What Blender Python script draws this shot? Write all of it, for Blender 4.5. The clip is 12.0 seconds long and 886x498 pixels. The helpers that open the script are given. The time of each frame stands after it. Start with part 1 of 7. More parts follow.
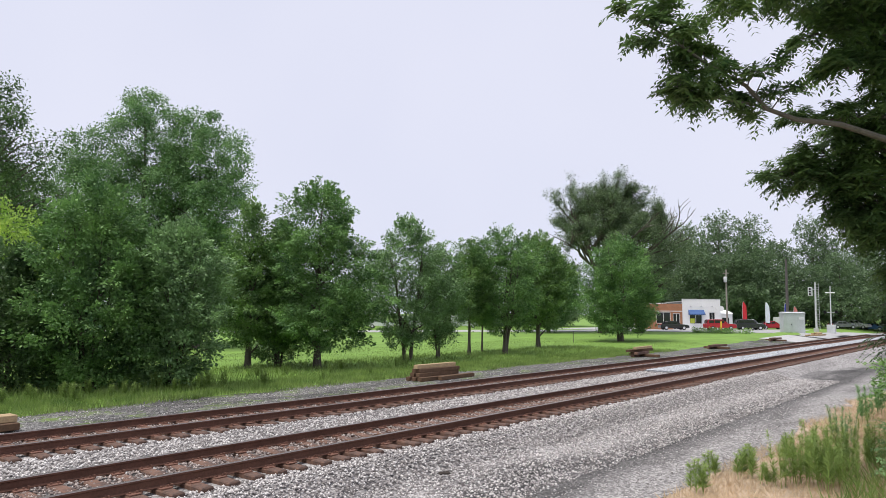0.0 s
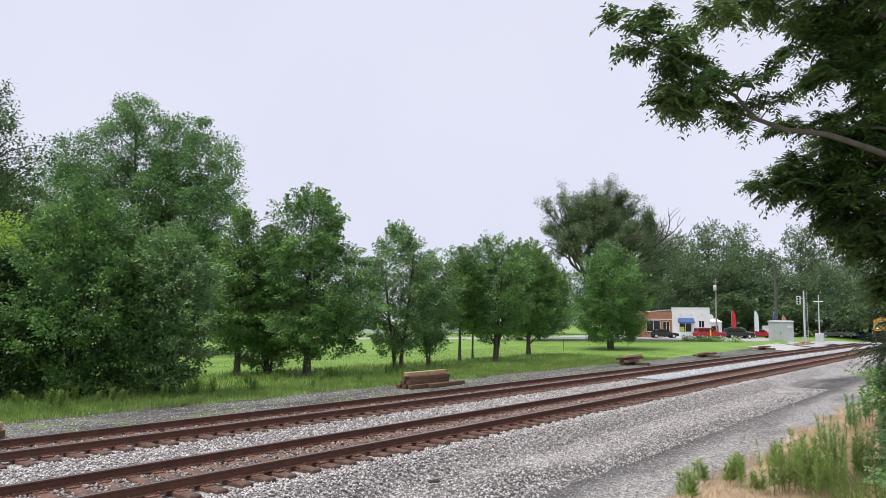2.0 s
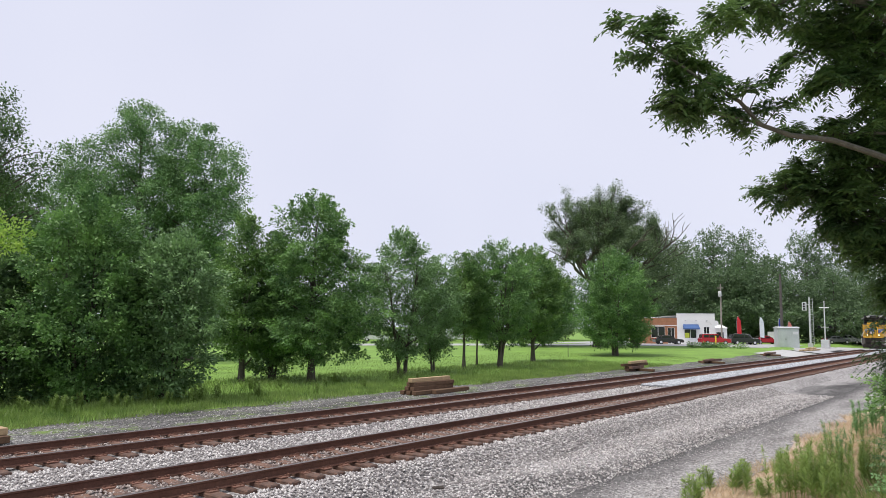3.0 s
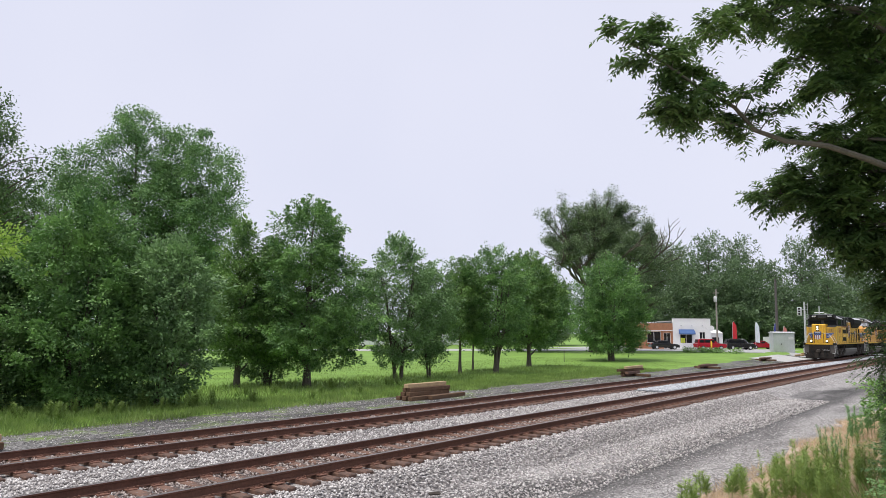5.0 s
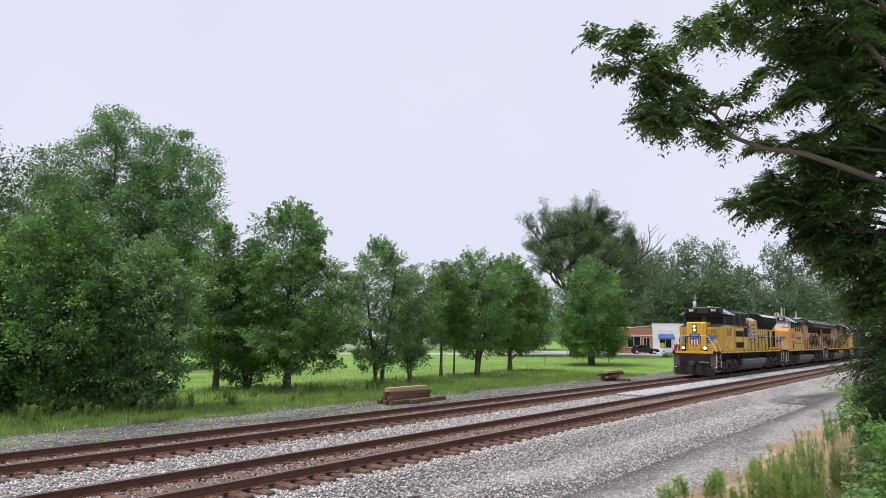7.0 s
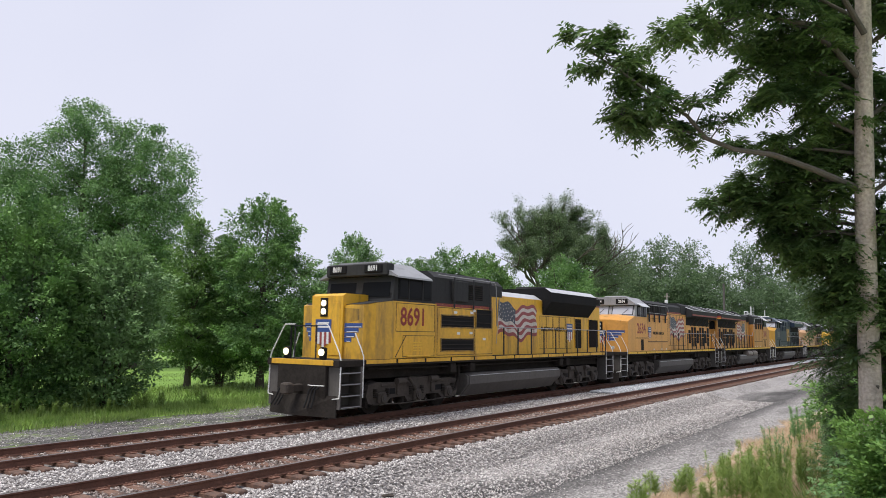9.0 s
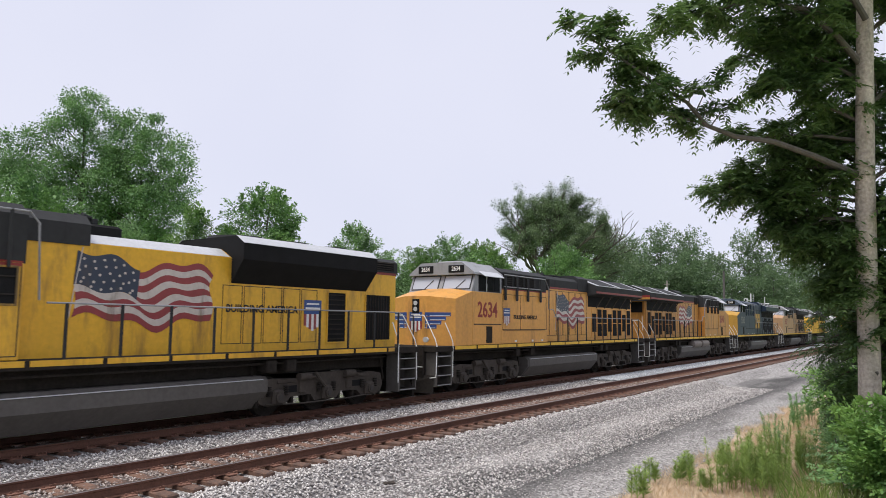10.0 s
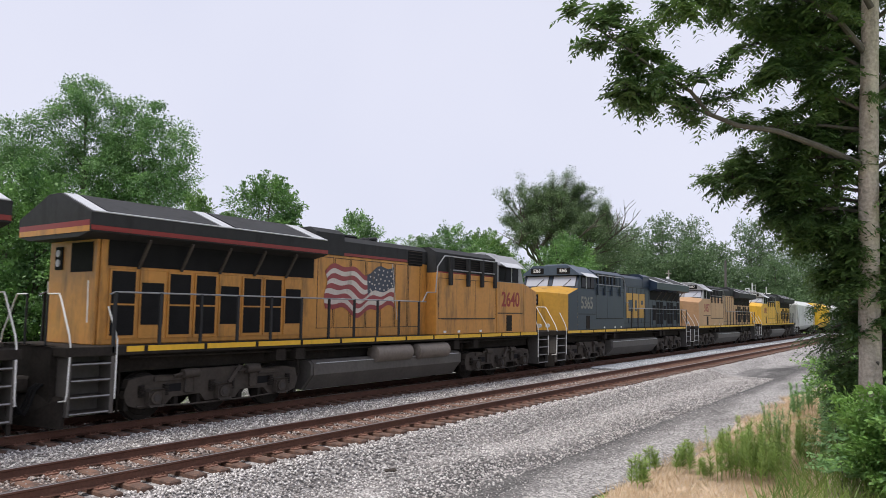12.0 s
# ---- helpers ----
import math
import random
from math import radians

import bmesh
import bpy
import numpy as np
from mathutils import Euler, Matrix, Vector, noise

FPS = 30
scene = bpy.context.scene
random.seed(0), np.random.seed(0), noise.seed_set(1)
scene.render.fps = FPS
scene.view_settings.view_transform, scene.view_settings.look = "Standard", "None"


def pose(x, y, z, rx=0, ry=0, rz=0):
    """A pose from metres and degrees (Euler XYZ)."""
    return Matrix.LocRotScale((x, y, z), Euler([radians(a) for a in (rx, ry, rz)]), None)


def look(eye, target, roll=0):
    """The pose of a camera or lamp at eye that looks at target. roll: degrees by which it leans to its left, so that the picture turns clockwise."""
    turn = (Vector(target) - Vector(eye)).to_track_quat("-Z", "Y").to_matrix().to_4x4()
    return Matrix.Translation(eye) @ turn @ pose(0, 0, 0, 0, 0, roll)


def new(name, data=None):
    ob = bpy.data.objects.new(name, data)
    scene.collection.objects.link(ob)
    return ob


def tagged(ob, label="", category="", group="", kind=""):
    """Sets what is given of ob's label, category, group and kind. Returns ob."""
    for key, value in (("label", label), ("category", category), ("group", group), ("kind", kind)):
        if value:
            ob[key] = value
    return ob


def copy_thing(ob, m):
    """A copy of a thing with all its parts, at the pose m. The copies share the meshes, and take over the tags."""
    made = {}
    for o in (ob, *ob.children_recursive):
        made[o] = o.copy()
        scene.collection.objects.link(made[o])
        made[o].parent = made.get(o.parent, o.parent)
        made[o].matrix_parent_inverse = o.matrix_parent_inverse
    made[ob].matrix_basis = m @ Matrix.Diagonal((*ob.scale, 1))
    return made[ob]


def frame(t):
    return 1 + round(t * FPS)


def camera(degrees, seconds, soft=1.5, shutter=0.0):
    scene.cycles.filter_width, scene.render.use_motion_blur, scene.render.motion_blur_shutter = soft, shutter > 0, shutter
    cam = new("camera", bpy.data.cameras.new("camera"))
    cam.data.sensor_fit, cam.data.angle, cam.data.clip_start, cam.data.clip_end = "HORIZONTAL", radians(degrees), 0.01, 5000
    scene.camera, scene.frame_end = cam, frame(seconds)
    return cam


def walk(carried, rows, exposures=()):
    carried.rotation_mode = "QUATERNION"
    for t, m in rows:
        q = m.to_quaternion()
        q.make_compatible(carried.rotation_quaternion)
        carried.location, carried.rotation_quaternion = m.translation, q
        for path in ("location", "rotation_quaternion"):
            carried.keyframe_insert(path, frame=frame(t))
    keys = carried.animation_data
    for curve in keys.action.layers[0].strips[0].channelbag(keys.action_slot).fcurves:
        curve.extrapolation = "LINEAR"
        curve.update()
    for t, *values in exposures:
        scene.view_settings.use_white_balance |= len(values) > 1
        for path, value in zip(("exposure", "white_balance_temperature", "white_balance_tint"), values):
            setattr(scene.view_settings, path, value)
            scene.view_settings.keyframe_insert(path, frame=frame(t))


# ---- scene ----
# camera: handheld at one spot beside the line, turning slowly
cam = camera(64.0, 12.0, soft=0.6, shutter=0.06)
EYE = (0.0, 0.0, 3.093)
PATH = [
    (0.0, 95.2, -0.32, 38.93), (0.5, 95.35, -0.42, 38.76), (1.0, 95.48, -0.44, 38.48), (1.5, 95.62, -0.5, 38.24),
    (2.0, 95.8, -0.52, 38.17), (2.5, 96.03, -0.52, 38.32), (3.0, 96.28, -0.54, 38.51), (5.0, 96.71, -0.48, 38.19),
    (5.5, 96.79, -0.52, 37.85), (6.0, 96.88, -0.55, 37.5), (6.5, 96.96, -0.63, 37.14), (7.0, 97.03, -0.72, 36.69),
    (9.0, 96.88, -0.78, 34.64), (9.5, 96.44, -0.69, 34.56), (10.0, 95.94, -0.57, 34.67), (10.5, 95.51, -0.52, 34.79),
    (11.0, 95.21, -0.56, 34.8), (11.5, 95.1, -0.69, 34.67), (12.0, 95.02, -0.77, 34.79)]
walk(cam, [(t, pose(*EYE, a, b, c)) for t, a, b, c in PATH])

# ---- world and light: bright overcast ----
world = bpy.data.worlds.new("overcast_sky")
scene.world = world
world.use_nodes = True
wn, wl = world.node_tree.nodes, world.node_tree.links
wn.clear()
w_out = wn.new("ShaderNodeOutputWorld")
w_bg = wn.new("ShaderNodeBackground")
w_sky = wn.new("ShaderNodeTexSky")
w_sky.sky_type = "NISHITA"
w_sky.sun_disc = False
w_sky.sun_elevation = radians(68)
w_sky.sun_rotation = radians(202)
w_scale = wn.new("ShaderNodeVectorMath")
w_scale.operation = "SCALE"
w_scale.inputs["Scale"].default_value = 0.1
wl.new(w_sky.outputs[0], w_scale.inputs[0])
w_noise = wn.new("ShaderNodeTexNoise")
w_noise.inputs["Scale"].default_value = 1.6
w_noise.inputs["Detail"].default_value = 3.0
w_ramp = wn.new("ShaderNodeValToRGB")
w_ramp.color_ramp.elements[0].color = (0.715, 0.735, 0.885, 1)
w_ramp.color_ramp.elements[1].color = (0.795, 0.805, 0.935, 1)
w_ramp.color_ramp.elements[0].position = 0.3
w_ramp.color_ramp.elements[1].position = 0.7
wl.new(w_noise.outputs["Fac"], w_ramp.inputs[0])
w_mix = wn.new("ShaderNodeMix")
w_mix.data_type = "RGBA"
w_mix.inputs[0].default_value = 0.93
wl.new(w_scale.outputs[0], w_mix.inputs[6])
wl.new(w_ramp.outputs[0], w_mix.inputs[7])
wl.new(w_mix.outputs[2], w_bg.inputs[0])
w_bg.inputs[1].default_value = 1.06
wl.new(w_bg.outputs[0], w_out.inputs[0])

sun = new("sun", bpy.data.lights.new("sun", "SUN"))
sun.data.energy = 3.0
sun.data.angle = radians(25)
sun.data.color = (1.0, 0.95, 0.88)
sun.matrix_world = look((-9, -22, 60), (0, 0, 0))


# ---- materials ----
def nodes_of(name):
    m = bpy.data.materials.new(name)
    m.use_nodes = True
    n, l = m.node_tree.nodes, m.node_tree.links
    return m, n, l, n["Principled BSDF"]


def tint(c, k):
    return (min(1, c[0] * k), min(1, c[1] * k), min(1, c[2] * k), 1)


def surface(name, color, rough=0.6, metal=0.0, vary=0.25, fine=30.0, coarse=2.0, bump=0.15, dirt=None, dirt_amount=0.4, streak=1.0, shine=0.5):
    """Painted, metal or stony surface: fine grain, coarse stains, optional dirt; streak stretches the stains downwards."""
    m, n, l, bsdf = nodes_of(name)
    co = n.new("ShaderNodeTexCoord")
    mp = n.new("ShaderNodeMapping")
    mp.inputs["Scale"].default_value = (1, 1, 1 / streak)
    l.new(co.outputs["Object"], mp.inputs[0])
    a = n.new("ShaderNodeTexNoise")
    a.inputs["Scale"].default_value = fine
    a.inputs["Detail"].default_value = 4
    b = n.new("ShaderNodeTexNoise")
    b.inputs["Scale"].default_value = coarse
    b.inputs["Detail"].default_value = 6
    l.new(co.outputs["Object"], a.inputs["Vector"])
    l.new(mp.outputs[0], b.inputs["Vector"])
    add = n.new("ShaderNodeMath")
    add.operation = "ADD"
    l.new(a.outputs["Fac"], add.inputs[0])
    l.new(b.outputs["Fac"], add.inputs[1])
    ramp = n.new("ShaderNodeValToRGB")
    ramp.color_ramp.elements[0].position = 0.3
    ramp.color_ramp.elements[1].position = 0.7
    ramp.color_ramp.elements[0].color = tint(color, 1 - vary)
    ramp.color_ramp.elements[1].color = tint(color, 1 + vary)
    half = n.new("ShaderNodeMath")
    half.operation = "MULTIPLY"
    half.inputs[1].default_value = 0.5
    l.new(add.outputs[0], half.inputs[0])
    l.new(half.outputs[0], ramp.inputs[0])
    last = ramp.outputs[0]
    if dirt:
        d = n.new("ShaderNodeTexNoise")
        d.inputs["Scale"].default_value = coarse * 1.7
        d.inputs["Detail"].default_value = 8
        d.inputs["Roughness"].default_value = 0.7
        l.new(mp.outputs[0], d.inputs["Vector"])
        r = n.new("ShaderNodeMapRange")
        r.inputs[1].default_value = 0.66 - 0.24 * dirt_amount
        r.inputs[2].default_value = 0.84 - 0.24 * dirt_amount
        r.inputs[4].default_value = 0.85
        l.new(d.outputs["Fac"], r.inputs[0])
        mix = n.new("ShaderNodeMix")
        mix.data_type = "RGBA"
        mix.inputs[7].default_value = (*dirt, 1)
        l.new(r.outputs[0], mix.inputs[0])
        l.new(last, mix.inputs[6])
        last = mix.outputs[2]
    l.new(last, bsdf.inputs["Base Color"])
    bsdf.inputs["Roughness"].default_value = rough
    bsdf.inputs["Metallic"].default_value = metal
    bsdf.inputs["Specular IOR Level"].default_value = shine
    if bump:
        bp = n.new("ShaderNodeBump")
        bp.inputs["Strength"].default_value = bump
        bp.inputs["Distance"].default_value = 0.02
        l.new(a.outputs["Fac"], bp.inputs["Height"])
        l.new(bp.outputs[0], bsdf.inputs["Normal"])
    return m


def leafy(name, dark, light, trans=0.3, rough=0.55):
    """Foliage: every leaf has its own shade, and lets some light through."""
    m, n, l, bsdf = nodes_of(name)
    geo = n.new("ShaderNodeNewGeometry")
    ramp = n.new("ShaderNodeValToRGB")
    ramp.color_ramp.elements[0].color = (*dark, 1)
    ramp.color_ramp.elements[1].color = (*light, 1)
    co = n.new("ShaderNodeTexCoord")
    big = n.new("ShaderNodeTexNoise")
    big.inputs["Scale"].default_value = 0.9
    big.inputs["Detail"].default_value = 3
    l.new(co.outputs["Object"], big.inputs["Vector"])
    mx = n.new("ShaderNodeMath")
    mx.operation = "MULTIPLY_ADD"
    mx.inputs[1].default_value = 0.35
    l.new(geo.outputs["Random Per Island"], mx.inputs[0])
    sc = n.new("ShaderNodeMath")
    sc.operation = "MULTIPLY_ADD"
    sc.inputs[1].default_value = 2.0
    sc.inputs[2].default_value = -0.68
    l.new(big.outputs["Fac"], sc.inputs[0])
    l.new(sc.outputs[0], mx.inputs[2])
    l.new(mx.outputs[0], ramp.inputs[0])
    l.new(ramp.outputs[0], bsdf.inputs["Base Color"])
    bsdf.inputs["Roughness"].default_value = rough
    tr = n.new("ShaderNodeBsdfTranslucent")
    l.new(ramp.outputs[0], tr.inputs["Color"])
    mix = n.new("ShaderNodeMixShader")
    mix.inputs[0].default_value = trans
    l.new(bsdf.outputs[0], mix.inputs[1])
    l.new(tr.outputs[0], mix.inputs[2])
    l.new(mix.outputs[0], n["Material Output"].inputs["Surface"])
    return m


def glow(name, color, strength):
    m, n, l, bsdf = nodes_of(name)
    bsdf.inputs["Base Color"].default_value = (*color, 1)
    bsdf.inputs["Emission Color"].default_value = (*color, 1)
    bsdf.inputs["Emission Strength"].default_value = strength
    return m


def glass(name, color=(0.02, 0.025, 0.03), rough=0.06, shine=0.5):
    m, n, l, bsdf = nodes_of(name)
    bsdf.inputs["Base Color"].default_value = (*color, 1)
    bsdf.inputs["Roughness"].default_value = rough
    bsdf.inputs["IOR"].default_value = 1.5
    bsdf.inputs["Specular IOR Level"].default_value = shine
    return m


def stony(name, c_lo, c_mid, c_hi, by_object=False):
    """Loose stones, each its own grey."""
    m, n, l, bsdf = nodes_of(name)
    geo = n.new("ShaderNodeNewGeometry")
    ramp = n.new("ShaderNodeValToRGB")
    e = ramp.color_ramp.elements
    e[0].color, e[1].color = (*c_lo, 1), (*c_hi, 1)
    mid = e.new(0.5)
    mid.color = (*c_mid, 1)
    l.new(geo.outputs["Random Per Island"], ramp.inputs[0])
    l.new(ramp.outputs[0], bsdf.inputs["Base Color"])
    bsdf.inputs["Roughness"].default_value = 0.9
    return m


def gravel(name, c_lo, c_mid, c_hi, cell=18.0, patch=0.35, patch_dark=0.55, green=None, bump=0.9, band=None):
    """Gravel: cells of different greys, with broad darker patches and, where given, sprouting grass."""
    m, n, l, bsdf = nodes_of(name)
    co = n.new("ShaderNodeTexCoord")
    v = n.new("ShaderNodeTexVoronoi")
    v.inputs["Scale"].default_value = cell
    l.new(co.outputs["Object"], v.inputs["Vector"])
    sep = n.new("ShaderNodeSeparateColor")
    l.new(v.outputs["Color"], sep.inputs[0])
    ramp = n.new("ShaderNodeValToRGB")
    e = ramp.color_ramp.elements
    e[0].color, e[1].color = (*c_lo, 1), (*c_hi, 1)
    e.new(0.55).color = (*c_mid, 1)
    l.new(sep.outputs[0], ramp.inputs[0])
    big = n.new("ShaderNodeTexNoise")
    big.inputs["Scale"].default_value = patch
    big.inputs["Detail"].default_value = 5
    mp = n.new("ShaderNodeMapping")
    mp.inputs["Scale"].default_value = (1.6, 0.35, 1)
    l.new(co.outputs["Object"], mp.inputs[0])
    l.new(mp.outputs[0], big.inputs["Vector"])
    pr = n.new("ShaderNodeMapRange")
    pr.inputs[1].default_value = 0.47
    pr.inputs[2].default_value = 0.58
    pr.inputs[3].default_value = 1.0
    pr.inputs[4].default_value = patch_dark
    l.new(big.outputs["Fac"], pr.inputs[0])
    mul = n.new("ShaderNodeVectorMath")
    mul.operation = "SCALE"
    l.new(ramp.outputs[0], mul.inputs[0])
    l.new(pr.outputs[0], mul.inputs["Scale"])
    last = mul.outputs[0]
    if band:
        # an oily dark wheel mark along the road, broken up by noise
        xyz = n.new("ShaderNodeSeparateXYZ")
        l.new(co.outputs["Object"], xyz.inputs[0])
        wob = n.new("ShaderNodeMath")
        wob.operation = "MULTIPLY_ADD"
        wob.inputs[1].default_value = 2.6
        l.new(big.outputs["Fac"], wob.inputs[0])
        l.new(xyz.outputs[0], wob.inputs[2])
        dist = n.new("ShaderNodeMath")
        dist.operation = "SUBTRACT"
        dist.inputs[1].default_value = band[0] + 1.3
        l.new(wob.outputs[0], dist.inputs[0])
        ab = n.new("ShaderNodeMath")
        ab.operation = "ABSOLUTE"
        l.new(dist.outputs[0], ab.inputs[0])
        br = n.new("ShaderNodeMapRange")
        br.inputs[1].default_value = band[1] * 0.35
        br.inputs[2].default_value = band[1]
        br.inputs[3].default_value = 0.33
        br.inputs[4].default_value = 1.0
        l.new(ab.outputs[0], br.inputs[0])
        bm_ = n.new("ShaderNodeVectorMath")
        bm_.operation = "SCALE"
        l.new(last, bm_.inputs[0])
        l.new(br.outputs[0], bm_.inputs["Scale"])
        last = bm_.outputs[0]
    if green:
        g = n.new("ShaderNodeTexNoise")
        g.inputs["Scale"].default_value = 0.8
        g.inputs["Detail"].default_value = 7
        g.inputs["Roughness"].default_value = 0.75
        l.new(co.outputs["Object"], g.inputs["Vector"])
        gr = n.new("ShaderNodeMapRange")
        gr.inputs[1].default_value = 0.52
        gr.inputs[2].default_value = 0.66
        l.new(g.outputs["Fac"], gr.inputs[0])
        mx = n.new("ShaderNodeMix")
        mx.data_type = "RGBA"
        mx.inputs[7].default_value = (*green, 1)
        l.new(gr.outputs[0], mx.inputs[0])
        l.new(last, mx.inputs[6])
        last = mx.outputs[2]
    l.new(last, bsdf.inputs["Base Color"])
    bsdf.inputs["Roughness"].default_value = 0.92
    bp = n.new("ShaderNodeBump")
    bp.inputs["Strength"].default_value = bump
    bp.inputs["Distance"].default_value = 0.04
    l.new(v.outputs["Distance"], bp.inputs["Height"])
    l.new(bp.outputs[0], bsdf.inputs["Normal"])
    return m


M_GRASS = surface("lawn_grass", (0.17, 0.30, 0.045), 0.9, vary=0.35, fine=9, coarse=0.35, bump=0.6, dirt=(0.10, 0.20, 0.03), dirt_amount=0.5)
M_BLADE = leafy("grass_blade", (0.095, 0.17, 0.035), (0.31, 0.42, 0.11), 0.3)
M_DRY = leafy("dry_grass", (0.5, 0.37, 0.23), (0.82, 0.66, 0.46), 0.2)
M_WEED = leafy("weed_leaf", (0.2, 0.31, 0.07), (0.5, 0.64, 0.2), 0.35)
M_WEED_DARK = leafy("shrub_leaf", (0.075, 0.19, 0.04), (0.3, 0.5, 0.13), 0.25)
M_FERN = leafy("sumac_leaf", (0.12, 0.28, 0.09), (0.36, 0.56, 0.24), 0.3)
M_SHOULDER = gravel("dark_shoulder_gravel", (0.06, 0.058, 0.056), (0.13, 0.125, 0.12), (0.34, 0.33, 0.32), 16, 0.5, 0.55, green=(0.16, 0.24, 0.05))
M_BALLAST = gravel("ballast_bed", (0.14, 0.13, 0.125), (0.33, 0.31, 0.3), (0.62, 0.595, 0.575), 17, 0.3, 0.75)
M_FRESH = gravel("fresh_pale_ballast", (0.22, 0.23, 0.25), (0.40, 0.42, 0.44), (0.62, 0.64, 0.66), 17, 0.3, 0.9)
M_PATHWAY = gravel("service_road_gravel", (0.15, 0.142, 0.136), (0.31, 0.295, 0.285), (0.56, 0.535, 0.515), 24, 0.42, 0.52, bump=0.6, band=(-6.9, 1.0))
M_STONE = stony("ballast_stone", (0.17, 0.155, 0.148), (0.40, 0.37, 0.355), (0.76, 0.73, 0.70))
M_STONE_RUST = stony("rust_stained_stone", (0.12, 0.09, 0.08), (0.27, 0.215, 0.19), (0.5, 0.44, 0.4))
M_STONE_FRESH = stony("pale_stone", (0.25, 0.26, 0.28), (0.42, 0.44, 0.46), (0.65, 0.67, 0.69))
M_SOIL = surface("bare_soil", (0.56, 0.44, 0.33), 0.95, vary=0.3, fine=25, coarse=1.2, bump=0.5, dirt=(0.12, 0.15, 0.05), dirt_amount=0.5)
M_RAIL = surface("rusty_rail_side", (0.13, 0.062, 0.042), 0.75, 0.3, vary=0.3, fine=25, coarse=3, bump=0.2)
M_RAILHEAD = surface("worn_rail_head", (0.36, 0.31, 0.29), 0.3, 0.85, vary=0.15, fine=30, coarse=2, bump=0.05)
M_PLATE = surface("rusty_tie_plate", (0.20, 0.10, 0.07), 0.85, 0.2, vary=0.35, fine=30, coarse=4, bump=0.3)
M_TIE = surface("weathered_tie", (0.17, 0.095, 0.066), 0.9, vary=0.45, fine=22, coarse=2.5, bump=0.5, dirt=(0.055, 0.042, 0.038), dirt_amount=0.8)
M_OLDTIE = surface("old_timber", (0.125, 0.072, 0.04), 0.9, vary=0.35, fine=20, coarse=3, bump=0.4, dirt=(0.10, 0.065, 0.04), dirt_amount=0.6)
M_TIMBER = surface("pale_timber", (0.44, 0.32, 0.18), 0.85, vary=0.25, fine=20, coarse=3, bump=0.3)
M_BARK = surface("tree_bark", (0.10, 0.085, 0.07), 0.95, vary=0.4, fine=14, coarse=4, bump=0.8, streak=4)
# Darkened to put the crown's shade on the limbs; sumac stems share it.
M_BARK_SHADED = surface("shaded_bark", (0.10, 0.088, 0.08), 0.95, vary=0.3, fine=18, coarse=5, bump=0.6)
M_BARK_PALE = surface("grey_bark", (0.40, 0.35, 0.31), 0.95, vary=0.5, fine=18, coarse=5, bump=0.9, streak=7)
M_ASPHALT = surface("asphalt", (0.40, 0.40, 0.40), 0.9, vary=0.2, fine=20, coarse=0.4, bump=0.2)
M_CONCRETE = surface("concrete", (0.46, 0.46, 0.45), 0.9, vary=0.15, fine=16, coarse=0.8, bump=0.2)

LEAF_ROW = leafy("row_tree_leaf", (0.047, 0.115, 0.040), (0.286, 0.459, 0.129), 0.22)
LEAF_DEEP = leafy("deep_tree_leaf", (0.042, 0.110, 0.040), (0.264, 0.462, 0.132), 0.22)
LEAF_PALE = leafy("pale_tree_leaf", (0.072, 0.145, 0.060), (0.292, 0.470, 0.178), 0.22)
LEAF_DARK = leafy("dark_tree_leaf", (0.036, 0.085, 0.032), (0.16, 0.26, 0.085), 0.25)
LEAF_LIME = leafy("lime_tree_leaf", (0.167, 0.333, 0.049), (0.534, 0.690, 0.151), 0.4)
LEAF_BACK = leafy("tall_tree_leaf", (0.068, 0.153, 0.062), (0.269, 0.448, 0.162), 0.22)
LEAF_GREY = leafy("willow_leaf", (0.056, 0.098, 0.046), (0.232, 0.320, 0.152), 0.3)
# Greyer, low-contrast greens put the haze of distance into the leaf colour.
LEAF_HAZED = leafy("hazed_wood_leaf", (0.09, 0.15, 0.078), (0.19, 0.285, 0.13), 0.3)
LEAF_NEAR = leafy("near_tree_leaf", (0.024, 0.066, 0.024), (0.17, 0.27, 0.08), 0.35)


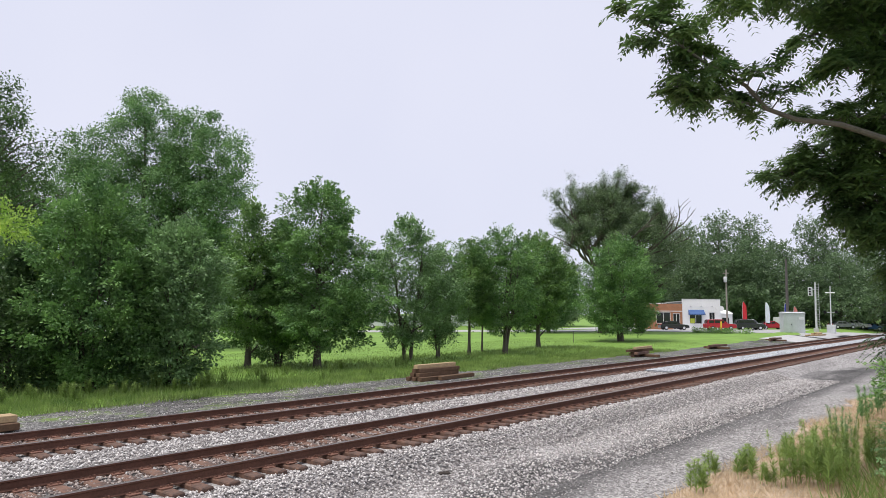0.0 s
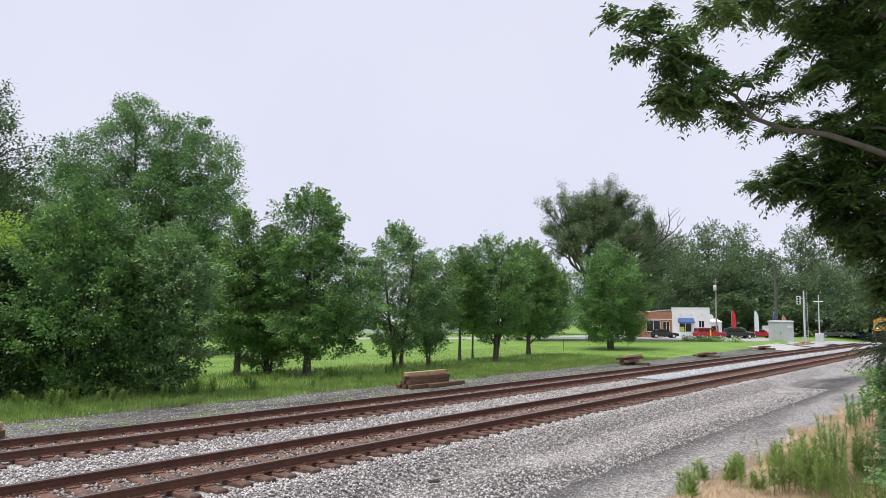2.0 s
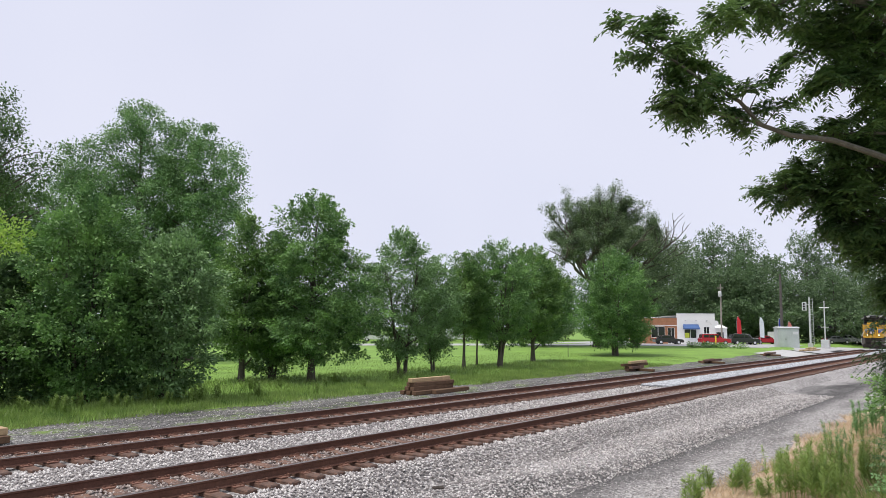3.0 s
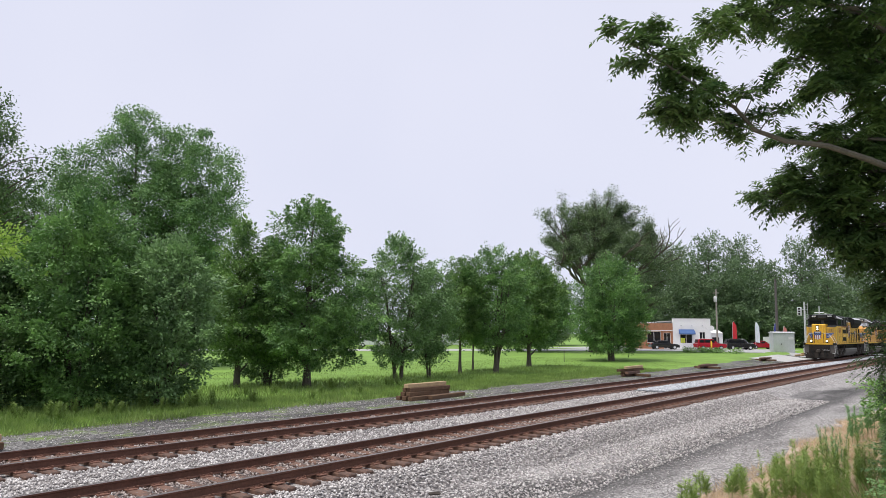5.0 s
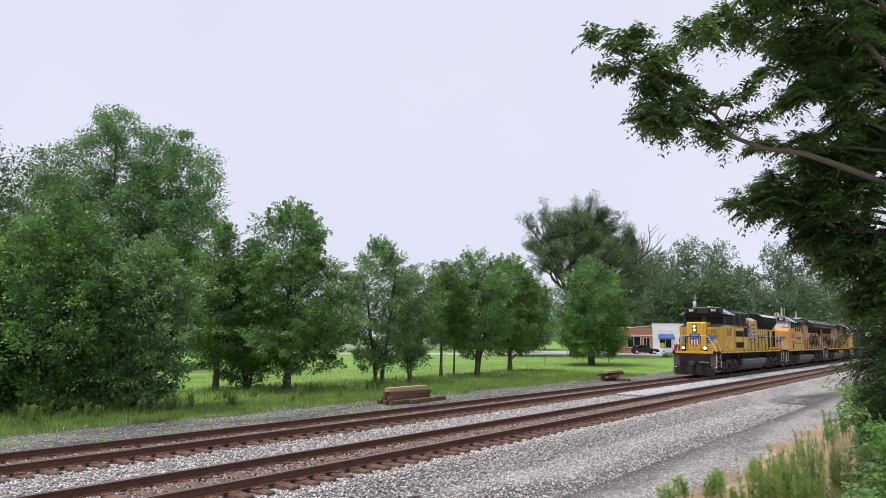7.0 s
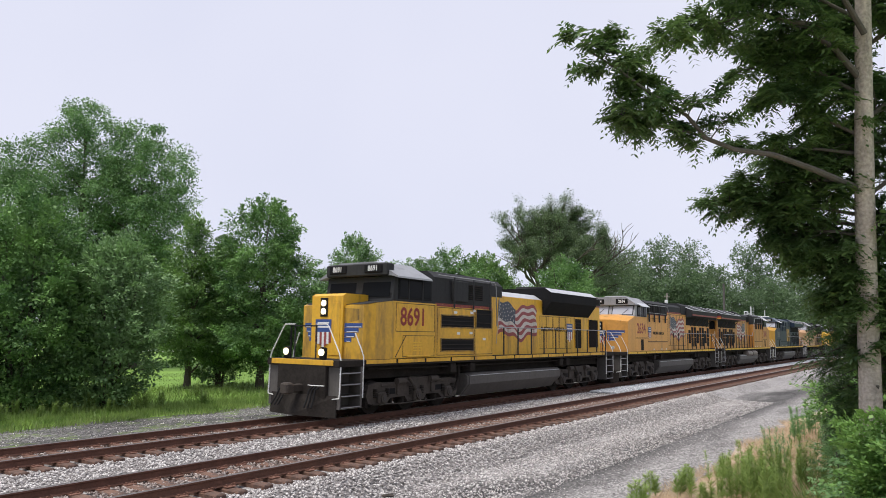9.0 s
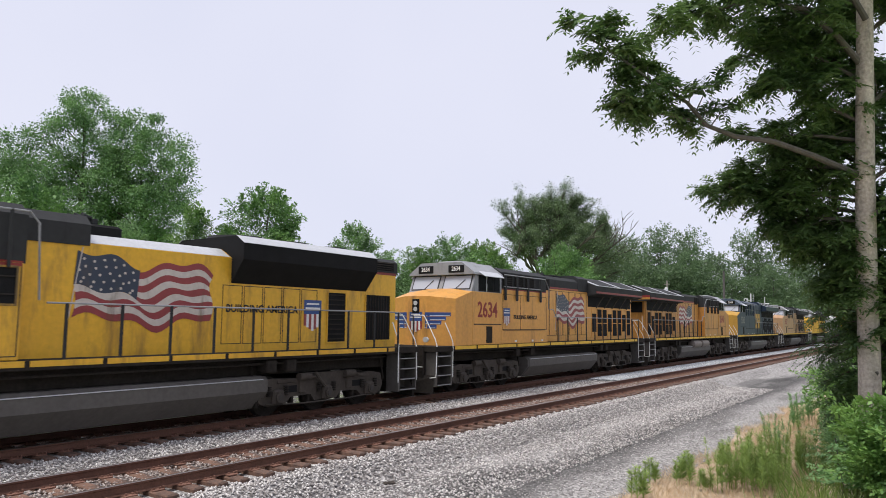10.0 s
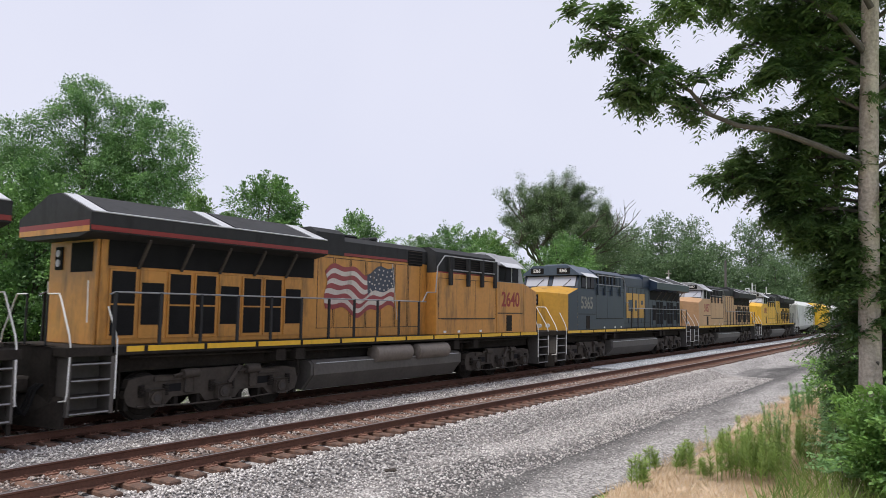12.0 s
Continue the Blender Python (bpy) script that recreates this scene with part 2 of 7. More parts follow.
# ---- mesh building ----
class Build:
    """Collects the faces of one mesh; each face keeps the number of its material."""

    def __init__(self):
        self.v, self.f, self.m = [], [], []

    def add(self, verts, faces, mat=0):
        k = len(self.v)
        self.v += [tuple(p) for p in verts]
        self.f += [[k + i for i in q] for q in faces]
        self.m += [mat] * len(faces)
        return self

    def box(self, x0, x1, y0, y1, z0, z1, c=0.0, mat=0):
        if c <= 0:
            vs = [(x, y, z) for z in (z0, z1) for x, y in ((x0, y0), (x1, y0), (x1, y1), (x0, y1))]
            return self.add(vs, [(3, 2, 1, 0), (4, 5, 6, 7), (0, 1, 5, 4), (1, 2, 6, 5), (2, 3, 7, 6), (3, 0, 4, 7)], mat)
        c = min(c, abs(x1 - x0) * 0.45, abs(y1 - y0) * 0.45, abs(z1 - z0) * 0.45)

        def ring(d, z):
            a, b, e, f = x0 + d, x1 - d, y0 + d, y1 - d
            return [(a + c, e, z), (b - c, e, z), (b, e + c, z), (b, f - c, z), (b - c, f, z), (a + c, f, z), (a, f - c, z), (a, e + c, z)]
        vs = ring(c, z0) + ring(0, z0 + c) + ring(0, z1 - c) + ring(c, z1)
        fs = [tuple(range(7, -1, -1)), tuple(range(24, 32))]
        for r in range(3):
            fs += [(r * 8 + i, r * 8 + (i + 1) % 8, r * 8 + 8 + (i + 1) % 8, r * 8 + 8 + i) for i in range(8)]
        return self.add(vs, fs, mat)

    def prism(self, pts, axis, lo, hi, mat=0):
        """A polygon pushed along an axis. pts: (x, z) for 'y', (y, z) for 'x', (x, y) for 'z'."""
        def put(p, h):
            return {"x": (h, p[0], p[1]), "y": (p[0], h, p[1]), "z": (p[0], p[1], h)}[axis]
        n = len(pts)
        vs = [put(p, lo) for p in pts] + [put(p, hi) for p in pts]
        fs = [tuple(range(n)), tuple(range(2 * n - 1, n - 1, -1))] + [(i, i + n, (i + 1) % n + n, (i + 1) % n) for i in range(n)]
        return self.add(vs, fs, mat)

    def tube(self, pts, radii, n=8, mat=0, caps=True):
        pts = [Vector(p) for p in pts]
        if not hasattr(radii, "__len__"):
            radii = [radii] * len(pts)
        k0, vs, fs = 0, [], []
        side = None
        for i, p in enumerate(pts):
            d = (pts[min(i + 1, len(pts) - 1)] - pts[max(i - 1, 0)]).normalized()
            if side is None:
                side = d.cross(Vector((0, 0, 1)) if abs(d.z) < 0.9 else Vector((1, 0, 0))).normalized()
            side = (side - d * side.dot(d)).normalized()
            up = d.cross(side)
            vs += [p + (side * math.cos(a) + up * math.sin(a)) * radii[i] for a in (2 * math.pi * j / n for j in range(n))]
        for i in range(len(pts) - 1):
            fs += [(i * n + j, i * n + (j + 1) % n, i * n + n + (j + 1) % n, i * n + n + j) for j in range(n)]
        if caps:
            fs += [tuple(range(n - 1, -1, -1)), tuple(range((len(pts) - 1) * n, len(pts) * n))]
        return self.add(vs, fs, mat)

    def mesh(self, name, mats, smooth=False):
        me = bpy.data.meshes.new(name)
        me.from_pydata(self.v, [], self.f)
        for m in mats:
            me.materials.append(m)
        if len(mats) > 1:
            me.polygons.foreach_set("material_index", self.m)
        bm = bmesh.new()
        bm.from_mesh(me)
        bmesh.ops.recalc_face_normals(bm, faces=bm.faces)
        bm.to_mesh(me)
        bm.free()
        if smooth:
            me.polygons.foreach_set("use_smooth", [True] * len(me.polygons))
            me.set_sharp_from_angle(angle=radians(40))
        me.update()
        return me


def part(name, b, mats, parent=None, label="", smooth=False, at=None):
    """One mesh object, under a thing or a part."""
    me = b if isinstance(b, bpy.types.Mesh) else b.mesh(name, mats if isinstance(mats, (list, tuple)) else [mats], smooth)
    ob = new(name, me)
    ob.parent = parent
    if at is not None:
        ob.matrix_basis = at
    return tagged(ob, label)


def empty(name, m, label, category, group="", kind=""):
    ob = new(name)
    ob.matrix_basis = m
    ob.empty_display_size = 0.2
    return tagged(ob, label, category, group, kind)


def quick_mesh(name, verts, quads, mats, tri=False):
    """A mesh from arrays of vertices and of quads (or triangles)."""
    me = bpy.data.meshes.new(name)
    n = 3 if tri else 4
    me.vertices.add(len(verts))
    me.vertices.foreach_set("co", np.asarray(verts, np.float32).ravel())
    me.loops.add(len(quads) * n)
    me.loops.foreach_set("vertex_index", np.asarray(quads, np.int32).ravel())
    me.polygons.add(len(quads))
    me.polygons.foreach_set("loop_start", np.arange(len(quads), dtype=np.int32) * n)
    for m in mats:
        me.materials.append(m)
    me.update(calc_edges=True)
    me.validate()
    return me


# ---- the lie of the land ----
NEAR_X, FAR_X, RAIL_Z = -11.30, -15.795, 0.55   # track centre lines, top of rail


def land(x, y):
    """Height of the ground: level by the line, rising gently towards the road crossing."""
    t = np.clip((np.asarray(y, float) - 55) / 55, 0, 1)
    away = np.clip((-np.asarray(x, float) - 20.0) / 5.0, 0, 1)
    return 0.65 * t * t * (3 - 2 * t) * away
# ---- ground ----
def grid_mesh(name, xs, ys, mats, lift=0.0, wob=0.0):
    X, Y = np.meshgrid(xs, ys)
    Z = land(X, Y) + lift
    if wob:
        Z = Z + wob * (np.sin(X * 2.1 + Y * 0.7) * np.sin(Y * 1.3 - X * 0.4) + 0.5 * np.sin(X * 5.3) * np.sin(Y * 4.1))
    n, k = len(xs), len(ys)
    vs = np.stack([X, Y, Z], -1).reshape(-1, 3)
    i = np.arange((n - 1) * (k - 1))
    a = (i // (n - 1)) * n + i % (n - 1)
    return quick_mesh(name, vs, np.stack([a, a + 1, a + n + 1, a + n], 1), mats)


far_steps = [-2500, -900, -400, -220]
ground_xs = far_steps + list(np.linspace(-150, -30, 40)) + list(np.linspace(-28, -6, 23)) + list(np.linspace(0, 60, 12)) + [120, 260, 600, 2500]
ground_ys = far_steps + list(np.linspace(-100, 180, 80)) + [240, 400, 900, 2500]
tagged(new("ground", grid_mesh("ground", ground_xs, ground_ys, [M_GRASS], -0.01)), "mown green lawn reaching to the distance", "ground", kind="structure")

rng = np.random.default_rng(5)


def wavy_strip(name, x_lo, x_hi, y_lo, y_hi, mat, lift, amp, label, cat, nx=10):
    """A strip of ground along the line, with uneven edges."""
    ys = np.linspace(y_lo, y_hi, int((y_hi - y_lo) / 0.7))
    vs = []
    for y in ys:
        w0 = amp * (math.sin(y * 0.83) + 0.6 * math.sin(y * 2.17 + 1) + 0.4 * math.sin(y * 5.3))
        w1 = amp * (math.sin(y * 0.71 + 2) + 0.6 * math.sin(y * 2.53) + 0.4 * math.sin(y * 4.7 + 1))
        for j in range(nx):
            x = (x_lo + w0) + (x_hi + w1 - x_lo - w0) * j / (nx - 1)
            vs.append((x, y, float(land(x, y)) + lift + 0.015 * math.sin(x * 3 + y) * math.sin(y * 1.9)))
    i = np.arange((nx - 1) * (len(ys) - 1))
    a = (i // (nx - 1)) * nx + i % (nx - 1)
    me = quick_mesh(name, vs, np.stack([a, a + 1, a + nx + 1, a + nx], 1), [mat])
    return tagged(new(name, me), label, cat, kind="structure")


wavy_strip("track_shoulder", -23.3, -17.5, -40, 118, M_SHOULDER, 0.02, 0.22, "dark gravel shoulder with sprouting weeds beside the rails", "gravel shoulder")
wavy_strip("service_road", -9.6, -4.6, -40, 118, M_PATHWAY, 0.02, 0.2, "grey gravel service road with darker damp wheel marks", "gravel road", nx=24)
wavy_strip("verge_soil", -4.8, 7.0, -20, 60, M_SOIL, 0.012, 0.35, "bare soil and dead grass beside the gravel road", "verge")

# ballast bed: one raised prism under both tracks
bed = Build()
bed_profile = [(-8.7, -0.05), (-9.6, 0.29), (-13.0, 0.31), (-13.5, 0.30), (-14.1, 0.31), (-17.6, 0.29), (-19.3, -0.05)]
bed.prism(bed_profile, "y", -60, 700)
tagged(new("ballast_bed", bed.mesh("ballast_bed", [M_BALLAST])), "raised bed of grey crushed stone under two tracks", "ballast", kind="structure")
fresh = Build()
fresh.prism([(-12.72, 0.35), (-12.9, 0.40), (-14.25, 0.40), (-14.42, 0.35)], "y", 33.5, 300)
tagged(new("fresh_ballast", fresh.mesh("fresh_ballast", [M_FRESH])), "strip of pale new crushed stone between the tracks", "ballast", kind="structure")


def stones(name, n, x0, x1, y0, y1, size, mat, height, label, bias=1.0, xbias=1.0):
    """Loose stones: squashed irregular octahedra, thrown over a stretch."""
    x = x0 + (x1 - x0) * rng.uniform(0, 1, n) ** xbias
    y = y0 + (y1 - y0) * rng.uniform(0, 1, n) ** bias
    ok = off_ties(x, y)
    x, y = x[ok], y[ok]
    n = len(x)
    z = height(x, y)
    s = size * rng.uniform(0.5, 1.25, n)
    base = np.array([(1, 0, 0), (0, 1, 0), (-1, 0, 0), (0, -1, 0), (0, 0, 1), (0, 0, -0.6)], float)
    v = base[None] * rng.uniform(0.6, 1.2, (n, 6, 1)) * s[:, None, None]
    v[:, :, 2] *= 0.75
    a = rng.uniform(0, 6.28, n)
    c, q = np.cos(a)[:, None], np.sin(a)[:, None]
    tilt = rng.uniform(-0.6, 0.6, n)[:, None]
    vx = v[:, :, 0] * c - v[:, :, 1] * q
    vy = v[:, :, 0] * q + v[:, :, 1] * c
    vz = v[:, :, 2] + tilt * vx * 0.6
    v = np.stack([vx + x[:, None], vy + y[:, None], vz + z[:, None]], -1).reshape(-1, 3)
    t = np.array([(0, 1, 4), (1, 2, 4), (2, 3, 4), (3, 0, 4), (1, 0, 5), (2, 1, 5), (3, 2, 5), (0, 3, 5)])
    f = (np.arange(n)[:, None, None] * 6 + t[None]).reshape(-1, 3)
    return tagged(new(name, quick_mesh(name, v, f, [mat], tri=True)), label, "gravel", kind="stuff")


def bed_height(x, y):
    return np.interp(-x, [8.7, 9.6, 13.0, 13.5, 14.1, 17.6, 19.3], [0.0, 0.30, 0.32, 0.31, 0.32, 0.30, 0.0])


def tie_rows(track_x):
    """The ties of one track: place along the line, shift, lift and turn of each."""
    r = random.Random(int(-track_x * 10))
    rows, y = [], -8.0
    while y < 175:
        rows.append((y, r.uniform(-0.06, 0.06), r.uniform(-0.014, 0.008), r.uniform(-1.4, 1.4)))
        y += 0.495 + r.uniform(-0.03, 0.03)
    return rows


TIES = {x: tie_rows(x) for x in (NEAR_X, FAR_X)}


def off_ties(x, y):
    """False where a tie lies bare; a few stones stay on it."""
    keep = np.ones(len(x), bool)
    for track_x, rows in TIES.items():
        ys = np.array([q[0] for q in rows])
        i = np.clip(np.searchsorted(ys, y), 1, len(ys) - 1)
        d = np.minimum(np.abs(y - ys[i]), np.abs(y - ys[i - 1]))
        side = np.abs(x - track_x)
        bare = np.where(side < 0.66, 0.62, np.where(side < 1.1, 0.96, 0.75))
        keep &= ~((d < 0.135) & (side < 1.36) & (rng.uniform(0, 1, len(x)) < bare))
    return keep


stones("ballast_stones", 44000, -10.1, -6.6, 2, 38, 0.033, M_STONE, lambda x, y: np.maximum(bed_height(x, y), 0.02) + 0.008, "loose grey crushed stones on the ballast slope", 1.3, 1.45)
stones("ballast_stones", 18000, -14.6, -12.5, 0, 34, 0.036, M_STONE, lambda x, y: bed_height(x, y) + 0.012, "loose grey crushed stones between the tracks", 1.2)
stones("ballast_stones", 13000, -12.0, -10.6, 2, 36, 0.036, M_STONE_RUST, lambda x, y: bed_height(x, y) + 0.045, "loose grey crushed stones between the rails", 1.2)
stones("ballast_stones", 12000, -16.5, -15.1, 0, 40, 0.036, M_STONE_RUST, lambda x, y: bed_height(x, y) + 0.045, "loose grey crushed stones between the rails", 1.2)
stones("fresh_stones", 9000, -14.3, -12.8, 33.5, 75, 0.05, M_STONE_FRESH, lambda x, y: x * 0 + 0.405, "pale new crushed stones between the tracks", 1.3)
stones("ballast_stones", 5000, -19.6, -17.2, 0, 50, 0.042, M_STONE, lambda x, y: bed_height(x, y) + 0.012, "loose crushed stones on the far ballast slope", 1.2)
stones("road_gravel", 10000, -8.4, -4.8, 4, 30, 0.02, M_STONE, lambda x, y: x * 0 + 0.025, "fine loose gravel on the service road", 1.3)
stones("shoulder_gravel", 3600, -22.6, -19.0, 2, 45, 0.028, M_STONE, lambda x, y: x * 0 + 0.03, "scattered loose stones on the shoulder", 1.2)

# ---- the two tracks ----
RAIL_PROFILE = [(-0.07, -0.172), (0.07, -0.172), (0.07, -0.16), (0.012, -0.14), (0.009, -0.05), (0.036, -0.036), (0.036, -0.008),
                (0.028, 0), (-0.028, 0), (-0.036, -0.008), (-0.036, -0.036), (-0.009, -0.05), (-0.012, -0.14), (-0.07, -0.16)]


def railway_track(x, label):
    tr = empty("railway_track", pose(x, 0, RAIL_Z), label, "railway track", kind="structure")
    for s in (-1, 1):
        b = Build()
        b.prism([(px + s * 0.755, pz) for px, pz in RAIL_PROFILE], "y", -60, 700)
        me = b.mesh("rail", [M_RAIL, M_RAILHEAD])
        for p in me.polygons:
            if p.normal.z > 0.6 and p.center.z > -0.02:
                p.material_index = 1
        part("rail", me, None, tr, "rusty steel rail with a worn head")
    tie = Build().box(-1.3, 1.3, -0.115, 0.115, -0.36, -0.178, 0.018)
    plates = Build()
    tie_mesh = tie.mesh("tie", [M_TIE])
    count = 0
    rest = Build()
    for y, dx, dz, turn in TIES[x]:
        if y > -4 and count < 298:
            t = part("tie", tie_mesh, None, tr, at=pose(dx, y, dz, 0, 0, turn))
            count += 1
        else:
            rest.box(-1.3, 1.3, y - 0.115, y + 0.115, -0.36, -0.178 + dz, 0)
        for s in (-1, 1):
            cx = s * 0.755
            plates.box(cx - 0.19, cx + 0.19, y - 0.1, y + 0.1, -0.18, -0.163, 0)
            for q in (-0.11, 0.11):
                plates.box(cx + q - 0.014, cx + q + 0.014, y - 0.07, y - 0.04, -0.165, -0.135, 0)
                plates.box(cx + q - 0.014, cx + q + 0.014, y + 0.04, y + 0.07, -0.165, -0.135, 0)
        # rail anchors beside the tie
        for s in (-1, 1):
            plates.box(s * 0.755 - 0.1, s * 0.755 + 0.1, y + 0.13, y + 0.155, -0.19, -0.135, 0)
    tagged(part("tie_plates", plates, [M_PLATE], tr, "rusty tie plates, spikes and anchors"), kind="stuff")
    if rest.v:
        tagged(part("far_ties", rest, [M_TIE], tr, "weathered wooden ties far along the track"), kind="stuff")
    return tr


railway_track(NEAR_X, "near railway track with rusty rails on brown wooden ties")
railway_track(FAR_X, "far railway track with rusty rails on brown wooden ties")

# ---- road, lot and crossing ----
# a road on the far side of the lawn: runs from the crossing back towards the west
def road_sheet(name, pts, width, mat, lift, label, cat):
    """A flat road along a line of (x, y) points."""
    b = Build()
    pts = [Vector((*p, 0)) for p in pts]
    left, right = [], []
    for i, p in enumerate(pts):
        d = (pts[min(i + 1, len(pts) - 1)] - pts[max(i - 1, 0)]).normalized()
        s = Vector((-d.y, d.x, 0)) * width / 2
        for lst, q in ((left, p + s), (right, p - s)):
            lst.append((q.x, q.y, float(land(q.x, q.y)) + lift))
    n = len(pts)
    b.add(left + right, [(i, i + 1, n + i + 1, n + i) for i in range(n - 1)])
    return tagged(new(name, b.mesh(name, [mat])), label, cat, kind="structure")


def between(a, b, n):
    return [(a[0] + (b[0] - a[0]) * i / n, a[1] + (b[1] - a[1]) * i / n) for i in range(n + 1)]


road_sheet("side_road", between((-150, 25), (-47, 103), 24) + between((-44, 105), (-20, 112), 6), 7.0, M_ASPHALT, 0.03, "pale grey asphalt road beyond the lawn", "road")
road_sheet("road_edge", between((-150, 20.6), (-45, 99.2), 24), 0.5, M_CONCRETE, 0.045, "pale concrete kerb strip along the lawn", "kerb")
road_sheet("car_park", between((-62, 118), (-19, 118), 10), 26, M_ASPHALT, 0.02, "pale asphalt forecourt by the crossing", "car park")
road_sheet("crossing_apron", between((-24, 96), (-19.4, 96), 3), 14, M_CONCRETE, 0.035, "pale concrete apron by the crossing", "apron")
road_sheet("crossing_road", between((-20.5, 118), (-6, 118.5), 4), 9, M_ASPHALT, 0.52, "asphalt road over the level crossing", "road")


# ---- trees ----
def leaf_quads(p, d, nrm, length, width):
    """Folded diamond leaves: arrays of base point, direction, normal, length and width."""
    d = d / np.linalg.norm(d, axis=1, keepdims=True)
    s = np.cross(d, nrm)
    s /= np.linalg.norm(s, axis=1, keepdims=True) + 1e-9
    u = np.cross(s, d)
    L, W = length[:, None], width[:, None]
    mid = p + d * L * 0.45
    v = np.stack([p, mid + s * W * 0.5 + u * W * 0.12, p + d * L, mid - s * W * 0.5 + u * W * 0.12], 1)
    return v.reshape(-1, 3)


def leaves_mesh(name, verts, mat):
    n = len(verts) // 4
    return quick_mesh(name, verts, np.arange(n * 4).reshape(n, 4), [mat])


def clump_leaves(g, centers, radius, per, length, droop=0.25, flat=0.7, axis=None):
    """Leaves round each clump's centre, thickest in its middle; with an axis the clump is a spray along it."""
    n = len(centers)
    c = np.repeat(centers, per, axis=0)
    r = np.repeat(np.broadcast_to(radius, n), per)
    off = np.clip(g.normal(0, 0.5, (n * per, 3)), -0.85, 0.85) * r[:, None]
    off[:, 2] *= flat
    if axis is not None:
        ax = axis / (np.linalg.norm(axis, axis=1, keepdims=True) + 1e-6)
        sd = np.cross(ax, np.array([0, 0, 1.0]))
        sd /= np.linalg.norm(sd, axis=1, keepdims=True) + 1e-6
        up = np.cross(sd, ax)
        k = np.clip(g.normal(0, 1, (n * per, 3)), -1.6, 1.6) * np.array([0.72, 0.40, 0.24]) * r[:, None]
        # a spray narrows towards its tip
        k[:, 1:] *= np.clip(1.1 - 0.55 * k[:, :1] / r[:, None], 0.25, 1.6)
        off = np.repeat(ax, per, 0) * k[:, :1] + np.repeat(sd, per, 0) * k[:, 1:2] + np.repeat(up, per, 0) * k[:, 2:]
    p = c + off
    d = off / (np.linalg.norm(off, axis=1, keepdims=True) + 1e-6) + g.normal(0, 0.7, (n * per, 3))
    if axis is not None:
        d += 0.8 * np.repeat(ax, per, 0)
    d[:, 2] -= droop
    nrm = g.normal(0, 0.5, (n * per, 3)) + np.array([0, 0, 1.0])
    ln = length * g.uniform(0.6, 1.3, n * per)
    return leaf_quads(p, d, nrm, ln, ln * g.uniform(0.45, 0.7, n * per))


def crown_centers(g, n, z0, z1, shape, radius, seed, shell=0.55, lumps=0.35, freq=1.6, gap=-0.36):
    """Clump centres inside a crown of lumpy outline. shape: (share of height, share of radius) pairs."""
    hs, rs = zip(*shape)
    out = []
    off = Vector((seed * 7.3, seed * 3.1, seed * 1.7))
    while len(out) < n:
        u = g.uniform(0, 1)
        R = radius * np.interp(u, hs, rs)
        if g.uniform(0, 1) > (R / radius) ** 1.2 + 0.05:
            continue
        a = g.uniform(0, 2 * math.pi)
        q = Vector((math.cos(a) * freq, math.sin(a) * freq, u * (z1 - z0) / radius * freq))
        R *= 1 + lumps * 2.0 * noise.noise(q + off)
        k = shell + (1 - shell) * math.sqrt(g.uniform(0, 1)) if g.uniform(0, 1) < 0.8 else g.uniform(0.1, 0.7)
        if noise.noise(q * 1.7 - off) < gap:
            continue
        out.append((math.cos(a) * R * k, math.sin(a) * R * k, z0 + u * (z1 - z0) + 0.3 * noise.noise(q * 2 + off)))
    return np.array(out)


BUSHY = ((0, 0.55), (0.15, 0.85), (0.4, 1.0), (0.65, 0.8), (0.85, 0.5), (1, 0.12))
CONE = ((0, 0.6), (0.2, 1.0), (0.5, 0.85), (0.75, 0.6), (0.9, 0.35), (1, 0.08))
FULL_CONE = ((0, 0.55), (0.12, 0.95), (0.3, 1.0), (0.55, 0.82), (0.78, 0.66), (0.92, 0.42), (1, 0.12))
ROUND = ((0, 0.35), (0.2, 0.8), (0.45, 1.0), (0.7, 0.92), (0.88, 0.6), (1, 0.2))
TALL = ((0, 0.5), (0.25, 0.9), (0.5, 1.0), (0.75, 0.8), (0.9, 0.55), (1, 0.2))


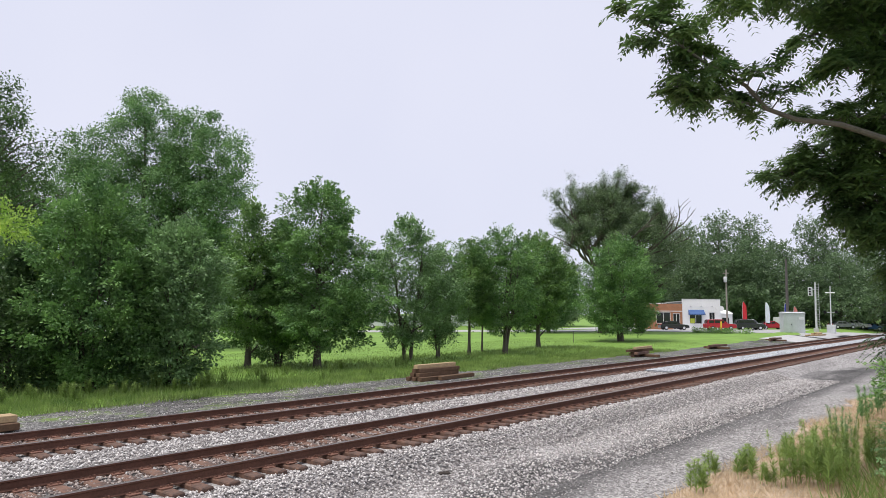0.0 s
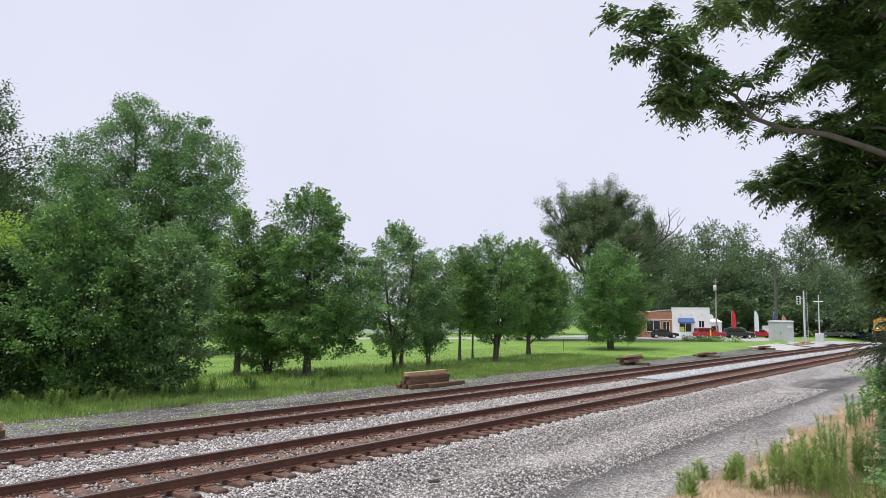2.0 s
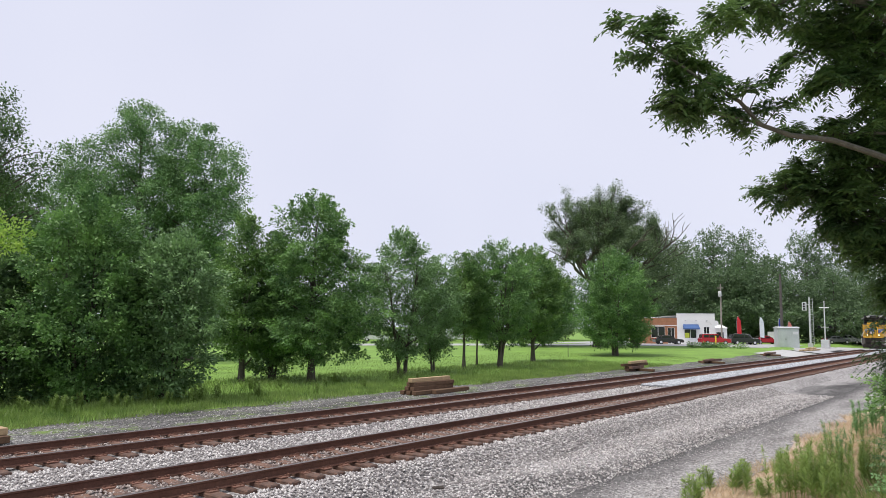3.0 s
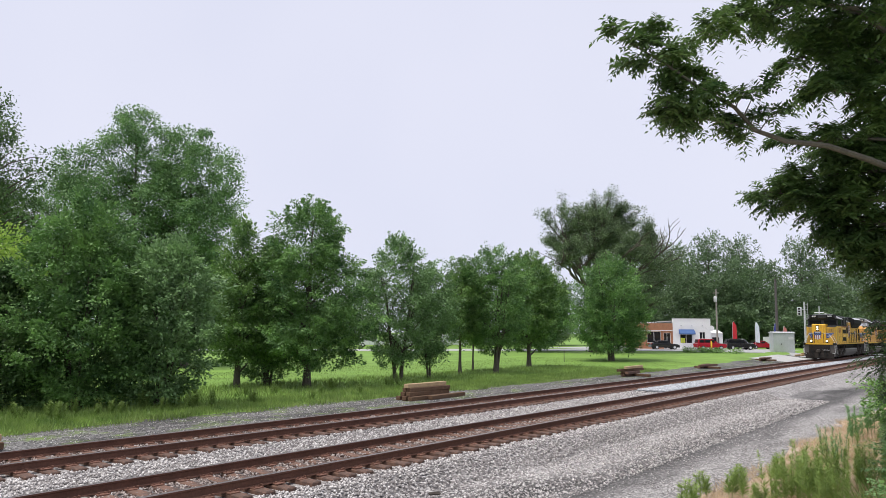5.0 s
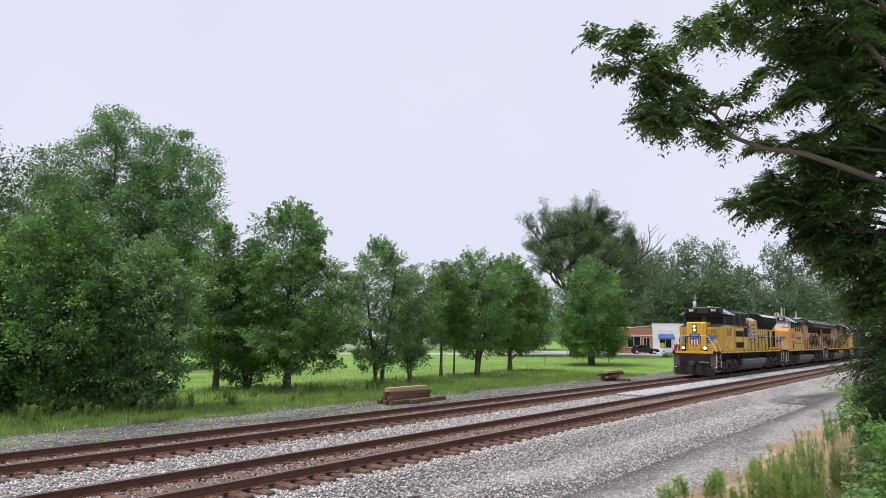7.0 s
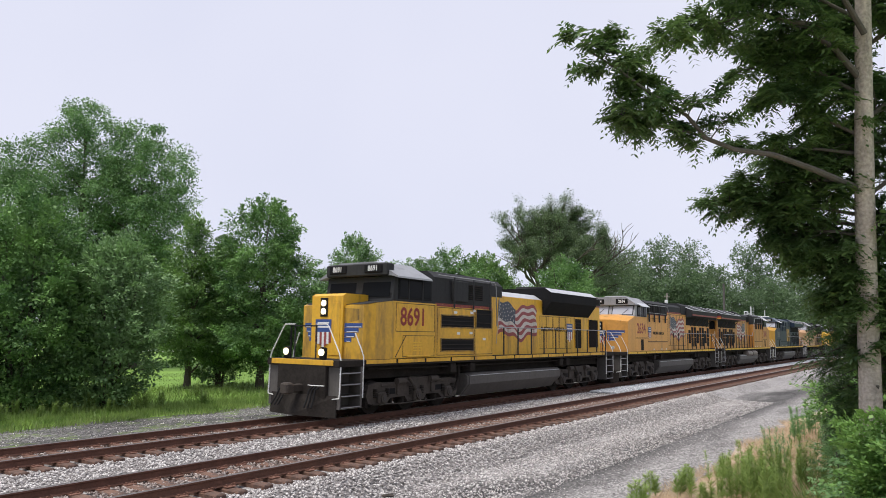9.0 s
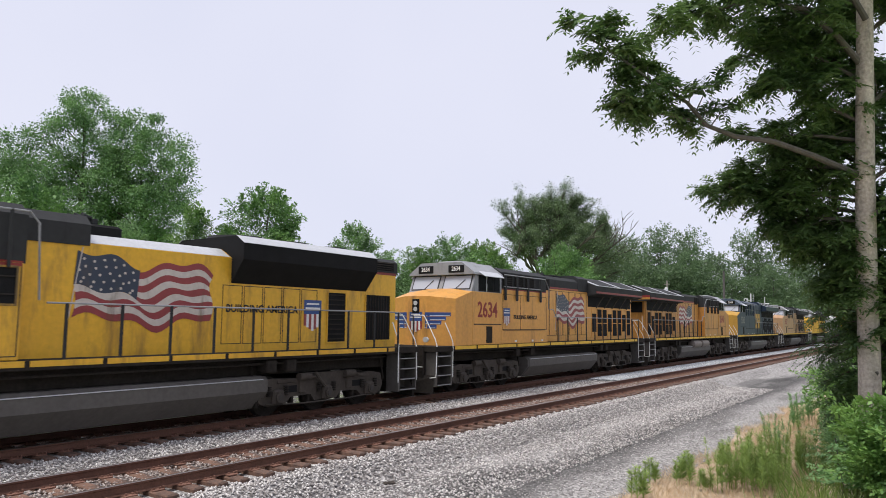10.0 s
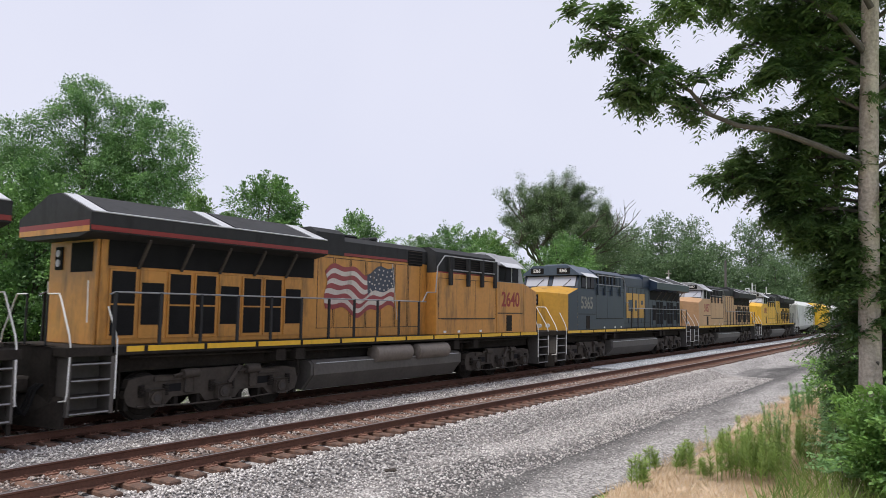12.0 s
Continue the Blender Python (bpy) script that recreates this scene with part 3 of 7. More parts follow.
def tree(x, y, h, radius, seed, label, leaf, shape=BUSHY, clear=0.12, clumps=260, per=60, leaf_len=0.15, clump_r=0.42, trunk_r=None,
         stems=1, limbs=16, bark=None, flat=0.7, shell=0.55, lumps=0.35, lean=0.0, twigs=0, name="tree", category="tree", group="", single=True, rise=0.35, spray=True, gap=-0.36, dense=1.65):
    g = np.random.default_rng(seed)
    rr = random.Random(seed)
    z = float(land(x, y))
    t = empty(name, pose(x, y, z), label, category, group)
    bark = bark or M_BARK
    trunk_r = trunk_r or h * 0.014
    cs = crown_centers(g, clumps, h * clear, h * 0.97, shape, radius, seed, shell, lumps, gap=gap)
    axes = []
    for k in range(stems):
        b = Build()
        a = rr.uniform(0, 6.28)
        spread = 0.0 if stems == 1 else rr.uniform(0.25, 0.5) * radius
        pts, rad = [], []
        for i in range(9):
            u = i / 8
            wob = 0.06 * radius
            pts.append((math.cos(a) * spread * u + rr.uniform(-wob, wob) * u + (0 if stems == 1 else math.cos(a) * 0.16),
                        math.sin(a) * spread * u + rr.uniform(-wob, wob) * u + lean * u + (0 if stems == 1 else math.sin(a) * 0.16), u * h * (0.88 if k == 0 else 0.75) - 0.1 * (1 - u)))
            rad.append(trunk_r * (0.62 if stems > 1 else 1) * (1.35 if i == 0 else 1) * (1 - 0.9 * u) + 0.008)
        b.tube(pts, rad, 7)
        axes.append(pts)
        part("trunk" if stems == 1 else "stem", b, [bark], t, smooth=True)
    bl = Build()
    order = g.permutation(len(cs))[:limbs + twigs]
    for j, ci in enumerate(order):
        c = cs[ci]
        ax = axes[rr.randrange(len(axes))]
        zt = max(h * clear * 0.6, c[2] - 0.75 * math.hypot(c[0], c[1]) * rr.uniform(0.6, 1.1))
        u = min(0.93, zt / (h * 0.88))
        i = min(7, int(u * 8))
        w = u * 8 - i
        s = Vector(ax[i]).lerp(Vector(ax[i + 1]), w)
        e = Vector(c)
        m1 = s.lerp(e, 0.4) + Vector((rr.uniform(-.1, .1), rr.uniform(-.1, .1), 0.12 * (e - s).length))
        m2 = s.lerp(e, 0.72) + Vector((rr.uniform(-.1, .1), rr.uniform(-.1, .1), 0.10 * (e - s).length))
        r0 = trunk_r * (0.42 if j < limbs else 0.16) * (1 - 0.6 * u)
        if single and j < limbs:
            bl = Build()
        bl.tube([s, m1, m2, e], [r0 + 0.006, r0 * 0.7 + 0.004, r0 * 0.45 + 0.004, 0.006], 5, caps=False)
        if single and j < limbs:
            part("limb", bl, [bark], t, smooth=True)
            bl = Build()
    if bl.v:
        tagged(part("far_boughs" if not single else "brushwood", bl, [bark], t, smooth=True), kind="stuff")
    rad = clump_r * g.uniform(0.6, 1.35, len(cs))
    axis = np.stack([cs[:, 0], cs[:, 1], rise * np.hypot(cs[:, 0], cs[:, 1]) + 0.25 * g.normal(0, 1, len(cs))], 1) + g.normal(0, 0.22 * radius, (len(cs), 3))
    axis[:, 2] += radius * 1.2 * np.clip((cs[:, 2] / h - 0.75) * 3, 0, 1)
    v = clump_leaves(g, cs, rad * 1.15, int(per * dense), leaf_len, axis=axis if spray else None)
    # stray leaves past the outline
    k = len(cs) // 6
    v2 = clump_leaves(g, cs[:k] * np.array([1.06, 1.06, 1.01]), rad[:k] * 0.9, max(6, per // 7), leaf_len, axis=axis[:k] if spray else None)
    part("crown", leaves_mesh("crown", np.concatenate([v, v2]), leaf), None, t)
    return t


ROW = "row of trees along the lawn"
tree(-31.0, 10.9, 5.6, 2.4, 11, "dense dark leafy shrub-like tree", LEAF_DARK, BUSHY, 0.03, 360, 62, stems=4, group=ROW)
tree(-34.3, 12.1, 7.9, 1.9, 12, "bright lime green young tree behind darker shrubs", LEAF_LIME, BUSHY, 0.3, 200, 55, group=ROW)
tree(-28.9, 13.4, 8.5, 2.55, 13, "tall dense bushy tree with dark green leaves", LEAF_DEEP, BUSHY, 0.04, 520, 66, stems=5, group=ROW)
tree(-27.1, 15.9, 6.8, 2.1, 14, "spreading bushy tree with olive green leaves", LEAF_PALE, ROUND, 0.05, 380, 62, stems=5, group=ROW)
tree(-33.5, 24.2, 9.6, 1.9, 15, "slim leafy tree with a short bare trunk", LEAF_ROW, CONE, 0.14, 300, 60, group=ROW, trunk_r=0.16)
tree(-30.7, 26.8, 10.8, 3.1, 16, "tall conical tree with layered dark green branches", LEAF_DEEP, FULL_CONE, 0.10, 520, 84, rise=0.05, trunk_r=0.2, group=ROW)
tree(-33.4, 26.2, 8.4, 1.9, 17, "bushy small tree with grey green leaves", LEAF_PALE, BUSHY, 0.05, 280, 60, stems=4, group=ROW)
tree(-30.8, 34.5, 9.3, 2.45, 18, "pale multi-stemmed tree with airy crown", LEAF_PALE, ROUND, 0.10, 360, 55, stems=5, trunk_r=0.17, group=ROW, twigs=14)
tree(-31.2, 38.3, 7.6, 1.75, 19, "small airy tree with pale leaves", LEAF_PALE, ROUND, 0.12, 230, 55, stems=3, group=ROW, twigs=8)
tree(-32.5, 43.4, 8.9, 1.6, 20, "slender tree with straight bare dark trunk", LEAF_ROW, TALL, 0.28, 220, 55, trunk_r=0.12, group=ROW)
tree(-34.6, 48.0, 8.5, 1.5, 21, "slender young tree with thin bare trunk", LEAF_ROW, TALL, 0.27, 200, 55, trunk_r=0.08, group=ROW)
tree(-31.0, 45.8, 9.7, 2.9, 22, "forked tree with full rounded green crown", LEAF_DEEP, ROUND, 0.17, 420, 60, stems=3, trunk_r=0.2, group=ROW, twigs=10)
tree(-34.4, 56.5, 10.6, 3.1, 23, "full green tree with low twiggy branches", LEAF_ROW, ROUND, 0.16, 420, 58, trunk_r=0.2, leaf_len=0.2, group=ROW, twigs=10)
tree(-34.0, 73.2, 11.7, 4.3, 24, "broad round dense tree on the lawn", LEAF_DEEP, BUSHY, 0.10, 620, 66, leaf_len=0.19, clump_r=0.6, stems=4, trunk_r=0.34, group=ROW)

def old_willow(x, y, h, spread, seed, label, group):
    """A big forked tree: heavy limbs that split three times, with leaf clumps on the outer boughs and sky between."""
    g = np.random.default_rng(seed)
    r = random.Random(seed)
    t = empty("tree", pose(x, y, float(land(x, y))), label, "tree", group)
    fork = Vector((0.3, 0.2, h * 0.27))
    part("trunk", Build().tube([(0, 0, -0.1), (0.1, 0.05, h * 0.1), (0.2, 0.15, h * 0.2), fork], [0.95, 0.72, 0.62, 0.58], 12), [M_BARK], t, smooth=True)
    tips = []

    def bough(b, p, way, length, radius, depth):
        mid = p + way * length * 0.5 + Vector((r.gauss(0, 0.05), r.gauss(0, 0.05), 0.04)) * length
        end = p + way * length + Vector((r.gauss(0, 0.06), r.gauss(0, 0.06), 0.02)) * length
        b.tube([p, mid, end], [radius, radius * 0.8, radius * 0.58], 7 if depth < 2 else 5, caps=False)
        if depth >= 2:
            tips.extend([mid, end, end + way * length * 0.25])
        if depth == 3:
            return
        for k in range(3 if depth else 4):
            turn = Vector((r.gauss(0, 0.55), r.gauss(0, 0.55), r.uniform(-0.3, 0.5)))
            start = mid.lerp(end, 0.3 + 0.7 * k / 3)
            bough(b, start, (way + turn).normalized(), length * r.uniform(0.52, 0.72), radius * 0.52, depth + 1)
    for k in range(10):
        a = 2.4 * k + r.uniform(-0.25, 0.25)
        out = (0.12, 0.45, 0.8)[k % 3] + r.uniform(-0.05, 0.1)
        way = Vector((math.cos(a) * out, math.sin(a) * out, (1.0, 0.9, 0.6)[k % 3])).normalized()
        b = Build()
        bough(b, fork, way, h * r.uniform(0.25, 0.33), (0.4, 0.34, 0.3)[k % 3], 0)
        part("limb", b, [M_BARK], t, smooth=True)
    c = np.array([tuple(p) for p in tips])
    wide = np.hypot(c[:, 0], c[:, 1])
    c[:, :2] *= np.minimum(1, spread / np.maximum(wide, 0.01))[:, None]
    c[:, 2] = np.minimum(c[:, 2], h * 0.97)
    v = clump_leaves(g, c, 0.8 * g.uniform(0.5, 1.3, len(c)), 60, 0.22, droop=0.5)
    part("crown", leaves_mesh("crown", v, LEAF_GREY), None, t)
    return t


BACK = "tall trees behind the lawn"
tree(-59.8, 31.7, 23.2, 5.1, 31, "tall poplar-like tree with clustered mid green crown", LEAF_BACK, TALL, 0.18, 330, 150, leaf_len=0.21, dense=1.45, clump_r=0.85, limbs=26, spray=False, gap=-0.25, group=BACK, lumps=0.5)
tree(-55.9, 34.9, 21.4, 4.4, 32, "tall tree with ragged clustered green crown", LEAF_BACK, ROUND, 0.15, 290, 150, leaf_len=0.21, dense=1.45, clump_r=0.8, limbs=24, spray=False, gap=-0.25, group=BACK, lumps=0.38)
tree(-65.3, 28.3, 18.5, 4.8, 33, "tall broad tree with dense green crown", LEAF_BACK, ROUND, 0.15, 230, 140, leaf_len=0.21, dense=1.45, clump_r=0.85, limbs=22, spray=False, gap=-0.25, group=BACK, lumps=0.45)
tree(-53.2, 17.5, 19.5, 3.6, 34, "tall dark tree with open branches showing sky", LEAF_DARK, TALL, 0.25, 200, 75, leaf_len=0.21, clump_r=0.8, limbs=34, spray=False, gap=-0.25, group=BACK, lumps=0.6, twigs=30)
tree(-62.0, 21.5, 16.0, 4.0, 35, "dark tree with feathery side branches", LEAF_DARK, CONE, 0.2, 260, 75, leaf_len=0.21, clump_r=0.85, limbs=30, spray=False, gap=-0.25, group=BACK, lumps=0.6, twigs=20)
tree(-63.5, 39.5, 13.0, 5.0, 36, "broad lower tree with dense foliage", LEAF_BACK, ROUND, 0.1, 330, 95, leaf_len=0.21, dense=1.45, clump_r=0.85, spray=False, gap=-0.25, group=BACK)
old_willow(-45.9, 93.3, 24.2, 8.0, 37, "large old willow with open grey green crown and dark limbs", BACK)
tree(-41.5, 95.5, 18.2, 6.6, 38, "broad spreading willow with drooping foliage", LEAF_GREY, ROUND, 0.2, 210, 150, leaf_len=0.22, dense=1.4, clump_r=1.1, limbs=26, trunk_r=0.5, spray=False, gap=-0.25, group=BACK, lumps=0.5)
tree(-53.0, 90.0, 12.0, 5.0, 39, "lower tree with dense foliage beside the willow", LEAF_BACK, ROUND, 0.08, 300, 80, leaf_len=0.26, clump_r=1.0, spray=False, gap=-0.25, group=BACK)

# woods beyond the road: a few trees share the work, turned and set apart
WOOD = "woods beyond the road"
wood_kinds = [tree(-57.8, 147.0, 22.0, 7.0, 41, "tall mixed woodland tree in the distance", LEAF_HAZED, TALL, 0.04, 360, 34, dense=1.15, leaf_len=0.46, clump_r=1.25, limbs=22, trunk_r=0.4, single=False, group=WOOD, lumps=0.6),
              tree(-50.0, 158.0, 25.0, 6.5, 42, "tall open woodland tree in the distance", LEAF_HAZED, ROUND, 0.1, 330, 34, dense=1.15, leaf_len=0.46, clump_r=1.15, limbs=30, trunk_r=0.4, single=False, group=WOOD, lumps=0.7),
              tree(-42.5, 150.0, 17.0, 6.5, 43, "bushy woodland edge tree in the distance", LEAF_HAZED, BUSHY, 0.01, 380, 34, dense=1.15, leaf_len=0.46, clump_r=1.2, limbs=14, trunk_r=0.35, single=False, group=WOOD, lumps=0.5)]
wr = random.Random(77)
wood_spots = []
for k in range(16):
    u = k / 15
    wood_spots.append((-62 + 80 * u + wr.uniform(-2, 2), 152 + 52 * u + wr.uniform(-5, 8)))
for k in range(13):
    u = k / 12
    wood_spots.append((-52 + 75 * u + wr.uniform(-2, 2), 143 + 48 * u + wr.uniform(-3, 3)))
for k in range(16):
    u = k / 15
    wood_spots.append((-135 + 74 * u + wr.uniform(-3, 3), 72 + 72 * u + wr.uniform(-4, 4)))
for k, (x, y) in enumerate(wood_spots):
    src = wood_kinds[k % 2] if k < 16 else wood_kinds[2] if k < 29 else wood_kinds[(0, 2)[k % 2]]
    c = copy_thing(src, pose(x, y, 0.6 - (0.3 if y < 100 else 0), 0, 0, wr.uniform(0, 360)))
    c.scale = (1, 1, wr.uniform(0.72, 1.0)) if k < 29 else (0.8, 0.8, wr.uniform(0.5, 0.62))


# ---- grass, weeds and shrubs ----
def blades(name, n, spot, h, mat, label, seed, wide=0.012, lean=0.45, kind="stuff", category="grass"):
    """Upright narrow blades at spots drawn from a function of n random pairs."""
    g = np.random.default_rng(seed)
    p = spot(g, n)
    d = np.stack([g.normal(0, lean, n), g.normal(0, lean, n), np.ones(n)], 1)
    nr = np.stack([g.normal(0, 1, n), g.normal(0, 1, n), np.zeros(n) + 0.1], 1)
    L = h * g.uniform(0.45, 1.25, n)
    v = leaf_quads(p, d, nr, L, np.full(n, wide) * g.uniform(0.6, 1.6, n))
    return tagged(new(name, leaves_mesh(name, v, mat)), label, category, kind=kind)


def patch_spots(x0, x1, y0, y1, z=0.0, bias=1.0):
    def f(g, n):
        x = g.uniform(x0, x1, n)
        y = y0 + (y1 - y0) * g.uniform(0, 1, n) ** bias
        keep = np.array([noise.noise(Vector((a * 0.6, b * 0.6, 0))) for a, b in zip(x, y)])
        x = x + 0.5 * keep
        return np.stack([x, y, land(x, y) + z], 1)
    return f


blades("tall_verge_grass", 42000, patch_spots(-26.6, -22.7, 4, 60, bias=1.3), 0.26, M_BLADE, "uncut grass along the edge of the lawn", 51, 0.02)
blades("tree_foot_grass", 22000, patch_spots(-34.0, -26.0, 6, 60, bias=1.2), 0.32, M_BLADE, "long grass round the feet of the trees", 52, 0.02)
blades("lawn_tufts", 30000, patch_spots(-46, -24, 5, 75), 0.10, M_BLADE, "short mown lawn tufts", 53, 0.02)
blades("dry_verge_grass", 26000, patch_spots(-4.7, -2.0, 8, 30, bias=1.0), 0.22, M_DRY, "dead straw-coloured grass beside the service road", 54, 0.010, 0.8)
blades("green_verge_grass", 20000, patch_spots(-2.3, 2.8, 12, 42, bias=1.2), 0.55, M_BLADE, "long green grass on the verge", 55, 0.014, 0.5)


def weed(seed, h, mat):
    """An upright weed: stem with whorls of narrow leaves and a leafy tip."""
    g = np.random.default_rng(seed)
    b = Build()
    P, D, N, L = [], [], [], []
    for s in range(5):
        a = g.uniform(0, 6.28)
        lean = g.uniform(0.05, 0.22)
        hh = h * g.uniform(0.7, 1.05)
        x0, y0 = g.normal(0, 0.09, 2)
        tip = (x0 + math.cos(a) * lean * hh, y0 + math.sin(a) * lean * hh, hh)
        b.tube([(x0, y0, -0.02), ((x0 + tip[0]) / 2, (y0 + tip[1]) / 2, hh * 0.5), tip], [0.008, 0.006, 0.003], 4, mat=1, caps=False)
        for i in range(110):
            u = g.uniform(0.12, 1) ** 0.8
            q = g.uniform(0, 6.28)
            P.append((x0 + (tip[0] - x0) * u, y0 + (tip[1] - y0) * u, hh * u))
            D.append((math.cos(q), math.sin(q), g.uniform(0.2, 1.1)))
            N.append((g.normal(0, .3), g.normal(0, .3), 1))
            L.append(0.125 * (1.2 - 0.6 * u) * g.uniform(0.7, 1.3))
    L = np.array(L)
    v = leaf_quads(np.array(P), np.array(D), np.array(N), L, L * 0.16)
    return b, v


def weed_plant(kind_seed, h, mat, label, spots, group):
    b, v = weed(kind_seed, h, mat)
    t = empty("weed", pose(*spots[0], float(land(*spots[0]))), label, "weed", group)
    part("stem", b, [M_BARK, mat], t)
    part("leaves", leaves_mesh("leaves", v, mat), None, t)
    r = random.Random(kind_seed)
    for x, y in spots[1:]:
        c = copy_thing(t, pose(x, y, float(land(x, y)), 0, 0, r.uniform(0, 360)))
        k = r.uniform(0.75, 1.2)
        c.scale = (k, k, k)


wr = random.Random(9)
weed_plant(61, 0.95, M_WEED, "upright light green weed with narrow leaves", [(-2.9, 14.9), (-3.45, 15.9), (-2.4, 14.2)] + [(-2.75 + wr.gauss(0, 0.5), 15.6 + wr.uniform(-1.8, 2.4)) for k in range(20)], "weeds beside the service road")
weed_plant(64, 0.55, M_WEED, "small light green weed on the gravel edge", [(-4.75, 14.05), (-4.35, 15.1), (-4.15, 14.3), (-4.5, 12.6), (-3.9, 16.4), (-3.7, 14.0)], "weeds beside the service road")
weed_plant(62, 1.1, M_FERN, "tall green weed with drooping leaves", [(-3.1 + wr.uniform(-0.6, 1.6), 19 + wr.uniform(0, 13)) for k in range(24)], "weeds beside the service road")
weed_plant(63, 0.8, M_BLADE, "rough seed-headed weed in the long grass", [(-26.5 + wr.uniform(-1.4, 2.2), 7 + wr.uniform(0, 24)) for k in range(34)], "weeds along the lawn edge")


# ---- the tree beside the service road: smooth grey trunk, compound leaves ----
def frond_leaves(g, spots, dirs, n_pairs=6, length=0.36, leaflet=0.15):
    """Compound leaves: leaflets in pairs along a drooping midrib."""
    n = len(spots)
    d = dirs / np.linalg.norm(dirs, axis=1, keepdims=True)
    s = np.cross(d, np.array([0, 0, 1.0]) + g.normal(0, 0.35, (n, 3)))
    s /= np.linalg.norm(s, axis=1, keepdims=True) + 1e-9
    out = []
    L = length * g.uniform(0.7, 1.25, n)
    for i in range(n_pairs):
        u = 0.18 + 0.82 * i / (n_pairs - 1)
        base = spots + d * (L * u)[:, None] + np.array([0, 0, -0.14]) * ((L * u * u) / length)[:, None]
        for sg in (-1, 1):
            dd = s * sg + d * 0.5 + g.normal(0, 0.14, (n, 3))
            dd[:, 2] -= 0.4
            ll = leaflet * g.uniform(0.75, 1.2, n) * (1.1 - 0.3 * u)
            out.append(leaf_quads(base, dd, np.array([0, 0, 1.0]) + g.normal(0, 0.3, (n, 3)), ll, ll * 0.36))
    return np.concatenate(out)


def roadside_tree():
    g = np.random.default_rng(90)
    rr = random.Random(90)
    t = empty("roadside_tree", pose(-1.19, 16.4, 0), "tall tree with smooth grey trunk and dark compound leaves", "tree")
    o = Vector((-1.19, 16.4, 0))

    def loc(*p):
        return [Vector(q) - o for q in p]
    b = Build()
    b.tube(loc((-1.2, 16.45, -0.1), (-1.18, 16.39, 0.4), (-1.11, 16.16, 2.15), (-1.05, 15.9, 4.21), (-0.98, 15.68, 6.05), (-0.88, 15.46, 8.0), (-0.8, 15.28, 9.62), (-0.77, 15.05, 13)),
           [0.28, 0.225, 0.2, 0.185, 0.175, 0.155, 0.14, 0.06], 14)
    part("trunk", b, [M_BARK_PALE], t, "pale grey furrowed trunk", smooth=True)
    spots, dirs = [], []

    def limb(pts, r0, r1, reach, tw, fronds, start=0.3):
        """A limb with side twigs; twigs and limb end carry the leaves."""
        pts = loc(*pts)
        n = len(pts)
        limb_b = Build()
        limb_b.tube(pts, [r0 + (r1 - r0) * i / (n - 1) for i in range(n)], 8)
        bough = part("limb", limb_b, [M_BARK_SHADED], t, smooth=True)
        limb_b = Build()
        for k in range(tw):
            u = start + (1 - start) * (k + rr.random()) / tw
            i = min(n - 2, int(u * (n - 1)))
            p = pts[i].lerp(pts[i + 1], u * (n - 1) - i)
            fwd = (pts[i + 1] - pts[i]).normalized()
            a = rr.uniform(0, 6.28)
            out = (fwd * 0.6 + Vector((math.cos(a), math.sin(a), rr.uniform(-0.55, 0.75)))).normalized()
            ln = reach * rr.uniform(0.5, 1.15) * (1.15 - 0.4 * u)
            mid = p + out * ln * 0.5 + Vector((0, 0, 0.06))
            end = p + out * ln + Vector((0, 0, -0.05))
            limb_b.tube([p, mid, end], [r1 * 0.75 + 0.004, 0.008, 0.004], 5, caps=False)
            for j in range(fronds):
                w = rr.uniform(0.62, 1.05)
                q = p.lerp(mid, w * 2) if w < 0.5 else mid.lerp(end, w * 2 - 1)
                spots.append(q)
                d = out * 0.6 + Vector((rr.gauss(0, 0.7), rr.gauss(0, 0.7), rr.gauss(0.05, 0.3)))
                dirs.append(d)
        tagged(part("brushwood", limb_b, [M_BARK_SHADED], bough, smooth=True), kind="stuff")
    limb([(-1.09, 15.61, 6.01), (-1.74, 14.86, 6.31), (-2.31, 14.19, 6.52), (-2.87, 13.55, 6.56), (-3.27, 13.13, 6.73), (-3.51, 12.79, 7.11), (-4.01, 12.27, 7.47), (-4.45, 11.78, 7.88), (-4.81, 11.37, 8.14)], 0.066, 0.014, 0.68, 30, 18, 0.48)
    limb([(-3.52, 12.95, 6.83), (-3.91, 12.55, 6.9), (-4.21, 12.22, 6.95), (-4.5, 11.9, 7.1)], 0.022, 0.01, 0.5, 12, 15, 0.3)
    limb([(-0.93, 15.41, 8.11), (-1.27, 14.98, 8.6), (-1.74, 14.32, 9.0), (-2.39, 13.67, 9.1), (-3.27, 13.03, 8.85), (-3.95, 12.5, 8.5)], 0.065, 0.015, 0.72, 26, 17, 0.3)
    limb([(-0.8, 15.14, 8.89), (-1.25, 14.44, 9.85), (-2.0, 13.75, 10.0), (-2.84, 13.0, 9.6)], 0.06, 0.012, 0.9, 24, 15, 0.25)
    limb([(-1.0, 16.0, 5.3), (-1.85, 16.25, 5.55), (-2.75, 15.7, 5.8), (-3.55, 15.2, 5.98)], 0.045, 0.01, 0.66, 28, 14, 0.35)
    limb([(-1.0, 16.2, 4.1), (-1.72, 16.69, 4.75), (-2.1, 16.45, 4.95), (-2.5, 16.15, 5.0)], 0.045, 0.01, 0.64, 26, 15, 0.3)
    limb([(-0.95, 15.6, 7.0), (-1.4, 15.5, 7.3), (-1.9, 15.0, 7.6), (-2.4, 14.4, 7.7)], 0.04, 0.01, 0.7, 24, 17, 0.25)
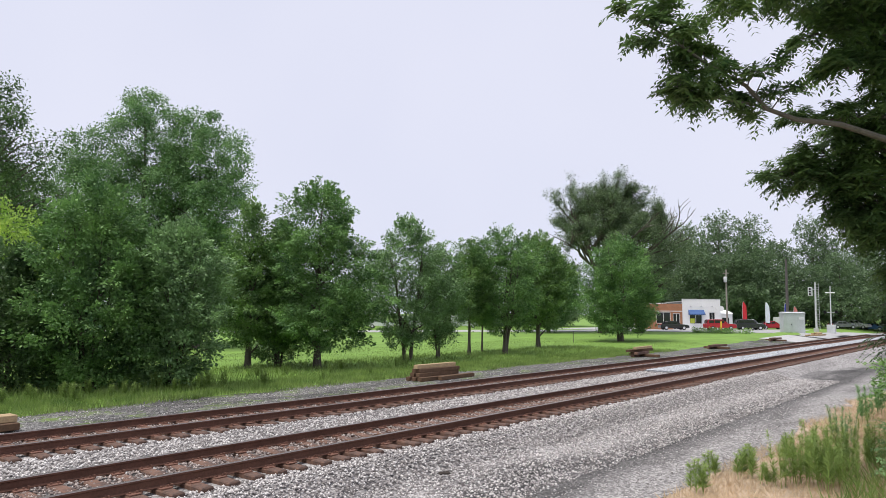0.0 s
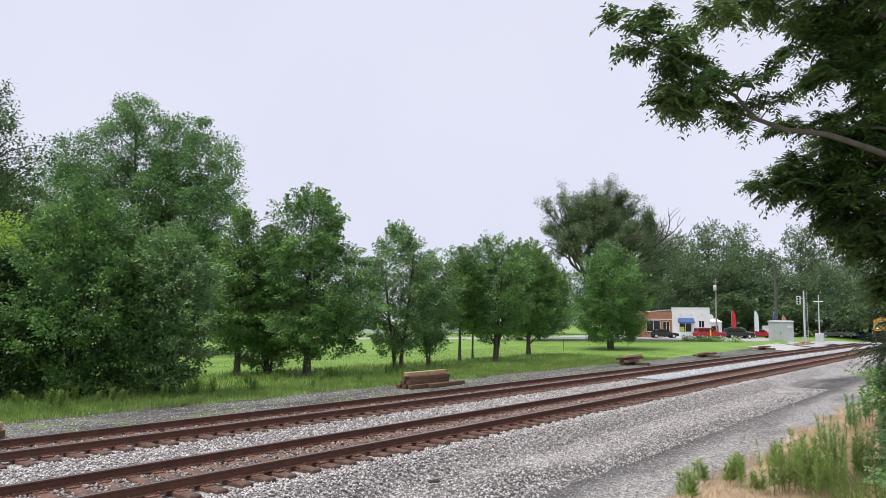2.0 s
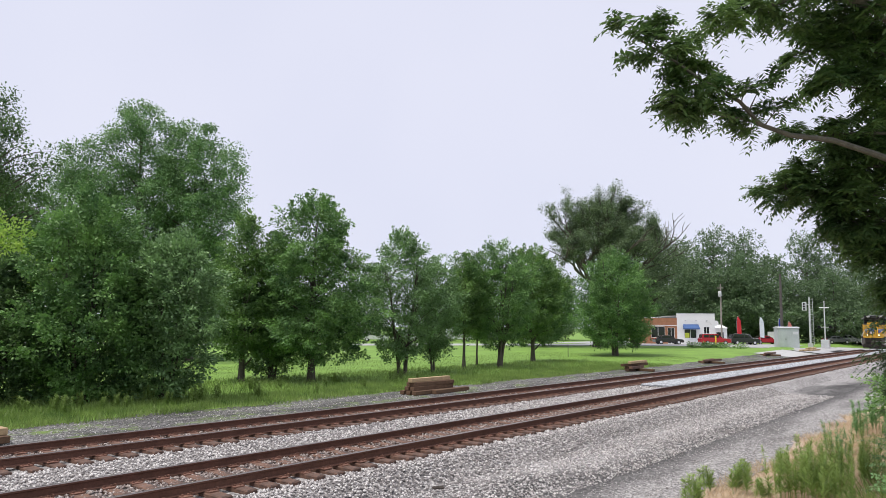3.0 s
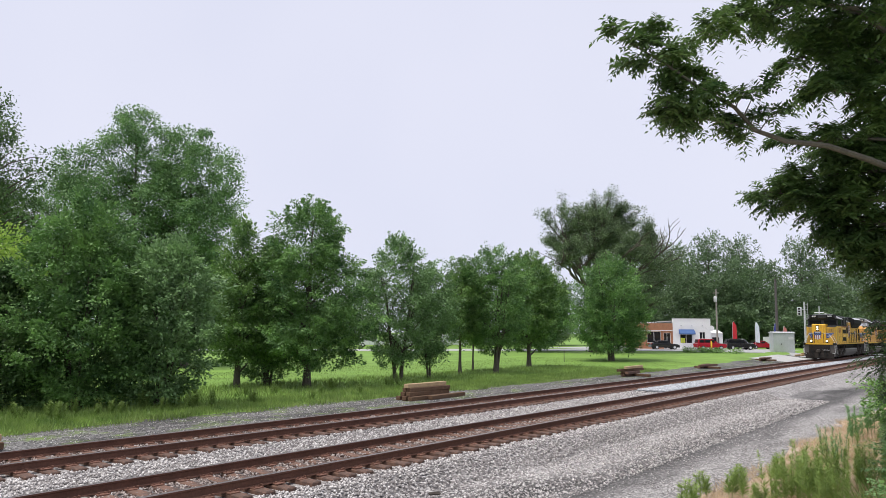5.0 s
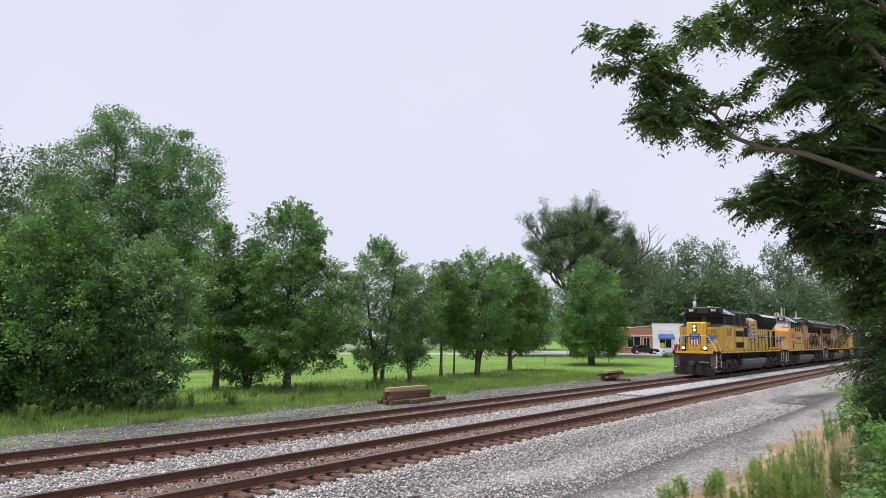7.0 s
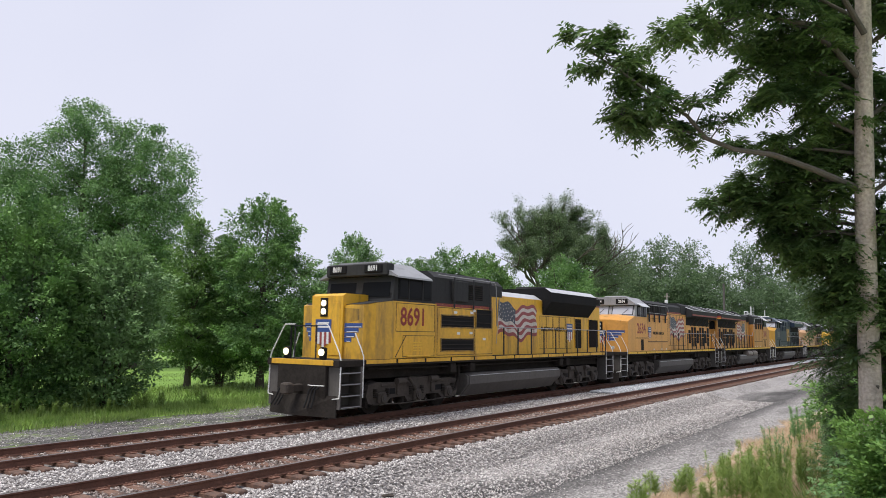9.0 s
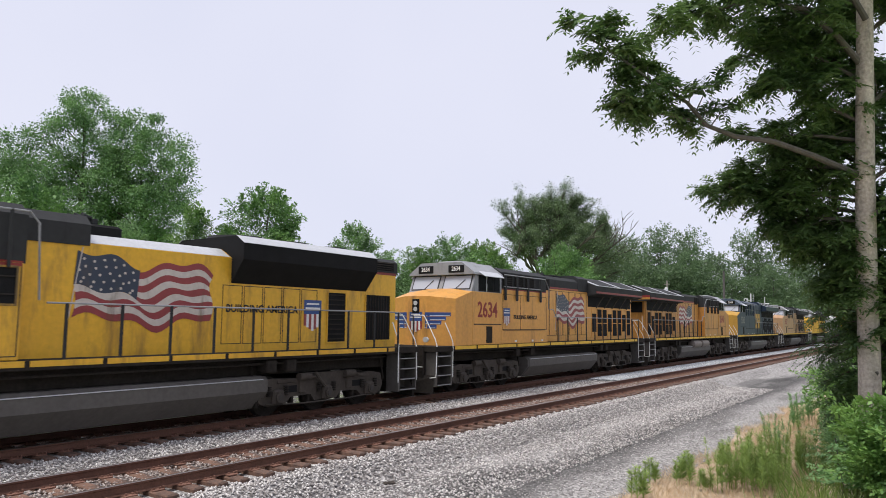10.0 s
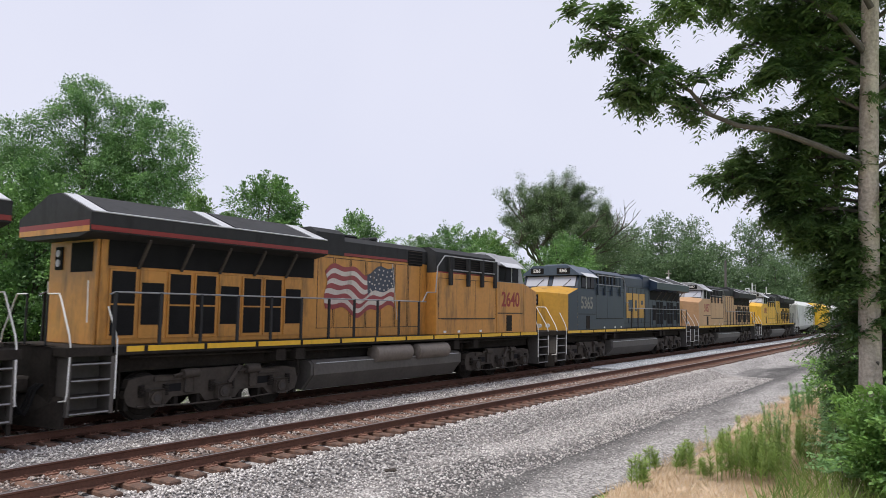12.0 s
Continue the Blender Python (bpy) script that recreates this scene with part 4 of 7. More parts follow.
    # more boughs on the road side, layer under layer
    for k, (z0, ln, tilt, bear) in enumerate(((7.9, 2.0, 0.35, 3.6), (6.7, 2.0, 0.1, 3.5), (6.2, 2.2, 0.05, 3.2), (5.5, 2.0, 0.12, 3.5), (5.1, 1.5, 0.1, 3.2),
                                              (4.5, 0.8, 0.12, 3.0), (3.7, 0.45, 0.1, 3.1), (8.8, 1.8, 0.2, 3.3), (9.4, 2.2, 0.3, 3.8))):
        dx, dy = math.cos(bear), math.sin(bear)
        x0, y0 = -1.0, 16.2 - 0.12 * z0 + 0.35
        limb([(x0, y0, z0), (x0 + dx * ln * 0.35, y0 + dy * ln * 0.35, z0 + tilt * 1.3), (x0 + dx * ln * 0.7, y0 + dy * ln * 0.7, z0 + tilt * 1.8), (x0 + dx * ln, y0 + dy * ln, z0 + tilt * 1.6)], 0.04, 0.01, 0.66, 20, 13 if z0 > 6.5 else 17, 0.25)
    # the crown's dense back and side
    for k in range(28):
        z0 = 2.2 + 0.37 * k
        a = rr.uniform(0.6, 2.0) if z0 < 5.2 else rr.uniform(0.2, 2.7)
        ln = rr.uniform(1.2, 2.0) if z0 < 5.2 else rr.uniform(1.4, 2.6)
        dx, dy = math.cos(a), math.sin(a)
        limb([(-1.0, 16.0, z0), (-1.0 + dx * ln * 0.4, 16.0 + dy * ln * 0.4, z0 + 0.5), (-1.0 + dx * ln, 16.0 + dy * ln, z0 + 0.8)], 0.05, 0.012, 0.6 if z0 < 5.2 else 0.85, 20, 17, 0.1)
    S, D = np.array([tuple(s) for s in spots]), np.array([tuple(d) for d in dirs])
    part("crown", leaves_mesh("crown", frond_leaves(g, S, D), LEAF_NEAR), None, t, "dark green compound leaves")
    return t


roadside_tree()


def thicket(x, y, h, radius, seed, label, mat, per=60, clumps=200, leaf_len=0.12, name="shrub"):
    return tree(x, y, h, radius, seed, label, mat, ROUND, 0.02, clumps, per, leaf_len, 0.3, trunk_r=0.05, stems=5, limbs=16, lumps=0.5, dense=1.2, name=name, category="shrub", group="shrubs beside the service road")


thicket(-0.45, 17.7, 3.4, 0.95, 71, "dark green thicket round the grey trunk", LEAF_DARK, 70, 240)
thicket(0.1, 19.8, 4.6, 1.4, 72, "dense dark thicket behind the grey trunk", LEAF_DARK, 70, 300)
thicket(1.2, 22.5, 6.5, 2.0, 73, "tall dark thicket beside the service road", LEAF_DARK, 70, 340)
thicket(-0.35, 14.3, 1.9, 0.85, 74, "leafy green vine-covered shrub", M_WEED_DARK, 130, 220, 0.085)
thicket(0.6, 12.9, 2.0, 1.0, 75, "leafy green vine-covered shrub", M_WEED_DARK, 130, 220, 0.085)
thicket(-1.9, 25.0, 1.5, 1.2, 76, "low green shrub in the long grass", M_WEED_DARK, 55, 180)
thicket(-2.4, 31.5, 1.7, 1.4, 77, "low green shrub in the long grass", M_WEED_DARK, 55, 180)
thicket(-1.6, 39.0, 3.4, 2.0, 78, "dark shrub at the bend of the verge", LEAF_DARK, 55, 220, 0.16)
thicket(0.5, 46.0, 7.5, 3.2, 79, "dark tree at the edge of the service road", LEAF_DARK, 60, 320, 0.2)


def drooping_bough():
    """A dark feathery bough hanging low over the verge."""
    g = np.random.default_rng(95)
    rr = random.Random(95)
    t = empty("evergreen_bough", pose(-0.9, 17.7, 0), "dark feathery low tree leaning over the verge", "tree")
    b = Build()
    b.tube([(0, 0, -0.1), (-0.1, 0, 1.6), (-0.1, 0, 3.2), (-0.12, 0, 4.7)], [0.08, 0.065, 0.05, 0.02], 7)
    spots, dirs = [], []
    for k in range(48):
        z = 1.1 + 3.5 * k / 47 + rr.uniform(-0.1, 0.1)
        ln = rr.uniform(0.8, 1.5)
        a = rr.uniform(2.2, 4.0)
        e = Vector((-0.1 + math.cos(a) * ln, math.sin(a) * ln * 0.8, z - 0.15 * ln))
        b.tube([(-0.1, 0, z), ((e.x - 0.1) / 2, e.y / 2, z + 0.1), e], [0.02, 0.013, 0.005], 5, caps=False)
        for j in range(16):
            u = rr.uniform(0.35, 1.0)
            spots.append((-0.1 + (e.x + 0.1) * u, e.y * u, z + (e.z - z) * u + 0.05))
            dirs.append((math.cos(a) + rr.gauss(0, 0.5), math.sin(a) + rr.gauss(0, 0.5), -0.25 + rr.gauss(0, 0.3)))
    part("trunk", b, [M_BARK], t, smooth=True)
    part("crown", leaves_mesh("crown", frond_leaves(g, np.array(spots), np.array(dirs), 7, 0.3, 0.09), LEAF_DARK), None, t)


drooping_bough()


def sumac(x, y, h, seed):
    """A low plant of long feathered fronds."""
    g = np.random.default_rng(seed)
    t = empty("sumac_plant", pose(x, y, 0), "low sumac plant with long feathered green fronds", "plant", "sumac beside the service road")
    b = Build().tube([(0, 0, -0.05), (0.03, 0, h * 0.5), (0, 0.02, h)], [0.02, 0.015, 0.008], 6)
    part("stem", b, [M_BARK_SHADED], t, smooth=True)
    n = 16
    a = g.uniform(0, 6.28, n)
    z = h * g.uniform(0.45, 1.0, n)
    spots = np.stack([0 * a, 0 * a, z], 1)
    dirs = np.stack([np.cos(a), np.sin(a), g.uniform(0.2, 0.7, n)], 1)
    part("fronds", leaves_mesh("fronds", frond_leaves(g, spots, dirs, 11, 0.62, 0.13), M_FERN), None, t)


for k, (x, y, h) in enumerate(((-1.75, 16.2, 0.9), (-1.35, 15.3, 0.8), (-1.6, 17.4, 1.0), (-1.0, 13.9, 0.7), (-1.9, 18.6, 0.9), (-1.5, 14.4, 0.6))):
    sumac(x, y, h, 300 + k)


# ---- the train ----
def paint(name, color, dirt=(0.10, 0.065, 0.03), amount=0.45, rough=0.45, vary=0.16, shine=0.5):
    return surface(name, color, rough, 0.0, vary=vary, fine=8, coarse=1.1, bump=0.04, dirt=dirt, dirt_amount=amount, streak=5, shine=shine)


P_YELLOW = paint("weathered_yellow_paint", (0.72, 0.40, 0.03), dirt=(0.26, 0.14, 0.035), amount=0.62)
P_GRIMY = paint("sooty_nose_paint", (0.64, 0.36, 0.035), dirt=(0.14, 0.09, 0.045), amount=0.75)
P_GOLD = paint("faded_gold_paint", (0.66, 0.32, 0.07), dirt=(0.26, 0.13, 0.04), amount=0.5, vary=0.16)
P_GOLD_OLD = paint("sooty_gold_paint", (0.52, 0.24, 0.052), dirt=(0.14, 0.08, 0.03), amount=0.65)
P_PEACH = paint("faded_tan_paint", (0.46, 0.27, 0.14), amount=0.4)
P_BLUE = paint("dark_blue_paint", (0.010, 0.023, 0.048), dirt=(0.022, 0.027, 0.034), amount=0.35)
P_BLUEROOF = paint("grey_blue_roof_paint", (0.06, 0.085, 0.12), dirt=(0.06, 0.065, 0.07), amount=0.4)
P_PALENUM = paint("dull_number_paint", (0.20, 0.19, 0.17), amount=0.3)
P_NOSE_YELLOW = paint("bright_yellow_paint", (0.50, 0.27, 0.035), amount=0.5)
P_GREY = paint("dark_grey_paint", (0.036, 0.037, 0.039), dirt=(0.016, 0.016, 0.016), amount=0.5, rough=0.75, shine=0.2)
P_ROOF = paint("grey_roof_paint", (0.27, 0.275, 0.29), dirt=(0.07, 0.07, 0.07), amount=0.5)
P_SCUFF = paint("sooty_yellow_paint", (0.50, 0.28, 0.03), dirt=(0.06, 0.045, 0.03), amount=1.1)
P_SILVER = surface("silver_sheet_and_highlight", (0.55, 0.56, 0.58), 0.45, 0.3, vary=0.12, fine=12, coarse=2, bump=0.05)
P_RED = paint("red_stripe_paint", (0.22, 0.022, 0.02), amount=0.3)
P_NUMBER = paint("red_number_paint", (0.25, 0.014, 0.013), amount=0.1)
P_WHITE = paint("white_paint", (0.72, 0.72, 0.72), dirt=(0.3, 0.27, 0.24), amount=0.3)
P_HANDRAIL = paint("white_handrail_paint", (0.78, 0.78, 0.76), dirt=(0.4, 0.36, 0.3), amount=0.2)
P_NAVY = paint("blue_emblem_paint", (0.03, 0.07, 0.24), amount=0.2)
P_FLAGRED = paint("faded_flag_red", (0.27, 0.045, 0.05), amount=0.4)
P_FLAGWHITE = paint("faded_flag_white", (0.56, 0.50, 0.46), amount=0.45)
P_FLAGBLUE = paint("faded_flag_blue", (0.035, 0.045, 0.075), amount=0.4)
P_STRIPE = paint("reflective_yellow_stripe", (0.74, 0.44, 0.03), amount=0.15)
P_BLACK = surface("black_grille", (0.012, 0.012, 0.013), 0.8, 0.0, vary=0.3, fine=40, coarse=3, bump=0.2, shine=0.15)
P_UNDER = surface("grimy_underframe", (0.029, 0.025, 0.022), 0.95, 0.0, vary=0.4, fine=14, coarse=1.8, bump=0.3, dirt=(0.042, 0.034, 0.028), dirt_amount=0.4, shine=0.15)
P_TRUCK = surface("grimy_truck_casting", (0.054, 0.044, 0.036), 0.9, 0.0, vary=0.35, fine=14, coarse=2.2, bump=0.35, dirt=(0.045, 0.04, 0.035), dirt_amount=0.5)
P_TANK = surface("grey_fuel_tank", (0.095, 0.087, 0.08), 0.7, 0.0, vary=0.25, fine=10, coarse=1.0, bump=0.1, dirt=(0.06, 0.055, 0.05), dirt_amount=0.5, streak=3)
P_RESERVOIR = surface("grey_reservoir_paint", (0.16, 0.135, 0.115), 0.6, 0.0, vary=0.25, fine=10, coarse=1.0, bump=0.1, dirt=(0.08, 0.065, 0.055), dirt_amount=0.5)
P_STEEL = surface("worn_wheel_steel", (0.06, 0.053, 0.05), 0.7, 0.4, vary=0.25, fine=20, coarse=3, bump=0.1)
# Near-black glass: the dark of the unlit cab is put into its colour.
P_GLASS = glass("unlit_cab_glass", (0.008, 0.009, 0.010), 0.15, 0.06)
# The pale base colour stands in for the sky's glare on the glass.
P_GLARE_PANE = glass("sky_glare_glass", (0.42, 0.44, 0.50), 0.08)
P_LAMP = glow("lit_headlamp", (1.0, 0.86, 0.56), 1.9)
P_LENS = glass("lamp_lens", (0.5, 0.5, 0.5), 0.1)


def slab(b, o, u, v, n, mat=0):
    """A block on three edge vectors from a corner."""
    o, u, v, n = Vector(o), Vector(u), Vector(v), Vector(n)
    vs = [o, o + u, o + u + v, o + v, o + n, o + u + n, o + u + v + n, o + v + n]
    return b.add(vs, [(3, 2, 1, 0), (4, 5, 6, 7), (0, 1, 5, 4), (1, 2, 6, 5), (2, 3, 7, 6), (3, 0, 4, 7)], mat)


def lettering(name, words, height, mat, parent, m, squeeze=1.0, label="", thick=0.004):
    """Letters as a thin raised mesh in the built-in font, lying in the XY plane of the pose m."""
    cu = bpy.data.curves.new(name, "FONT")
    cu.body, cu.size, cu.extrude, cu.align_x, cu.align_y = words, height * 1.38, thick, "CENTER", "CENTER"
    cu.resolution_u = 3
    cu.offset = 0.026 * height
    tmp = bpy.data.objects.new(name, cu)
    scene.collection.objects.link(tmp)
    bpy.context.view_layer.update()
    me = bpy.data.meshes.new_from_object(tmp.evaluated_get(bpy.context.evaluated_depsgraph_get()))
    bpy.data.objects.remove(tmp)
    me.transform(Matrix.Diagonal((squeeze, 1, 1, 1)))
    me.materials.clear()
    me.materials.append(mat)
    ob = new(name, me)
    ob.parent = parent
    ob.matrix_basis = m
    return tagged(ob, label)


def on_side(s, x, y, z):
    """Pose of writing on the side wall s (+1 or -1) of a vehicle: reads from outside."""
    return Matrix(((0, 0, s, s * x), (s, 0, 0, y), (0, 1, 0, z), (0, 0, 0, 1)))


TRUCKS = []


def truck(parent, y, axles=(-1.85, 0.0, 1.85), half=2.55, wheel_r=0.53):
    """A bogie: two cast side frames, axle boxes, springs, a brake cylinder and wheelsets."""
    t = new("truck")
    t.parent = parent
    t.matrix_basis = pose(0, y, 0)
    prof = [(-half, 0.62), (-half + 0.1, 0.95), (-half + 0.5, 1.02), (-1.0, 0.98), (-0.75, 1.1), (0.75, 1.1), (1.0, 0.98), (half - 0.5, 1.02), (half - 0.1, 0.95), (half, 0.62),
            (half - 0.1, 0.40), (half - 0.4, 0.30), (half - 1.0, 0.32), (half - 1.2, 0.50), (0.6, 0.52), (0.45, 0.34), (-0.45, 0.34), (-0.6, 0.52), (-half + 1.2, 0.50), (-half + 1.0, 0.32), (-half + 0.4, 0.30), (-half + 0.1, 0.40)]
    for s in (-1, 1):
        b = Build().prism(prof, "x", s * 1.06, s * 1.24)
        for k in (-1, 1):
            b.box(s * 1.22, s * 1.30, k * 0.95 - 0.12, k * 0.95 + 0.12, 0.58, 0.98, 0.02)
            b.box(s * 1.22, s * 1.27, k * 1.5 - 0.35, k * 1.5 + 0.35, 0.88, 0.99, 0.015)
        part("side_frame", b, [P_TRUCK], t)
        for a in axles:
            b = Build().box(s * 1.2, s * 1.36, a - 0.2, a + 0.2, 0.33, 0.73, 0.05)
            b.tube([(s * 1.34, a, 0.53), (s * 1.41, a, 0.53)], 0.14, 12)
            b.tube([(s * 1.40, a, 0.53), (s * 1.425, a, 0.53)], 0.08, 10, mat=1)
            part("axle_box", b, [P_TRUCK, P_STEEL], t)
            for k in (-1, 1):
                sp = Build()
                for r in range(5):
                    z = 0.56 + 0.055 * r
                    sp.tube([(s * 1.27, a + k * 0.3, z), (s * 1.27, a + k * 0.3, z + 0.035)], 0.075, 9)
                part("coil_spring", sp, [P_UNDER], t)
        for k in (-0.92, 0.92):
            b = Build().tube([(s * 1.3, k - 0.2, 1.02), (s * 1.3, k + 0.22, 1.02)], 0.11, 10)
            b.tube([(s * 1.3, k + 0.2, 1.02), (s * 1.3, k + 0.45, 0.98)], 0.035, 6)
            part("brake_cylinder", b, [P_TRUCK], t, smooth=True)
        for a in axles:
            for k in (-1, 1):
                b = Build().box(s * 1.02, s * 1.2, a + k * 0.62 - 0.05, a + k * 0.62 + 0.05, 0.28, 0.78, 0.02)
                b.box(s * 0.98, s * 1.1, a + k * 0.57 - 0.05, a + k * 0.57 + 0.05, 0.36, 0.66, 0.02)
                part("brake_shoe", b, [P_UNDER], t)
        rail_tube(t, [(s * 1.27, -half + 0.3, 0.36), (s * 1.3, -0.9, 0.30), (s * 1.3, 0.9, 0.30), (s * 1.27, half - 0.3, 0.36)], 0.022, P_TRUCK, "brake_rod")
        rail_tube(t, [(s * 1.32, -0.5, 1.12), (s * 1.36, -0.15, 0.72)], 0.05, P_TRUCK, "damper")
        for k in (-1, 1):
            rail_tube(t, [(s * 1.1, k * (half + 0.05), 1.4), (s * 1.18, k * (half + 0.1), 0.8), (s * 0.9, k * (half - 0.05), 0.22)], 0.03, P_UNDER, "sand_pipe")
            # Flat black plate: a pocket's shade painted on, with no hollow cut.
            part("pocket_shade", Build().box(s * 1.238, s * 1.248, k * 1.35 - 0.22, k * 1.35 + 0.22, 0.62, 0.8), [P_BLACK], t)
    part("bolster", Build().box(-1.0, 1.0, -half + 0.5, half - 0.5, 0.6, 0.95, 0.03), [P_UNDER], t)
    for a in axles:
        b = Build()
        b.tube([(-0.8, 0, 0), (0.8, 0, 0)], 0.09, 10)
        for s in (-1, 1):
            b.tube([(s * 0.69, 0, 0), (s * 0.71, 0, 0), (s * 0.72, 0, 0), (s * 0.83, 0, 0)], [wheel_r + 0.028, wheel_r + 0.028, wheel_r, wheel_r], 24)
            b.tube([(s * 0.83, 0, 0), (s * 0.85, 0, 0)], [wheel_r * 0.8, wheel_r * 0.78], 24, mat=1)
            for q in range(4):
                c, w = math.cos(q * 1.5708), math.sin(q * 1.5708)
                b.tube([(s * 0.85, c * 0.28, w * 0.28), (s * 0.857, c * 0.28, w * 0.28)], 0.05, 8, mat=2)
        ws = part("wheelset", b, [P_UNDER, P_UNDER, P_BLACK], t, "steel wheels on an axle")
        ws.matrix_basis = pose(0, a, wheel_r)
        TRUCKS.append((ws, a, wheel_r))
    return t


def rail_tube(parent, pts, r=0.018, mat=None, name="handrail", label=""):
    return part(name, Build().tube(pts, r, 7), [mat or P_HANDRAIL], parent, label, smooth=True)


def end_platform(t, y, d, deck, white=True):
    """Steps, grab rails, plow, coupler and hoses at one end; d is the way inwards along y."""
    for s in (-1, 1):
        st = Build()
        st.box(s * 1.02, s * 1.5, y + d * 0.10, y + d * 0.14, 0.33, deck - 0.1, 0.005)
        st.box(s * 1.02, s * 1.5, y + d * 0.98, y + d * 1.06, 0.33, deck - 0.1, 0.005)
        st.box(s * 1.0, s * 1.04, y + d * 0.1, y + d * 1.05, 0.33, deck - 0.1, 0.005)
        sw = part("step_well", st, [P_TANK], t)
        for z in (0.36, 0.69, 1.02, 1.35):
            part("step", Build().box(s * 1.03, s * 1.5, y + d * 0.13, y + d * 0.99, z, z + 0.035, 0.006).box(s * 1.495, s * 1.505, y + d * 0.13, y + d * 0.99, z - 0.01, z + 0.036), [P_TRUCK], sw)
            part("step_edge", Build().box(s * 1.505, s * 1.512, y + d * 0.15, y + d * 0.97, z + 0.008, z + 0.036), [P_ROOF], sw)
        rail_tube(t, [(s * 1.2, y + d * 0.06, 0.62), (s * 1.49, y + d * 0.06, 0.66), (s * 1.50, y + d * 0.08, 0.8), (s * 1.50, y + d * 0.1, 1.75), (s * 1.42, y + d * 0.1, 1.98), (s * 0.98, y + d * 0.12, 2.7), (s * 0.9, y + d * 0.12, 2.8), (s * 0.45, y + d * 0.12, 2.8)], label="white grab rail")
        rail_tube(t, [(s * 1.51, y + d * 1.08, 0.62), (s * 1.51, y + d * 1.08, 1.85), (s * 1.44, y + d * 1.06, 2.05), (s * 1.2, y + d * 1.02, 2.55)], label="white grab rail")
        rail_tube(t, [(s * 0.45, y + d * 0.12, 2.8), (s * 0.45, y + d * 0.12, deck)], 0.025, P_GREY)
    pl = Build()
    pl.box(-1.02, 1.02, y - d * 0.02, y + d * 0.12, 0.55, deck, 0.02)
    part("pilot_plate", pl, [P_UNDER], t)
    w = Build()
    for s in (-1, 1):
        top, bot = 0.72, 0.1
        vs = [(0, y - d * 0.42, bot + 0.04), (s * 1.38, y + d * 0.05, bot), (s * 1.38, y + d * 0.1, top), (0, y - d * 0.12, top),
              (0, y - d * 0.36, bot + 0.04), (s * 1.36, y + d * 0.12, bot), (s * 1.36, y + d * 0.16, top), (0, y - d * 0.06, top)]
        w.add(vs, [(0, 1, 2, 3), (7, 6, 5, 4), (0, 4, 5, 1), (3, 2, 6, 7), (1, 5, 6, 2), (0, 3, 7, 4)])
    part("plow", w, [P_UNDER], t, "black steel snow plow")
    c = Build()
    c.box(-0.1, 0.1, y - d * 0.5, y + d * 0.1, 0.8, 1.02, 0.02)
    c.box(-0.17, 0.17, y - d * 0.72, y - d * 0.42, 0.74, 1.08, 0.05)
    part("coupler", c, [P_TRUCK], t, "heavy knuckle coupler")
    for x in (-0.75, -0.62, -0.5, 0.5, 0.62, 0.75):
        rail_tube(t, [(x, y - d * 0.03, 0.95), (x, y - d * 0.16, 0.86), (x * 1.05, y - d * 0.26, 0.6), (x * 1.12, y - d * 0.4, 0.38)], 0.026, P_BLACK, "air_hose")
    rail_tube(t, [(0.35, y - d * 0.05, 1.0), (0.7, y - d * 0.3, 1.02), (1.0, y - d * 0.05, 1.0)], 0.014, None, "uncoupling_lever")


def side_rail(t, s, y0, y1, n, deck, x=1.5, top=2.86, first_drop=True):
    """Walkway railing on one side: dark posts and a thin top rail."""
    for i in range(n):
        y = y0 + (y1 - y0) * i / (n - 1)
        part("rail_post", Build().box(s * (x - 0.02), s * (x + 0.02), y - 0.032, y + 0.032, deck - 0.15, top, 0.006), [P_GREY], t)
    rail_tube(t, [(s * x, y0 - 0.4, top), (s * x, y1, top), (s * x, y1 + 0.12, top - 0.05)], 0.02, P_ROOF)


